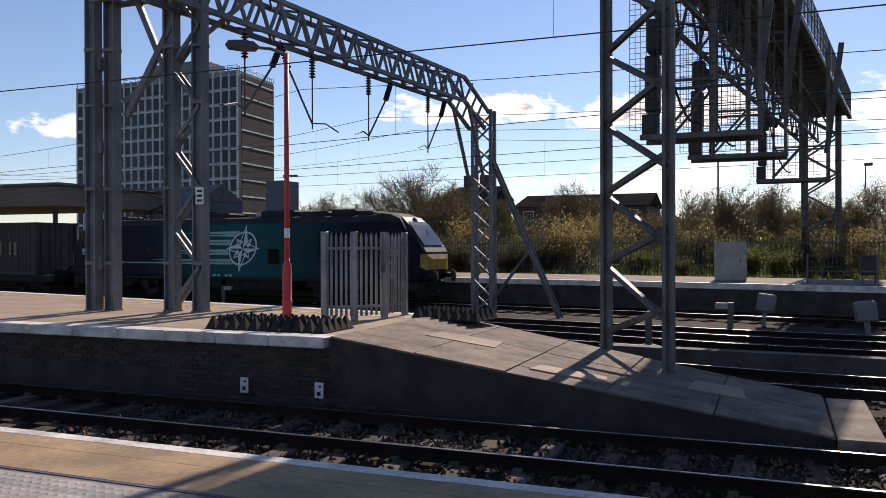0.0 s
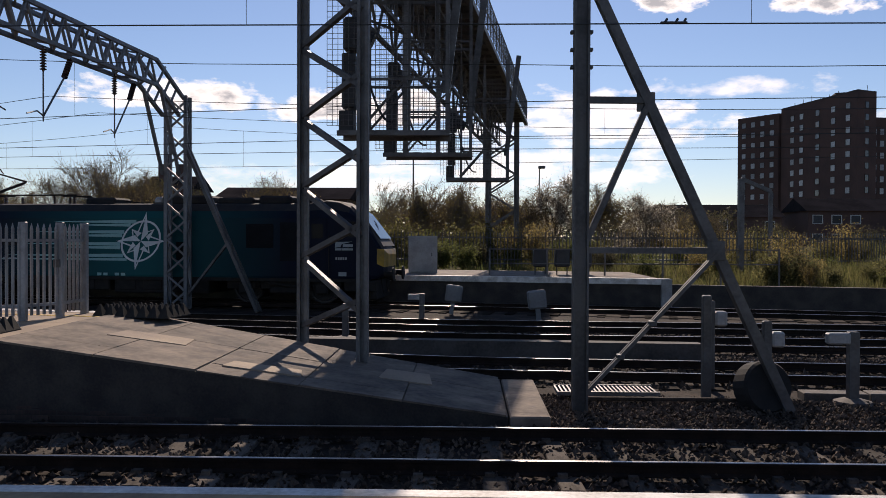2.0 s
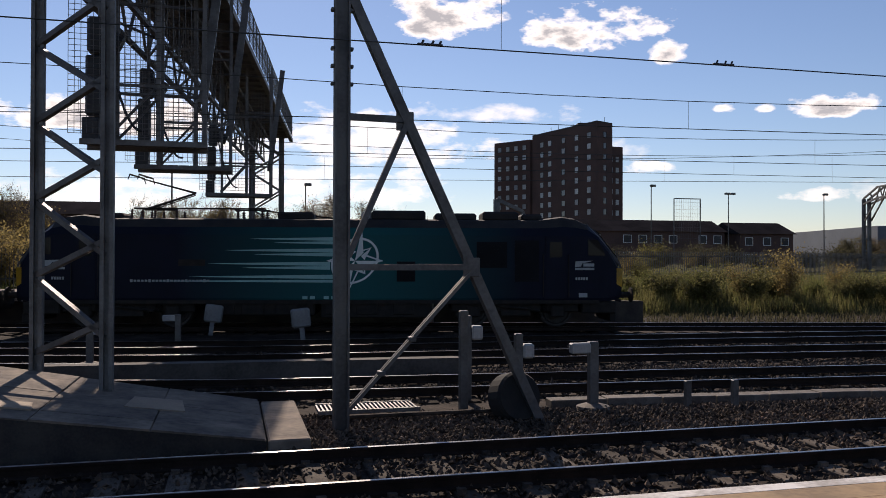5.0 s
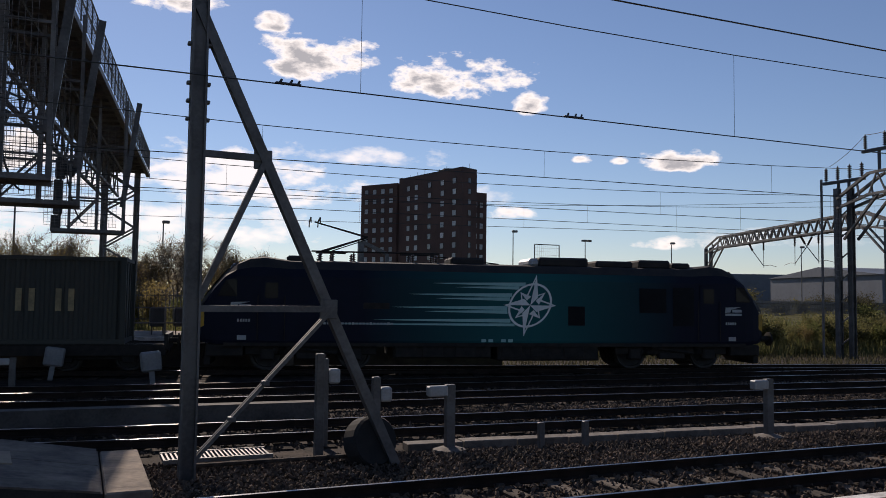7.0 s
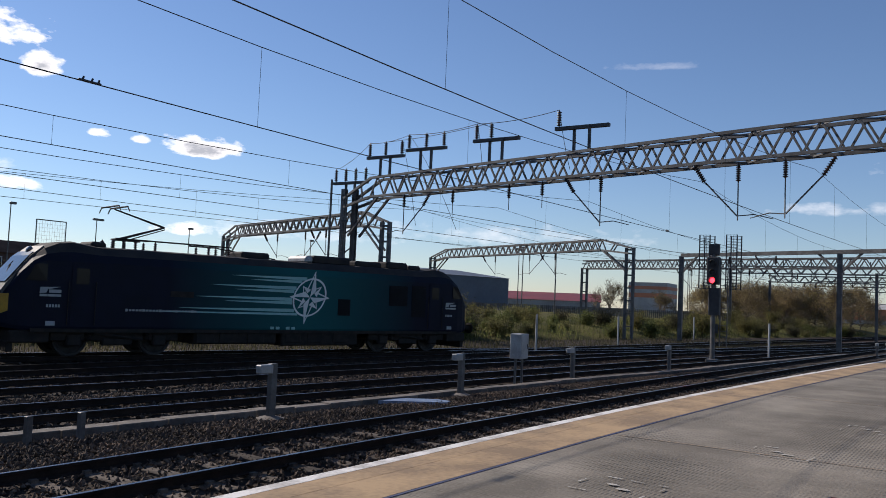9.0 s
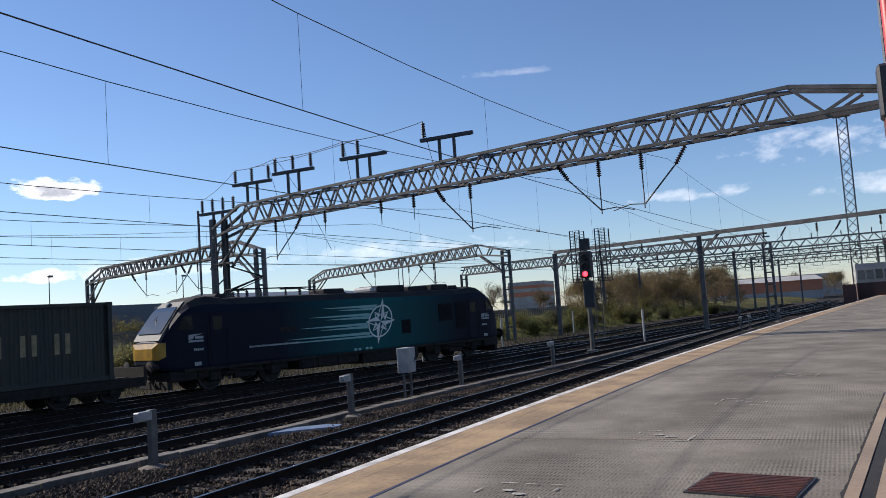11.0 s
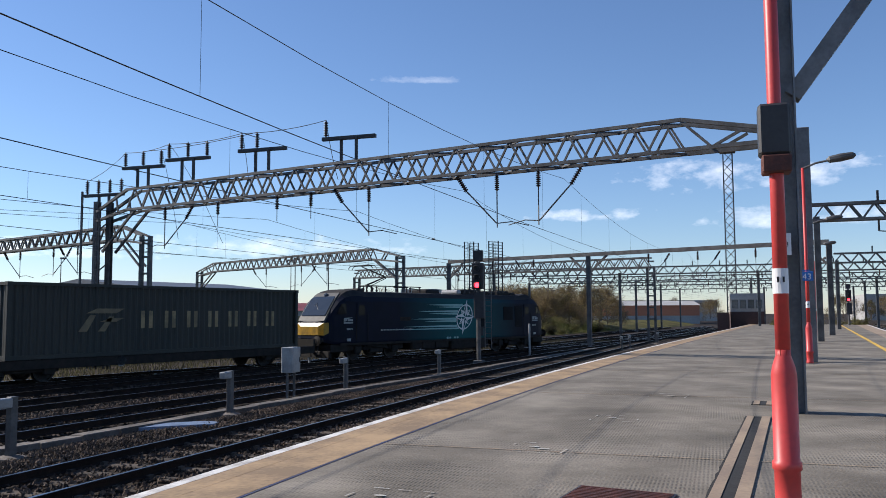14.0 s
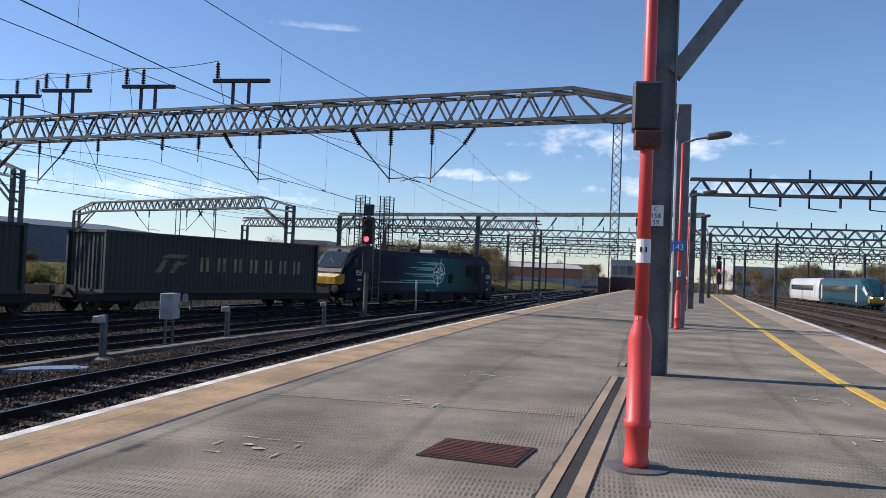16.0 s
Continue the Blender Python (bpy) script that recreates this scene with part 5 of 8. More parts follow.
    for dx in (-.15, .15):
        rod(bm, (-5.0 + dx, -.75, 4.97), (-5.0 + dx, .75, 4.97), .03)
        for s in (-1, 1):
            rod(bm, (-5.0 + dx, .75 * s, 4.97), (-5.0 + dx, .95 * s, 4.8), .02)
    part("collector_head", bm, M["gear"], pan)
    return root


def wagon(name_group="container wagons"):
    root = thing("container_wagon", "dark low flat container wagon on two bogies", "railway wagon", group=name_group)
    H = 8.2
    bm = B()
    for s in (-1, 1):
        box(bm, -H, 1.2 * s - .07, .48, H, 1.2 * s + .07, .82, bevel=.015)
    for k in range(12):
        x = -H + .1 + k * (2 * H - .2) / 11
        box(bm, x - .08, -1.13, .5, x + .08, 1.13, .76)
    box(bm, -H, -.25, .5, H, .25, .8)
    part("underframe", bm, M["gear"], root)
    for e in (-1, 1):
        bm = B()
        for y in (-.87, .87):
            rod(bm, (H * e, y, .95), ((H + .35) * e, y, .95), .09, 10)
            lathe(bm, [(.1, 0), (.23, .01), (.23, .05), (.1, .08)], ((H + .32) * e, y, .95), 12, axis=(e, 0, 0))
        box(bm, H * e - .06, -1.25, .65, H * e + .06, 1.25, 1.15)
        part("buffer", bm, M["gear"], root)
        bg = new("bogie")
        bg.parent = root
        bg.location = ((H - 2.0) * e, 0, 0)
        bm = B()
        for s in (-1, 1):
            box(bm, -1.3, 1.0 * s - .07, .36, 1.3, 1.0 * s + .07, .58, bevel=.02)
            for x in (-.9, .9):
                cbox(bm, (x, 1.05 * s, .42), (.4, .22, .32), bevel=.04)
        box(bm, -.25, -1.0, .34, .25, 1.0, .55)
        part("bogie_frame", bm, M["gear"], bg)
        for x in (-.9, .9):
            RAILC.setdefault("wagon", []).append(wheelset(bg, x, .42))
    bm = B()
    for s in (-1, 1):
        lathe(bm, [(.2, -.02), (.2, .02), (.17, .02), (.17, -.02)], (-2.5, 1.25 * s, .62), 16, axis=(0, 1, 0))
    part("brake_wheel", bm, M["whitep"], root)
    return root


def container():
    root = thing("shipping_container", "dark green corrugated steel shipping container with faded cream marking", "container", group="containers")
    Lh, w, z0, z1 = 6.9, 1.25, .84, 3.5

    def corrugate(bm, p, q, z0, z1, nrm, n):
        p, q, nrm = Vector(p), Vector(q), Vector(nrm)
        pts = []
        for i in range(n):
            for u, d in ((0, 0), (.3, 0), (.5, -.04), (.8, -.04)):
                pts.append(p.lerp(q, (i + u) / n) + nrm * d)
        pts.append(q)
        lo = [bm.verts.new((v.x, v.y, z0)) for v in pts]
        hi = [bm.verts.new((v.x, v.y, z1)) for v in pts]
        for i in range(len(pts) - 1):
            bm.faces.new((lo[i], lo[i + 1], hi[i + 1], hi[i]))
    for s in (-1, 1):
        bm = B()
        corrugate(bm, (-Lh, (w - .03) * s, 0), (Lh, (w - .03) * s, 0), z0 + .12, z1 - .1, (0, s, 0), 50)
        part("side_panel", bm, M["crate"], root)
    bm = B()
    corrugate(bm, (-Lh + .03, -w, 0), (-Lh + .03, w, 0), z0 + .12, z1 - .1, (-1, 0, 0), 9)
    part("end_panel", bm, M["crate"], root)
    bm = B()
    box(bm, Lh - .08, -w + .05, z0 + .1, Lh - .02, -.01, z1 - .1, bevel=.01)
    box(bm, Lh - .08, .01, z0 + .1, Lh - .02, w - .05, z1 - .1, bevel=.01)
    for y in (-.9, -.35, .35, .9):
        rod(bm, (Lh + .0, y, z0 + .15), (Lh + .0, y, z1 - .15), .02)
    part("door_leaf", bm, M["crate"], root)
    bm = B()
    box(bm, -Lh + .02, -w + .02, z1 - .06, Lh - .02, w - .02, z1 - .03)
    part("roof_panel", bm, M["crate"], root)
    bm = B()
    for s in (-1, 1):
        box(bm, -Lh, w * s - .05, z0, Lh, w * s + .05, z0 + .14)
        box(bm, -Lh, w * s - .04, z1 - .11, Lh, w * s + .04, z1)
        for e in (-1, 1):
            cbox(bm, (Lh * e, w * s, (z0 + z1) / 2), (.16, .14, z1 - z0), bevel=.01)
            cbox(bm, (Lh * e, w * s, z0 + .06), (.19, .17, .13))
            cbox(bm, (Lh * e, w * s, z1 - .06), (.19, .17, .13))
    for e in (-1, 1):
        box(bm, Lh * e - .05, -w, z0, Lh * e + .05, w, z0 + .14)
        box(bm, Lh * e - .05, -w, z1 - .11, Lh * e + .05, w, z1)
    part("corner_frame", bm, M["crate"], root)
    # marking: seven upright bars and a slanted emblem, on each rib face
    for s in (-1, 1):
        for k in range(7):
            for dx in (0, .36):
                bm = B()
                x, y = -Lh + (19 + 4 * k) * .276 + dx, (w - .018) * s
                cbox(bm, (x + .09, y, 2.18), (.17, .012, .68), bevel=.004)
                part("marking_bar", bm, M["cream"], root, "faded cream stroke of a painted marking")
        bm = B()
        y = (w - .018) * s
        for x0, x1, zz0, zz1 in ((-4.3, -3.95, 1.75, 2.35), (-4.0, -2.75, 2.42, 2.6), (-3.5, -3.2, 1.75, 2.3), (-3.45, -2.75, 2.1, 2.25)):
            vs = [bm.verts.new(p) for p in ((x0, y, zz0), (x1, y, zz0), (x1 + .35, y, zz1), (x0 + .45, y, zz1))]
            bm.faces.new(vs if s < 0 else vs[::-1])
        part("marking_emblem", bm, M["emblem"], root)
    return root


LOCO = loco()
WAGONS, BOXES = [], []
w0 = wagon()
c0 = container()
n_loco = len(RAILC["loco"])
for k in range(3):
    if k == 0:
        WAGONS.append(w0)
        BOXES.append(c0)
    else:
        WAGONS.append(copy_thing(w0, Matrix()))
        BOXES.append(copy_thing(c0, Matrix()))

# the way along the train's line
_gx = np.arange(-130.0, 160.0, .5)
_gy = np.array([train_y(x) for x in _gx])
_gs = np.concatenate([[0], np.cumsum(np.hypot(np.diff(_gx), np.diff(_gy)))])
S0 = float(np.interp(0.0, _gx, _gs))


def on_line(s, half):
    """Pose of a vehicle whose middle is s metres along from x = 0, its bogies half metres off."""
    a, b = s - half + S0, s + half + S0
    xa, ya, xb, yb = (float(np.interp(a, _gs, _gx)), float(np.interp(a, _gs, _gy)), float(np.interp(b, _gs, _gx)), float(np.interp(b, _gs, _gy)))
    return pose((xa + xb) / 2, (ya + yb) / 2, ZR, 0, 0, math.degrees(math.atan2(yb - ya, xb - xa)))


# ---- platform furniture ----
def lamp_post(x, y, h, side, box_at=None, band=True, base=1.05, z0=0.0, r=.052, label="red steel platform lamp post with a white band"):
    ob = thing("lamp_post", label, "lamp post", pose(x, y, z0), "platform lamp posts")
    bm = B()
    lathe(bm, [(.25, 0), (.25, .012), (.12, .014)], n=20)
    part("base_plate", bm, M["galv_dark"], ob)
    bm = B()
    lathe(bm, [(.094, .01), (.1, .05), (.088, .08), (.088, .3), (.1, .31), (.1, .36), (.088, .37), (.088, base - .08), (.078, base - .02), (r, base + .06), (r, base + .1)], n=20)
    part("base", bm, M["red"], ob, smooth=True)
    bm = B()
    lathe(bm, [(r, base + .05), (r * .95, 2.5), (r * .8, h)], n=16)
    part("shaft", bm, M["red"], ob, smooth=True)
    if band:
        bm = B()
        lathe(bm, [(r + .003, 1.55), (r + .003, 1.73)], n=16)
        part("band", bm, M["signwhite"], ob, "white numbered band")
        bm = B()
        for k in (-.018, .02):
            cbox(bm, (-(r + .003), k, 1.65), (.004, .014, .04))
        part("band_figure", bm, M["ink"], ob)
    if box_at:
        bm = B()
        box(bm, -.1, -.1, box_at, .1, .118, box_at + .375, bevel=.018)
        part("junction_box", bm, M["black"], ob, "black junction box")
        bm = B()
        box(bm, -.105, -.1, box_at - .13, .09, .1, box_at, bevel=.01)
        part("box_bracket", bm, M["rustred"], ob)
    bm = B()
    rod(bm, (0, 0, h - .02), (side[0] * .35, side[1] * .35, h + .12), .03, 8)
    rod(bm, (side[0] * .35, side[1] * .35, h + .12), (side[0] * .7, side[1] * .7, h + .18), .03, 8)
    part("arm", bm, M["galv_dark"], ob)
    bm = B()
    cx, cy = side[0] * 1.0, side[1] * 1.0
    lathe(bm, [(.03, -.38), (.1, -.3), (.12, 0), (.1, .3), (.03, .38)], (cx, cy, h + .24), 10, axis=(side[0], side[1], .15))
    part("lantern", bm, M["galv"], ob, "grey cobra-head lantern")
    return ob


lamp_post(7.0, -.16, 7.2, (0, -1), box_at=2.55)
l2 = lamp_post(25.8, -2.15, 5.5, (0, -1))
lamp_post(42, -3.95, 5.5, (0, -1))
lamp_post(57, -5.55, 5.5, (0, -1))
lamp_post(72, -7.2, 5.5, (0, -1))
lamp_post(-8.64, 13.5, 5.05, (-1, 0))


def text(name, body, size, m, at, parent=None):
    cu = bpy.data.curves.new(name, "FONT")
    cu.body, cu.size, cu.align_x, cu.align_y, cu.extrude = body, size, "CENTER", "CENTER", .002
    cu.materials.append(m)
    ob = new(name, cu)
    ob.matrix_world = at
    if parent is not None:
        ob.parent = parent
    return ob


def platform_sign():
    ob = thing("platform_sign", "small blue sign with white figures fixed to a lamp post", "sign", pose(25.65, -2.08, 2.43, 90, 0, -90))
    bm = B()
    box(bm, -.22, -.13, -.01, .22, .13, .01, bevel=.005)
    part("panel", bm, M["signblue"], ob)
    tx = text("figures", "143", .24, M["signwhite"], pose(0, -.02, .013), ob)
    bm = B()
    cbox(bm, (0, .165, 0), (.3, .03, .01))
    part("upper_strip", bm, M["signblue"], ob)


platform_sign()


def steel_column():
    ob = thing("steel_column", "grey riveted steel column carrying a raking brace", "column")
    x, y = 13.45, -.7
    bm = B()
    for s in (-1, 1):
        box(bm, x - .2, y + s * .17 - .012, 0, x + .2, y + s * .17 + .012, 9.5)
    box(bm, x - .012, y - .17, 0, x + .012, y + .17, 9.5)
    part("column_shaft", bm, M["conc_post"], ob)
    bm = B()
    rod(bm, (x, y - .15, 4.55), (x + .1, y - 3.6, 9.3), .12, square=True)
    part("brace", bm, M["conc_post"], ob)
    bm = B()
    box(bm, x - .225, y - .05, 2.23, x - .212, y + .17, 2.54)
    pl = part("plate", bm, M["signwhite"], ob, "white plate with black characters")
    for k, w in enumerate(("C", "158", "59")):
        text("plate_characters", w, .1, M["ink"], pose(x - .228, y + .06, 2.48 - k * .1, 90, 0, -90), ob)


steel_column()


# ---- cess posts, cabinets and small lineside things ----
def tee_post(x, y, h, side=-1, boxy=True):
    ob = thing("lineside_post", "grey steel lineside post with a small box", "post", pose(x, y, ZG), "lineside posts")
    bm = B()
    box(bm, -.08, -.06, 0, .08, .06, h, bevel=.01)
    part("post", bm, M["galv"], ob)
    bm = B()
    lathe(bm, [(.3, 0), (.28, .06), (.12, .1)], n=12)
    part("footing", bm, M["sleeperc"], ob)
    if boxy:
        bm = B()
        cbox(bm, (side * .24, -.02, h - .1), (.34, .16, .17), bevel=.02)
        part("box", bm, M["whitep"], ob)
    return ob


for x, y, h, sd in ((6.04, 12.94, 1.12, -1), (12.25, 12.15, 1.12, -1), (18.95, 12.0, 1.14, -1), (25.95, 12.05, 1.12, -1), (33.2, 11.2, 1.1, -1), (58.4, 6.5, 1.0, -1), (61, 6.2, 1.0, -1), (72, 5.0, 1, -1), (-2.9, 20.6, .9, 1), (-1.2, 24.4, .9, -1), (-21.9, 29.3, .8, 1)):
    tee_post(x, y, h, sd)
for x, y, h in ((3.88, 13.2, 1.65), (5.02, 13.75, 1.2), (4.2, 14.1, 1.5)):
    p = thing("lineside_post", "grey round-topped lineside post with a white case", "post", pose(x, y, ZG), "lineside posts")
    bm = B()
    box(bm, -.07, -.06, 0, .07, .06, h, bevel=.015)
    part("post", bm, M["galv"], p)
    if h < 1.6:
        bm = B()
        cbox(bm, (.17, 0, h - .3), (.2, .18, .25), bevel=.03)
        part("case", bm, M["whitep"], p)
for x, y in ((7.63, 12.66), (8.45, 12.55)):
    bm = B()
    box(bm, x - .05, y - .05, ZG, x + .05, y + .05, -.66, bevel=.01)
    solo("marker_stub", bm, M["galv"], "short grey steel marker stub in ballast", "post", "marker stubs")
for x, y in ((38.9, 20.1), (51.3, 20.6), (71, 21.7), (48.8, 10.8)):
    bm = B()
    rod(bm, (x, y, ZG), (x, y, .85), .06, 8)
    solo("slim_post", bm, M["whitep"], "slim pale steel post beside the lines", "post", "slim posts")


def cabinet(x, y, z0, w, d, h, legs=0.0, label="white steel lineside cabinet on two legs"):
    ob = thing("lineside_cabinet", label, "cabinet", pose(x, y, z0, 0, 0, 6))
    bm = B()
    box(bm, -w / 2, -d / 2, legs, w / 2, d / 2, legs + h, bevel=.015)
    part("body", bm, M["whitep"], ob)
    bm = B()
    box(bm, -w / 2 + .04, -d / 2 - .012, legs + .05, w / 2 - .04, -d / 2, legs + h - .05, bevel=.006)
    dr = part("door", bm, M["whitep"], ob)
    bm = B()
    cbox(bm, (w * .3, -d / 2 - .02, legs + h * .5), (.03, .02, .14))
    part("handle", bm, M["black"], dr)
    if legs:
        for k in (-1, 1):
            bm = B()
            box(bm, k * w * .42 - .03, -.03, 0, k * w * .42 + .03, .03, legs + (h if k > 0 else 0))
            part("leg", bm, M["galv"], ob)
    return ob


cabinet(22.55, 12.25, ZG, .62, .35, .74, .85)
cabinet(-1.67, 33.9, 0, 1.15, .6, 1.5, 0, "grey steel equipment cabinet on the far platform")
for x, y, z, a in ((-.4, 27.6, ZG, 8), (2.3, 25.0, ZG, -6)):
    ob = thing("shunt_signal", "pale ground signal case leaning on its stem", "railway signal", pose(x, y, z, 0, a, 0), "ground signals")
    bm = B()
    box(bm, -.07, -.05, 0, .07, .05, .45)
    part("stem", bm, M["conc_post"], ob)
    bm = B()
    box(bm, -.28, -.12, .42, .28, .12, .98, bevel=.05)
    part("case", bm, M["conc_post"], ob)

bm = B()
strip(bm, arange(-3.5, 4.9, 1.2), lambda x: 17.3 - .06 * x, lambda x: 17.65 - .06 * x, -.72, ZG)
solo("cable_trough_wall", bm, M["old_concrete"], "low grey concrete trough wall between the lines", "concrete trough")
trough = table([5.2, 7.5, 10.5, 14.8, 25, 32, 45, 70], [13.35, 13.2, 13.0, 12.6, 11.85, 11.0, 9.9, 7.6], 3)
tr = thing("cable_trough", "grey concrete cable trough with lids in the ballast", "cable trough", kind="structure")
x = 5.4
lid = None
while x < 60:
    y, sl = trough(x), trough(x + .5) - trough(x - .5)
    if lid is None:
        bm = B()
        box(bm, .01, -.17, 0, .99, .17, .16, bevel=.012)
        lid = part("trough_lid", bm, M["sleeperc"], tr)
        o = lid
    else:
        o = new("trough_lid", lid.data)
        o.parent = tr
    o.matrix_local = pose(x, y, ZG - .03 + random.uniform(-.012, .012), 0, 0, math.degrees(math.atan(sl)) + random.uniform(-.6, .6))
    x += 1.0

# steel grating, drum, walkway boards by the braced mast
gr = thing("steel_grating", "grey steel grating laid on the ballast", "grating", pose(1.5, 12.75, -.98, 0, 0, 0))
for k in range(24):
    bm = B()
    box(bm, k * .065, .022, 0, k * .065 + .03, .598, .05)
    part("bar", bm, M["galv_dark"], gr)
for y in (0, .62):
    bm = B()
    box(bm, 0, y - .02, 0, 1.56, y + .02, .06)
    part("edge_bar", bm, M["galv_dark"], gr)
bm = B()
box(bm, 1.9, 12.45, -1.0, 4.4, 12.53, -.95, bevel=.01)
solo("timber_edging", bm, M["sleeper"], "weathered timber edging on the ballast", "timber")
dm = thing("cable_drum", "black rubber-coated drum lying by the mast foot", "drum", pose(4.45, 12.35, ZG + .36, 78, 0, 12))
bm = B()
lathe(bm, [(.15, -.2), (.35, -.2), (.38, -.15), (.38, .15), (.35, .2), (.15, .2)], n=24)
part("rim", bm, M["rubber"], dm, smooth=False)

# white signs on the island's brick face
for x, z in ((-7.78, -.79), (-6.43, -.79)):
    ob = thing("wall_sign", "small white sign with unreadable marks on brick", "sign", pose(x, 10.92, z), "wall signs")
    bm = B()
    box(bm, -.075, -.01, -.12, .075, .01, .12, bevel=.004)
    part("panel", bm, M["signwhite"], ob)
    bm = B()
    cbox(bm, (0, -.012, -.05), (.06, .004, .06))
    cbox(bm, (.02, -.012, .06), (.05, .004, .03))
    part("marks", bm, M["ink"], ob)

# sooty bricks of the island's face, with recessed joints
rb = random.Random(3)
me_b = bpy.data.meshes.new("brick")
bm = B()
box(bm, 0, -.012, 0, .215, .05, .065, bevel=.004)
bm.to_mesh(me_b)
bm.free()
me_b.materials.append(M["brick"])
cnt = 0
for row in range(12):
    for col in range(60):
        x = -16.0 + col * .225 + (.1125 if row % 2 else 0)
        z = -.17 - (row + 1) * .075
        if x + .22 > -6.35 and z + .07 > ramp_z(x + .225) - .03:
            continue
        if cnt >= 300 and x < -9.3:
            continue
        o = new("brick", me_b)
        o.parent = isl
        o.location = (x, 11.1 + rb.uniform(-.004, .003), z)
        cnt += 1


def spike_mat(x0, y0, x1, y1, ang, z=0.0):
    ob = thing("anti_trespass_mat", "black rubber mat of pyramid spikes on the platform end", "anti-trespass mat", pose(x0, y0, z, 0, 0, ang), "spike mats")
    bm = B()
    w, d = x1, y1
    box(bm, 0, 0, 0, w, d, .02)
    part("sheet", bm, M["rubber"], ob)
    nx, ny = int(w / .2), int(d / .2)
    pm = bpy.data.meshes.new("pyramid")
    b2 = B()
    vs = [b2.verts.new(p) for p in ((-.095, -.095, 0), (.095, -.095, 0), (.095, .095, 0), (-.095, .095, 0), (-.015, -.015, .2), (.015, -.015, .2), (.015, .015, .2), (-.015, .015, .2))]
    for q in ((4, 5, 6, 7), (0, 1, 5, 4), (1, 2, 6, 5), (2, 3, 7, 6), (3, 0, 4, 7)):
        b2.faces.new([vs[i] for i in q])
    b2.to_mesh(pm)
    b2.free()
    pm.materials.append(M["rubber"])
    for i in range(nx):
        for j in range(ny):
            o = new("pyramid", pm)
            o.parent = ob
            o.location = ((i + .5) * w / nx, (j + .5) * d / ny, .02)


spike_mat(-8.95, 11.45, 2.3, 1.0, 0)
spike_mat(-6.6, 14.7, 1.5, .8, -10, -.02)


def palisade():
    ob = thing("palisade_fence", "galvanised steel palisade fence with a gate at the platform end", "fence")
    pts = [(-7.82, 13.5), (-7.33, 13.75), (-7.0, 14.35), (-6.94, 15.15)]
    for i, (x, y) in enumerate(pts):
        bm = B()
        box(bm, x - .06, y - .05, 0 if i < 2 else -.1, x + .06, y + .05, 1.66, bevel=.008)
        part("post", bm, M["fence"], ob)
    for i in range(3):
        (xa, ya), (xb, yb) = pts[i], pts[i + 1]
        bm = B()
        for z in (.25, 1.35):
            rod(bm, (xa, ya, z), (xb, yb, z), .025, square=True)
        part("rail", bm, M["fence"], ob)
        n = 6
        for k in range(n):
            u = (k + .5) / n
            x, y = xa + (xb - xa) * u, ya + (yb - ya) * u - .03
            bm = B()
            box(bm, x - .026, y - .006, .08, x + .026, y + .006, 1.55)
            box(bm, x - .006, y - .02, .08, x + .006, y, 1.55)
            rod(bm, (x, y, 1.55), (x, y, 1.64), .03, 4, r2=.004)
            part("pale", bm, M["fence"], ob)
    bm = B()
    cbox(bm, (-7.02, 14.28, .95), (.1, .05, .14))
    part("lock", bm, M["galv_dark"], ob)


palisade()


# ---- the main colour-light signal ----
def tall_signal(x, y, z0, zt, label):
    ob = thing("signal_post", label, "railway signal", pose(x, y, z0), "post signals")
    H = zt - z0
    bm = B()
    rod(bm, (0, 0, 0), (0, 0, H - .5), .12, 12)
    cbox(bm, (0, 0, .1), (.5, .5, .2), bevel=.03)
    part("post", bm, M["galv"], ob)
    bm = B()
    box(bm, -.22, -.3, H - 2.3, .1, .3, H - .95, bevel=.03)
    box(bm, -.12, -.26, H - .85, .1, .26, H - .3, bevel=.03)
    box(bm, -.12, -.32, H - 3.8, .12, .22, H - 2.45, bevel=.03)
    head = part("signal_head", bm, M["black"], ob)
    bm = B()
    for z in (H - 1.25, H - 1.7, H - 2.1):
        lathe(bm, [(.14, 0), (.16, .16), (.15, .17), (.13, .01)], (-.22, 0, z), 14, axis=(-1, 0, 0))
    part("hood", bm, M["black"], head)
    bm = B()
    lathe(bm, [(.13, 0), (.12, .03), (.05, .05)], (-.235, 0, H - 2.1), 18, axis=(-1, 0, 0))
    part("red_lens", bm, M["redlamp"], head, "lit red signal lens")
    return ob, H


sg, SH = tall_signal(41.6, 11.87, ZG, 5.0, "black colour-light signal showing red on a steel post")
bm = B()
for y in (-.85, .45):
    for x in (-.1, .75):
        rod(bm, (x, y - .25, SH - 2.5), (x, y - .25, SH + .15), .025, square=True)
        rod(bm, (x, y + .25, SH - 2.5), (x, y + .25, SH + .15), .025, square=True)
    for k in range(18):
        z = SH - 2.5 + k * .155
        rod(bm, (-.1, y - .25, z), (-.1, y + .25, z), .01, 4)
        rod(bm, (.75, y - .25, z), (.75, y + .25, z), .01, 4)
    for k in range(4):
        rod(bm, (-.1, y - .25 + k * .166, SH - 2.5), (-.1, y - .25 + k * .166, SH + .15), .008, 4)
part("cage", bm, M["black"], sg)
bm = B()
for y in (-.62, -.28):
    rod(bm, (.2, y, .8), (.2, y, SH - 1), .022, square=True)
for k in range(17):
    rod(bm, (.2, -.62, 1.0 + k * .28), (.2, -.28, 1.0 + k * .28), .014, 5)
part("ladder", bm, M["galv_dark"], sg)
bm = B()
box(bm, -.02, -.25, 1.45, .02, .1, 1.9)
part("plate", bm, M["black"], sg)
tall_signal(106, -14.2, -1.1, 5.0, "black colour-light signal showing red beyond the platform end")


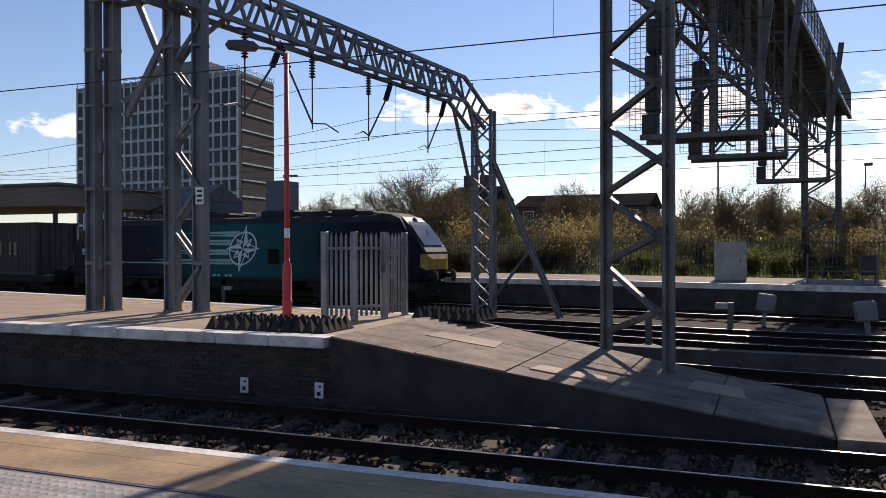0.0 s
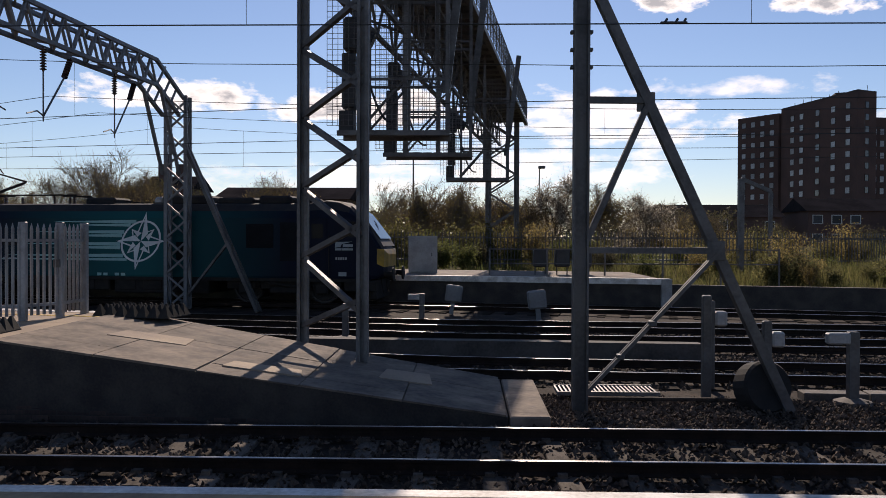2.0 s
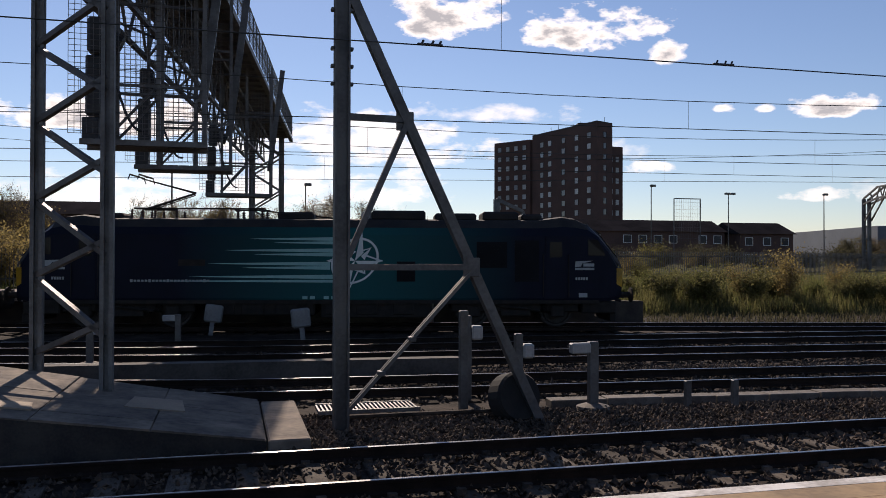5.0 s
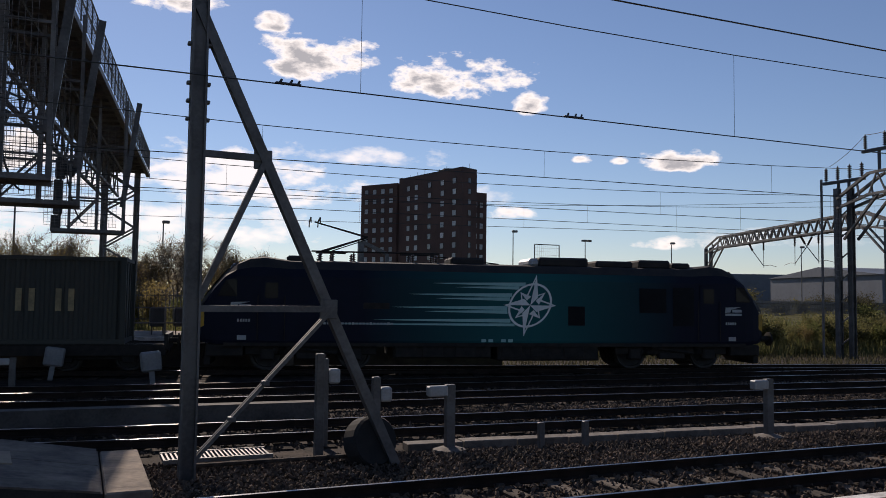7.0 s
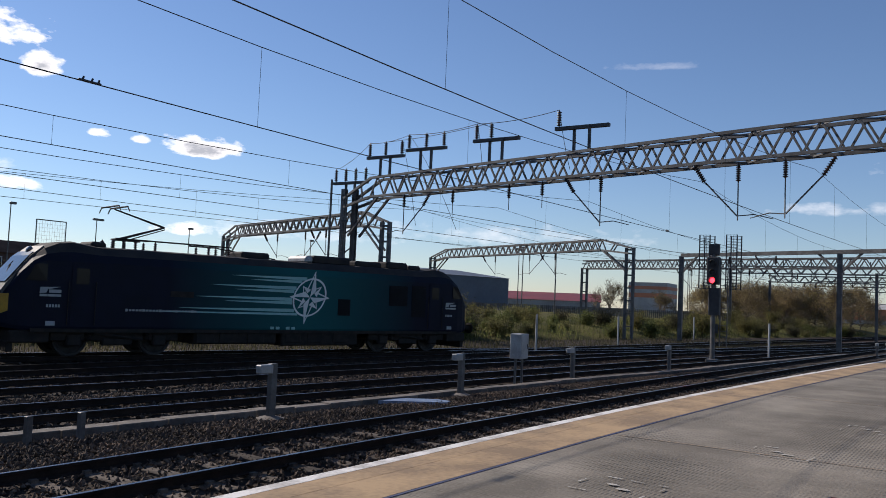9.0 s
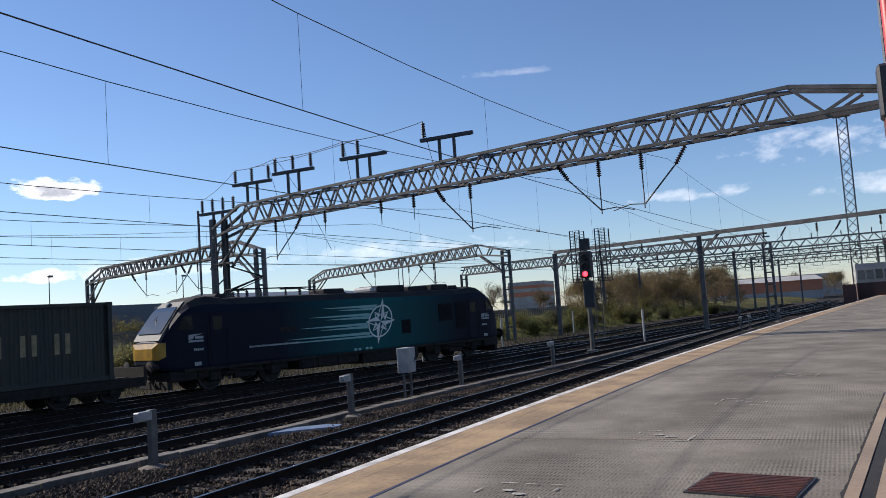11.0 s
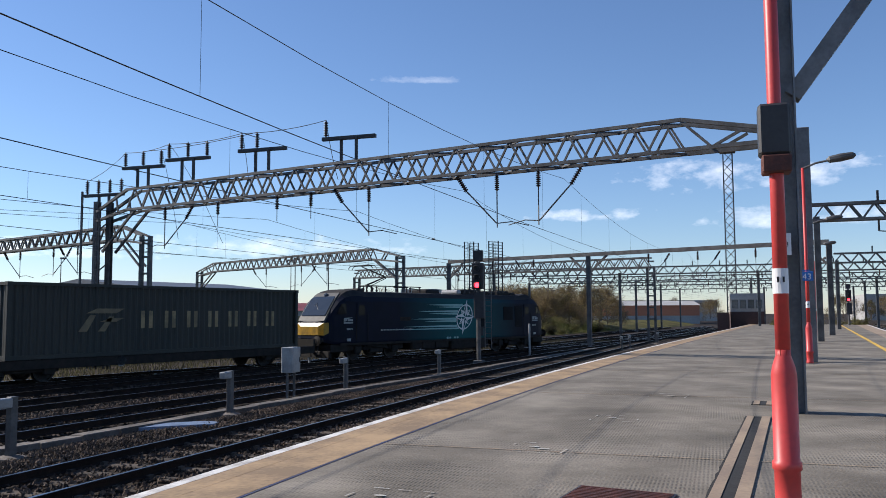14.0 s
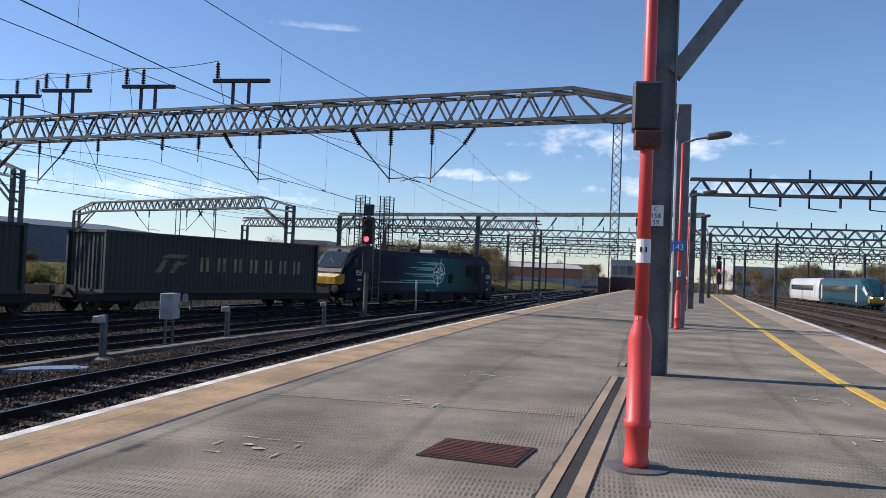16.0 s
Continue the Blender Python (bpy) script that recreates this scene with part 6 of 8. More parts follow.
# ---- more portals and beams ----
def portal(x0, y0, x1, y1, zb, depth, bays, kink=True, legs=(.6, .45), two=True):
    ob = thing("catenary_portal", "galvanised lattice portal over the lines in the distance", "gantry", group="distant portals")
    a, b = Vector((x0, y0, 0)), Vector((x1, y1, 0))
    q = .1 if kink else 0.0
    L = lambda s, z: a.lerp(b, s) + Vector((0, 0, z))
    bm = B()
    truss(bm, L(q, zb), L(1 - q, zb), depth, .6, bays, .05)
    if kink:
        for s0, s1 in ((q, 0), (1 - q, 1)):
            for dx in (-.3, .3):
                o = Vector((dx, 0, 0))
                rod(bm, L(s0, zb + depth) + o, L(s1, zb + .1) + o, .06, square=True)
                rod(bm, L(s0, zb) + o, L(s1, zb - .35) + o, .06, square=True)
                rod(bm, L((s0 * 2 + s1) / 3, zb - .1) + o, L((s0 + s1) / 2, zb + .5) + o, .04, square=True)
                rod(bm, L(s0, zb) + o, L(s1 + (s0 - s1) * .12, zb - 1.7) + o, .05, square=True)
    part("girder", bm, M["galv"], ob)
    for s in (0, 1):
        bm = B()
        c = L(s, 0)
        for dy in (-.3, .3):
            box(bm, c.x - .12, c.y + dy - .1, ZG, c.x + .12, c.y + dy + .1, zb + .1)
        for k in range(7):
            z = ZG + 1 + k
            box(bm, c.x - .05, c.y - .3, z, c.x + .05, c.y + .3, z + .12)
        part("leg", bm, M["galv"], ob)
    return L


for args in ((42.2, 32.8, 50.5, 57.1, 6.1, .85, 20), (62.6, 24.3, 77.0, 53.0, 6.0, .85, 26), (74.5, 5.6, 83.6, 37.5, 5.4, .85, 30, False)):
    Lp = portal(*args)
    for s, d in ((.3, 1), (.42, -1), (.6, 1)):
        p = Lp(s, 0)
        drop_arm(p.x, p.y, args[4], d)
ob = thing("beam_portal", "grey steel beam portal on stout posts over the lines", "gantry")
a, b = Vector((68.2, 22, 5.9)), Vector((57.9, -6.6, 5.9))
bm = B()
rod(bm, a, b, .14, square=True)
part("beam", bm, M["galv"], ob)
for s in (0, .44, 1):
    p = a.lerp(b, s)
    bm = B()
    box(bm, p.x - .16, p.y - .16, ZG if s < .9 else -.02, p.x + .16, p.y + .16, 5.8)
    part("post", bm, M["galv"], ob)
    bm = B()
    for k in (-1, 1):
        if 0 <= s + k * .06 <= 1:
            rod(bm, (p.x, p.y, 4.4), a.lerp(b, s + k * .055), .07, square=True)
    part("knee_brace", bm, M["galv"], ob)
for s in (.15, .28, .6, .72, .85):
    p = a.lerp(b, s)
    drop_arm(p.x, p.y, 5.8, 1 if s < .5 else -1)
# girders over the lines beyond the other side of the platform
for x, y0, y1, zb, n in ((45.6, -4.4, -34, 6.0, 26), (79, -9.5, -46, 5.7, 28), (98, 26, -52, 5.9, 60), (118, 26, -60, 5.7, 66), (140, 24, -66, 6.0, 66), (165, 22, -75, 6.0, 70)):
    ob = thing("catenary_portal", "steel lattice portal with short posts above the girder", "gantry", group="distant portals")
    bm = B()
    truss(bm, (x, y0, zb), (x - .15 * (y0 - y1) * .15, y1, zb), .8, .5, n, .05)
    part("girder", bm, M["galv_dark"], ob)
    k = 0
    y = y0 - .2
    while y > y1:
        bm = B()
        box(bm, x - .17, y - .14, ZG if y < -6 or y > 2 else -.02, x + .17, y + .14, zb + .2)
        part("leg", bm, M["galv"], ob)
        y -= 15.0
    y = y0 - 3
    while y > y1:
        bm = B()
        rod(bm, (x, y, zb + .8), (x, y, zb + 1.4), .05, square=True)
        part("stub_post", bm, M["black"], ob)
        bm = B()
        rod(bm, (x, y, zb), (x, y, zb - .6), .04, square=True)
        rod(bm, (x, y, zb - .6), (x - .2, y - 1.3, zb - .75), .03)
        part("hanger", bm, M["black"], ob)
        bm = B()
        rod(bm, (x, y - 1.5, zb), (x, y - 1.5, zb - .55), .07, 6)
        part("insulator", bm, M["insul"], ob)
        y -= 2.9

tw = thing("lattice_tower", "tall slender grey steel lattice floodlight tower", "tower")
bm = B()
lattice_leg(bm, 150, -2.3, ZG, 29.0, 1.5, 1.5, 18, .09)
part("lattice", bm, M["galv_dark"], tw)
bm = B()
cbox(bm, (150, -2.3, 29.3), (2.6, 2.6, .5))
for k in range(4):
    cbox(bm, (148.8, -3.3 + k * .7, 29.9), (.3, .5, .5))
part("lamp_head", bm, M["galv_dark"], tw)


# ---- overhead wires ----
def wires():
    spans = [("platform", 4.05, 5.55), ("near", 3.84, 5.3), ("second", 3.95, 4.75), ("third", 3.8, 4.6), ("fourth", 3.86, 4.6), ("train", 4.02, 5.0)]
    fs = {n: f for n, f, a, b in TRACKS}
    fs["platform"] = lambda x: 6.15 - .9 * bend(x)
    for n, zc, zm in spans:
        f = fs[n]
        ob = thing("overhead_line", "dark contact wire hung from a catenary wire by droppers", "overhead wire", group="overhead lines")
        masts = [-70, -42, -11, 29, 66, 104, 140]
        bm = B()
        xs = arange(-70, 140, 3)
        tube(bm, [(p, f(p), zc) for p in xs], .008)
        part("contact_wire", bm, M["wire"], ob)
        bm = B()
        line = []
        for x0, x1 in zip(masts, masts[1:]):
            n2 = 14
            for k in range(n2):
                u = k / n2
                xa, za = x0 + (x1 - x0) * u, zm + .55 - 4 * .8 * u * (1 - u)
                line.append((xa, f(xa), za))
                if k % 2:
                    dr = B()
                    rod(dr, (xa, f(xa), za), (xa, f(xa), zc), .0035, 3, cap=False)
                    part("dropper", dr, M["wire"], ob)
        tube(bm, line, .0075)
        part("catenary_wire", bm, M["wire"], ob)


wires()
for x in (2.42, 6.25, 26.0):
    y = 9.5 - .62 * bend(x)
    ob = thing("wire_clamp", "small dark clamp bar on an overhead wire", "clamp", pose(x, y, 3.85), "wire clamps")
    bm = B()
    cbox(bm, (0, 0, .0), (.3, .04, .025), bevel=.006)
    part("bar", bm, M["black"], ob)
    for dx in (-.1, .02, .11):
        bm = B()
        rod(bm, (dx, 0, .0), (dx + .03, .02, .05), .014, 6)
        part("bolt", bm, M["black"], ob)


# ---- buildings ----
M.update(
    redbrick=mat("dark_red_brick", (0.1, 0.055, 0.045), (0.07, 0.04, 0.034), 0.9, scale=.2, fine=3, bump=.1),
    officeglass=mat("office_glass", (0.035, 0.042, 0.055), (0.02, 0.024, 0.03), 0.3, bump=0, vary=.5, spec=.3),
    frame=mat("white_window_frame", (0.72, 0.72, 0.7), (0.55, 0.55, 0.53), 0.6, scale=.3, fine=3, bump=0),
    office=mat("pale_cladding", (0.26, 0.26, 0.25), (0.19, 0.19, 0.185), 0.7, scale=.15, fine=2, bump=0),
    gable=mat("dark_brown_brick", (0.06, 0.047, 0.04), (0.042, 0.034, 0.03), 0.9, scale=.2, fine=3, bump=0),
    slate=mat("slate_roof", (0.036, 0.032, 0.033), (0.022, 0.02, 0.021), 0.95, scale=.4, fine=4, spec=.0),
    shed=mat("blue_grey_cladding", (0.1, 0.12, 0.15), (0.075, 0.09, 0.115), 0.6, scale=.1, fine=1.5, bump=0),
    redroof=mat("red_sheet_roof", (0.2, 0.03, 0.026), (0.14, 0.024, 0.022), 0.6, scale=.2, fine=2, bump=0),
    orange=mat("terracotta_cladding", (0.5, 0.19, 0.1), (0.42, 0.16, 0.09), 0.7, scale=.2, fine=2, bump=0),
    pale=mat("pale_render", (0.4, 0.39, 0.37), (0.3, 0.29, 0.275), 0.8, scale=.3, fine=3, bump=0),
    coach=mat("coach_white", (0.5, 0.51, 0.52), (0.42, 0.43, 0.44), 0.35, scale=.5, fine=6, bump=.02),
    coachteal=mat("coach_teal", (0.008, 0.045, 0.065), (0.008, 0.038, 0.055), 0.35, scale=.5, fine=6, bump=.02),
    canopy=mat("canopy_fascia", (0.2, 0.15, 0.11), (0.15, 0.115, 0.09), 0.8, scale=.3, fine=5, bump=.1),
)


def windows_on(parent, p, u, n, cols, rows, z0, dz, w, h, skip=None, m="windowg", frame_m=None):
    """A grid of windows on the wall through p, along u with outward n; p is the grid's lower left."""
    u, n = Vector(u), Vector(n).normalized()
    L = u.length
    ud = u.normalized()
    P = lambda a, d, b: ud * a + n * d + Vector((0, 0, b))
    bm = B()
    loop = lambda a, b0, b1, d: [bm.verts.new(P(x, d, z)) for x, z in ((-a, b0), (a, b0), (a, b1), (-a, b1))]
    rings = [loop(w / 2 + .08, -.08, h + .08, -.05), loop(w / 2 + .08, -.08, h + .08, .09), loop(w / 2, 0, h, .09), loop(w / 2, 0, h, -.05)]
    for a, b in zip(rings, rings[1:]):
        for k in range(4):
            bm.faces.new((a[k], a[(k + 1) % 4], b[(k + 1) % 4], b[k]))
    bmesh.ops.recalc_face_normals(bm, faces=bm.faces[:])
    me = mesh_of(bm, "window")
    me.materials.append(M[frame_m or "pale"])
    bm = B()
    a, b = loop(w / 2, 0, h, -.04), loop(w / 2, 0, h, .03)
    bm.faces.new(b)
    for k in range(4):
        bm.faces.new((a[k], a[(k + 1) % 4], b[(k + 1) % 4], b[k]))
    bmesh.ops.recalc_face_normals(bm, faces=bm.faces[:])
    pane = mesh_of(bm, "pane")
    pane.materials.append(M[m])
    for r in range(rows):
        for c in range(cols):
            if skip and skip(r, c):
                continue
            o = new("window", me)
            o.parent = parent
            o.location = Vector(p) + u * ((c + .5) / cols) + Vector((0, 0, z0 + r * dz))
            new("pane", pane).parent = o


def slab_block(bm, pts, z0, z1, mi=0):
    lo = [bm.verts.new((x, y, z0)) for x, y in pts]
    hi = [bm.verts.new((x, y, z1)) for x, y in pts]
    for i in range(len(pts)):
        j = (i + 1) % len(pts)
        bm.faces.new((lo[i], lo[j], hi[j], hi[i])).material_index = mi
    bm.faces.new(hi).material_index = mi
    return bm


def office_block():
    ob = thing("office_block", "twelve-storey pale gridded office block with a dark brick gable", "building")
    c, l, r = Vector((-119.2, 165, 0)), Vector((-173.2, 168.9, 0)), Vector((-120.8, 182.6, 0))
    k = l + (r - c)
    bm = B()
    slab_block(bm, [(l.x, l.y), (c.x, c.y), (r.x, r.y), (k.x, k.y)], ZG, 43.2)
    part("wall", bm, M["office"], ob)
    d = (c - l)
    nrm = Vector((d.y, -d.x, 0)).normalized()
    windows_on(ob, l, d, nrm, 22, 11, 3.6, 3.55, 1.95, 2.85, m="officeglass", frame_m="frame")
    for i in range(11):
        bm = B()
        z = 3.0 + i * 3.55
        a, b = l + nrm * .2, c + nrm * .2
        slab_block(bm, [(a.x, a.y), (b.x, b.y), (b.x - nrm.x * .2, b.y - nrm.y * .2), (a.x - nrm.x * .2, a.y - nrm.y * .2)], z, z + .3)
        part("floor_band", bm, M["frame"], ob)
    bm = B()
    for i in range(23):
        p = l + d * (i / 22) + nrm * .15
        bm = B()
        rod(bm, (p.x, p.y, ZG), (p.x, p.y, 43.4), .16, square=True)
        part("mullion", bm, M["frame"], ob)
    e = r - c
    ng = Vector((e.y, -e.x, 0)).normalized()
    bm = B()
    a, b = c + ng * .12 + e * .1, r + ng * .12
    slab_block(bm, [(a.x, a.y), (b.x, b.y), (b.x - ng.x * .1, b.y - ng.y * .1), (a.x - ng.x * .1, a.y - ng.y * .1)], ZG, 42.6)
    part("gable_face", bm, M["gable"], ob)
    for i in range(9):
        bm = B()
        z = 9.0 + i * 4.0
        a2, b2 = c + ng * .22 + e * .1, r + ng * .22
        slab_block(bm, [(a2.x, a2.y), (b2.x, b2.y), (b2.x - ng.x * .15, b2.y - ng.y * .15), (a2.x - ng.x * .15, a2.y - ng.y * .15)], z, z + .35)
        part("floor_band", bm, M["frame"], ob)
    bm = B()
    slab_block(bm, [(-150, 170), (-132, 169), (-132.5, 178), (-150.5, 179)], 43.2, 47.5)
    part("plant_room", bm, M["office"], ob)
    bm = B()
    for p, q in ((l, c), (c, r)):
        for zz in (43.9, 44.4):
            rod(bm, (p.x, p.y, zz), (q.x, q.y, zz), .07, 4)
        for i in range(19):
            m_ = p.lerp(q, i / 18)
            rod(bm, (m_.x, m_.y, 43.2), (m_.x, m_.y, 44.4), .07, 4)
    part("roof_rail", bm, M["galv"], ob)


office_block()


def tower_block():
    ob = thing("tower_block", "dark red brick tower block of flats with white windows", "building")
    W0, P0, P1, P2 = (72.0, 222.0), (79.4, 211.5), (85.6, 184.0), (91.0, 186.8)
    back = (98.0, 214.0)
    bm = B()
    slab_block(bm, [P0, P1, P2, back], ZG, 33.9)
    part("tower", bm, M["redbrick"], ob)
    bm = B()
    slab_block(bm, [W0, (P0[0] - .6, P0[1] + .2), (P0[0] + 6, P0[1] + 3), (86, 230)], ZG, 33.2)
    part("wing", bm, M["redbrick"], ob)
    bm = B()
    slab_block(bm, [(90.6, 189.5), (95.6, 190.4), (99.5, 208), (92, 208)], ZG, 29.0)
    part("wing", bm, M["redbrick"], ob)
    bm = B()
    slab_block(bm, [P0, P1, P2, back], 33.9, 34.3)
    part("parapet", bm, M["gable"], ob)
    run = lambda p, q, a, b: ((p[0] + (q[0] - p[0]) * a, p[1] + (q[1] - p[1]) * a, 0), ((q[0] - p[0]) * (b - a), (q[1] - p[1]) * (b - a), 0), (q[1] - p[1], p[0] - q[0], 0))
    for p, q, a, b, cols, m in ((W0, (P0[0] - .6, P0[1] + .2), .04, .96, 4, "curtain"), (P0, P1, .1, .36, 2, "curtain"), (P0, P1, .42, .6, 1, "windowg"), (P0, P1, .62, .98, 2, "curtain"), (P1, P2, .1, .9, 1, "windowg")):
        g = run(p, q, a, b)
        windows_on(ob, g[0], g[1], g[2], cols, 12, 1.0, 2.68, 1.5 if p == P0 else 1.2, 1.3, m=m, frame_m="gable")
    windows_on(ob, (91.2, 189.6, 0), (3.6, .65, 0), (.65, -3.6, 0), 2, 10, 1.0, 2.68, 1.0, 1.3, m="curtain", frame_m="gable")
    for k in range(9):
        bm = B()
        x, y = 81 + k * 1.1, 207 - k * 2.3
        rod(bm, (x, y, 34), (x, y, 35.0 + (k % 3) * .5), .06, 4)
        part("aerial", bm, M["gable"], ob)
    bm = B()
    slab_block(bm, [(86, 196), (91, 194), (93, 204), (88, 206)], 34.2, 35.6)
    part("plant_room", bm, M["gable"], ob)


tower_block()


def terrace(x0, x1, y, zr, label, rows=2, deep=9.0, eaves=None, m="redbrick", cols=None, zb=ZG):
    ob = thing("terraced_houses", label, "house", group="terraces")
    ze = eaves if eaves else zr - 1.9
    bm = B()
    slab_block(bm, [(x0, y), (x1, y), (x1, y + deep), (x0, y + deep)], zb, ze)
    part("wall", bm, M[m], ob)
    bm = B()
    vs = [bm.verts.new(p) for p in ((x0 - .4, y - .5, ze - .1), (x1 + .4, y - .5, ze - .1), (x1 + .4, y + deep / 2, zr), (x0 - .4, y + deep / 2, zr), (x0 - .4, y + deep + .5, ze - .1), (x1 + .4, y + deep + .5, ze - .1))]
    bm.faces.new((vs[0], vs[1], vs[2], vs[3]))
    bm.faces.new((vs[3], vs[2], vs[5], vs[4]))
    bm.faces.new((vs[0], vs[3], vs[4]))
    bm.faces.new((vs[1], vs[5], vs[2]))
    part("roof", bm, M["slate"], ob)
    n = cols or int((x1 - x0) / 3.4)
    windows_on(ob, (x0, y, 0), (x1 - x0, 0, 0), (0, -1, 0), n, rows, ze - 1.9 - (rows - 1) * 2.7, 2.7, 1.3, 1.15, lambda r, c: (c * 7 + r * 3) % 5 == 4, m="officeglass", frame_m="frame")
    return ob


terrace(29, 46, 122, 6.6, "long two-storey brick terrace with slate roof")
terrace(49, 78.5, 120, 7.5, "long two-storey brick terrace with slate roof", cols=11)
terrace(80, 90, 118, 7.2, "small brick house with pitched slate roof", cols=3)
hb = terrace(-34, -16, 112, 8.6, "low brick building with a long slate roof behind trees", rows=1, deep=14)
ch = terrace(-44, -37.5, 112, 10.0, "brick house with pitched roof and chimney stacks", deep=9)
for x in (-43, -40.5):
    bm = B()
    box(bm, x, 115, 9.0, x + 1.2, 116.5, 11.6)
    part("chimney", bm, M["redbrick"], ch)


def shed(name, label, pts, z1, m, roof=None, zroof=0.0, band=None):
    ob = thing(name, label, "building")
    bm = B()
    slab_block(bm, pts, ZG, z1)
    part("wall", bm, M[m], ob)
    if roof:
        c = Vector((sum(p[0] for p in pts) / 4, sum(p[1] for p in pts) / 4, 0))
        bm = B()
        lo = [bm.verts.new((c.x + (x - c.x) * 1.02, c.y + (y - c.y) * 1.02, z1)) for x, y in pts]
        a = (Vector(lo[0].co) + Vector(lo[3].co)) / 2
        b = (Vector(lo[1].co) + Vector(lo[2].co)) / 2
        r0, r1 = bm.verts.new((a.x, a.y, zroof)), bm.verts.new((b.x, b.y, zroof))
        bm.faces.new((lo[0], lo[1], r1, r0))
        bm.faces.new((lo[2], lo[3], r0, r1))
        bm.faces.new((lo[3], lo[0], r0))
        bm.faces.new((lo[1], lo[2], r1))
        part("roof", bm, M[roof], ob)
    if band:
        bm = B()
        z0, zz1, mm = band
        c = Vector((sum(p[0] for p in pts) / 4, sum(p[1] for p in pts) / 4, 0))
        slab_block(bm, [(c.x + (x - c.x) * 1.004, c.y + (y - c.y) * 1.004) for x, y in pts], z0, zz1)
        part("wall_band", bm, M[mm], ob)
    return ob


shed("warehouse", "long blue-grey steel-clad warehouse", [(140, 155), (215, 130), (235, 190), (160, 215)], 8.5, "shed")
shed("warehouse", "grey steel-clad industrial shed", [(116, 92), (150, 84), (158, 115), (124, 123)], 6.3, "shed", "shed", 8.0)
shed("retail_shed", "low shed with bright red sheet roof", [(170, 98), (179, 76), (207, 88), (198, 110)], 2.4, "pale", "redroof", 4.4)
ofb = shed("office_building", "distant white and red-banded office building", [(300, 116), (302, 102), (320, 104), (318, 118)], 11.2, "pale", band=(5.5, 7.2, "orange"))
bm = B()
slab_block(bm, [(299.9, 116.2), (301.9, 101.8), (320.2, 103.9), (318.2, 118.2)], 8.6, 9.8)
part("wall_band", bm, M["orange"], ofb)
shed("retail_shed", "long terracotta-fronted retail shed with pale roof edge", [(198, 30), (202, 4), (240, 8), (236, 34)], 3.3, "orange", "pale", 4.6, band=(-1, .9, "pale"))
shed("retail_shed", "long low grey retail shed", [(260, 60), (280, 0), (310, 12), (290, 72)], 5.6, "pale")
shed("retail_shed", "distant white industrial shed", [(300, -46), (302, -84), (340, -84), (338, -46)], 7.4, "pale")
sb = shed("signal_box", "brick signal box with a pale glazed upper storey", [(112, -1.4), (112, -5.4), (120, -5.4), (120, -1.4)], 3.9, "pale", band=(-1.1, 1.6, "redbrick"))
windows_on(sb, (111.97, -1.5, 0), (0, -3.8, 0), (-1, 0, 0), 4, 1, 2.0, 1, .75, 1.1)
shed("brick_hut", "dark red brick lineside hut", [(108, 0.2), (108, -1.2), (112, -1.2), (112, 0.2)], 1.5, "redbrick")

# canopy of the station on the far platforms
cp = thing("station_canopy", "flat dark station canopy with a deep fascia on columns", "canopy")
bm = B()
box(bm, -95, 37, 3.75, -39.5, 46, 5.0, bevel=.05)
part("fascia", bm, M["canopy"], cp)
bm = B()
box(bm, -95.2, 36.8, 5.0, -39.3, 46.2, 5.15)
part("roof", bm, M["galv"], cp)
for x in (-44, -52, -60, -70):
    bm = B()
    rod(bm, (x, 41, 0), (x, 41, 3.8), .16, 8)
    part("column", bm, M["conc_post"], cp)
fb = shed("footbridge_end", "pale blue-grey panelled footbridge stair end", [(-43, 47), (-36, 45.5), (-35, 49), (-42, 50)], 4.4, "shed", "galv", 5.6)
bm = B()
box(bm, -31.7, 47, ZG, -30.4, 49, 5.7)
solo("lift_shaft", bm, M["shed"], "plain grey-blue lift shaft beside the footbridge", "lift shaft")


# floodlight and street lamp columns in the distance
def far_lamp(x, y, h, heads=1):
    ob = thing("street_lamp", "slim grey lamp column in the distance", "street lamp", group="far lamps")
    bm = B()
    rod(bm, (x, y, ZG), (x, y, h), .1, 6, r2=.065)
    part("column", bm, M["galv"], ob)
    for k in range(heads):
        bm = B()
        cbox(bm, (x + (k - (heads - 1) / 2) * .9 + .25, y, h + .1), (.75, .4, .3), bevel=.05)
        part("lantern", bm, M["galv_dark"], ob)


for x, y, h, n in ((54.4, 100, 10.8, 1), (81.3, 100, 10.2, 1), (107.5, 100, 10.6, 1), (70, 106, 10.5, 2), (150, 130, 13, 2), (115, 62, 10, 1), (98, 48, 9, 1), (132, 72, 11, 3), (160, 50, 10, 2), (-4.5, 72, 8.6, 1), (8, 90, 9, 1), (-70, 110, 12, 3), (200, 62, 11, 2), (140, 20, 8, 1)):
    far_lamp(x, y, h, n)
ob = thing("ball_court_frame", "tall thin steel frame with netting behind the houses", "net frame")
bm = B()
for x in (59.5, 63.6):
    rod(bm, (x, 103, ZG), (x, 103, 9.5), .07, 5)
rod(bm, (59.5, 103, 9.5), (63.6, 103, 9.5), .07, 5)
for k in range(12):
    rod(bm, (59.5, 103, 3.5 + k * .5), (63.6, 103, 3.5 + k * .5), .012, 3)
    rod(bm, (59.6 + k * .35, 103, 3.5), (59.6 + k * .35, 103, 9.5), .012, 3)
part("frame", bm, M["galv"], ob)
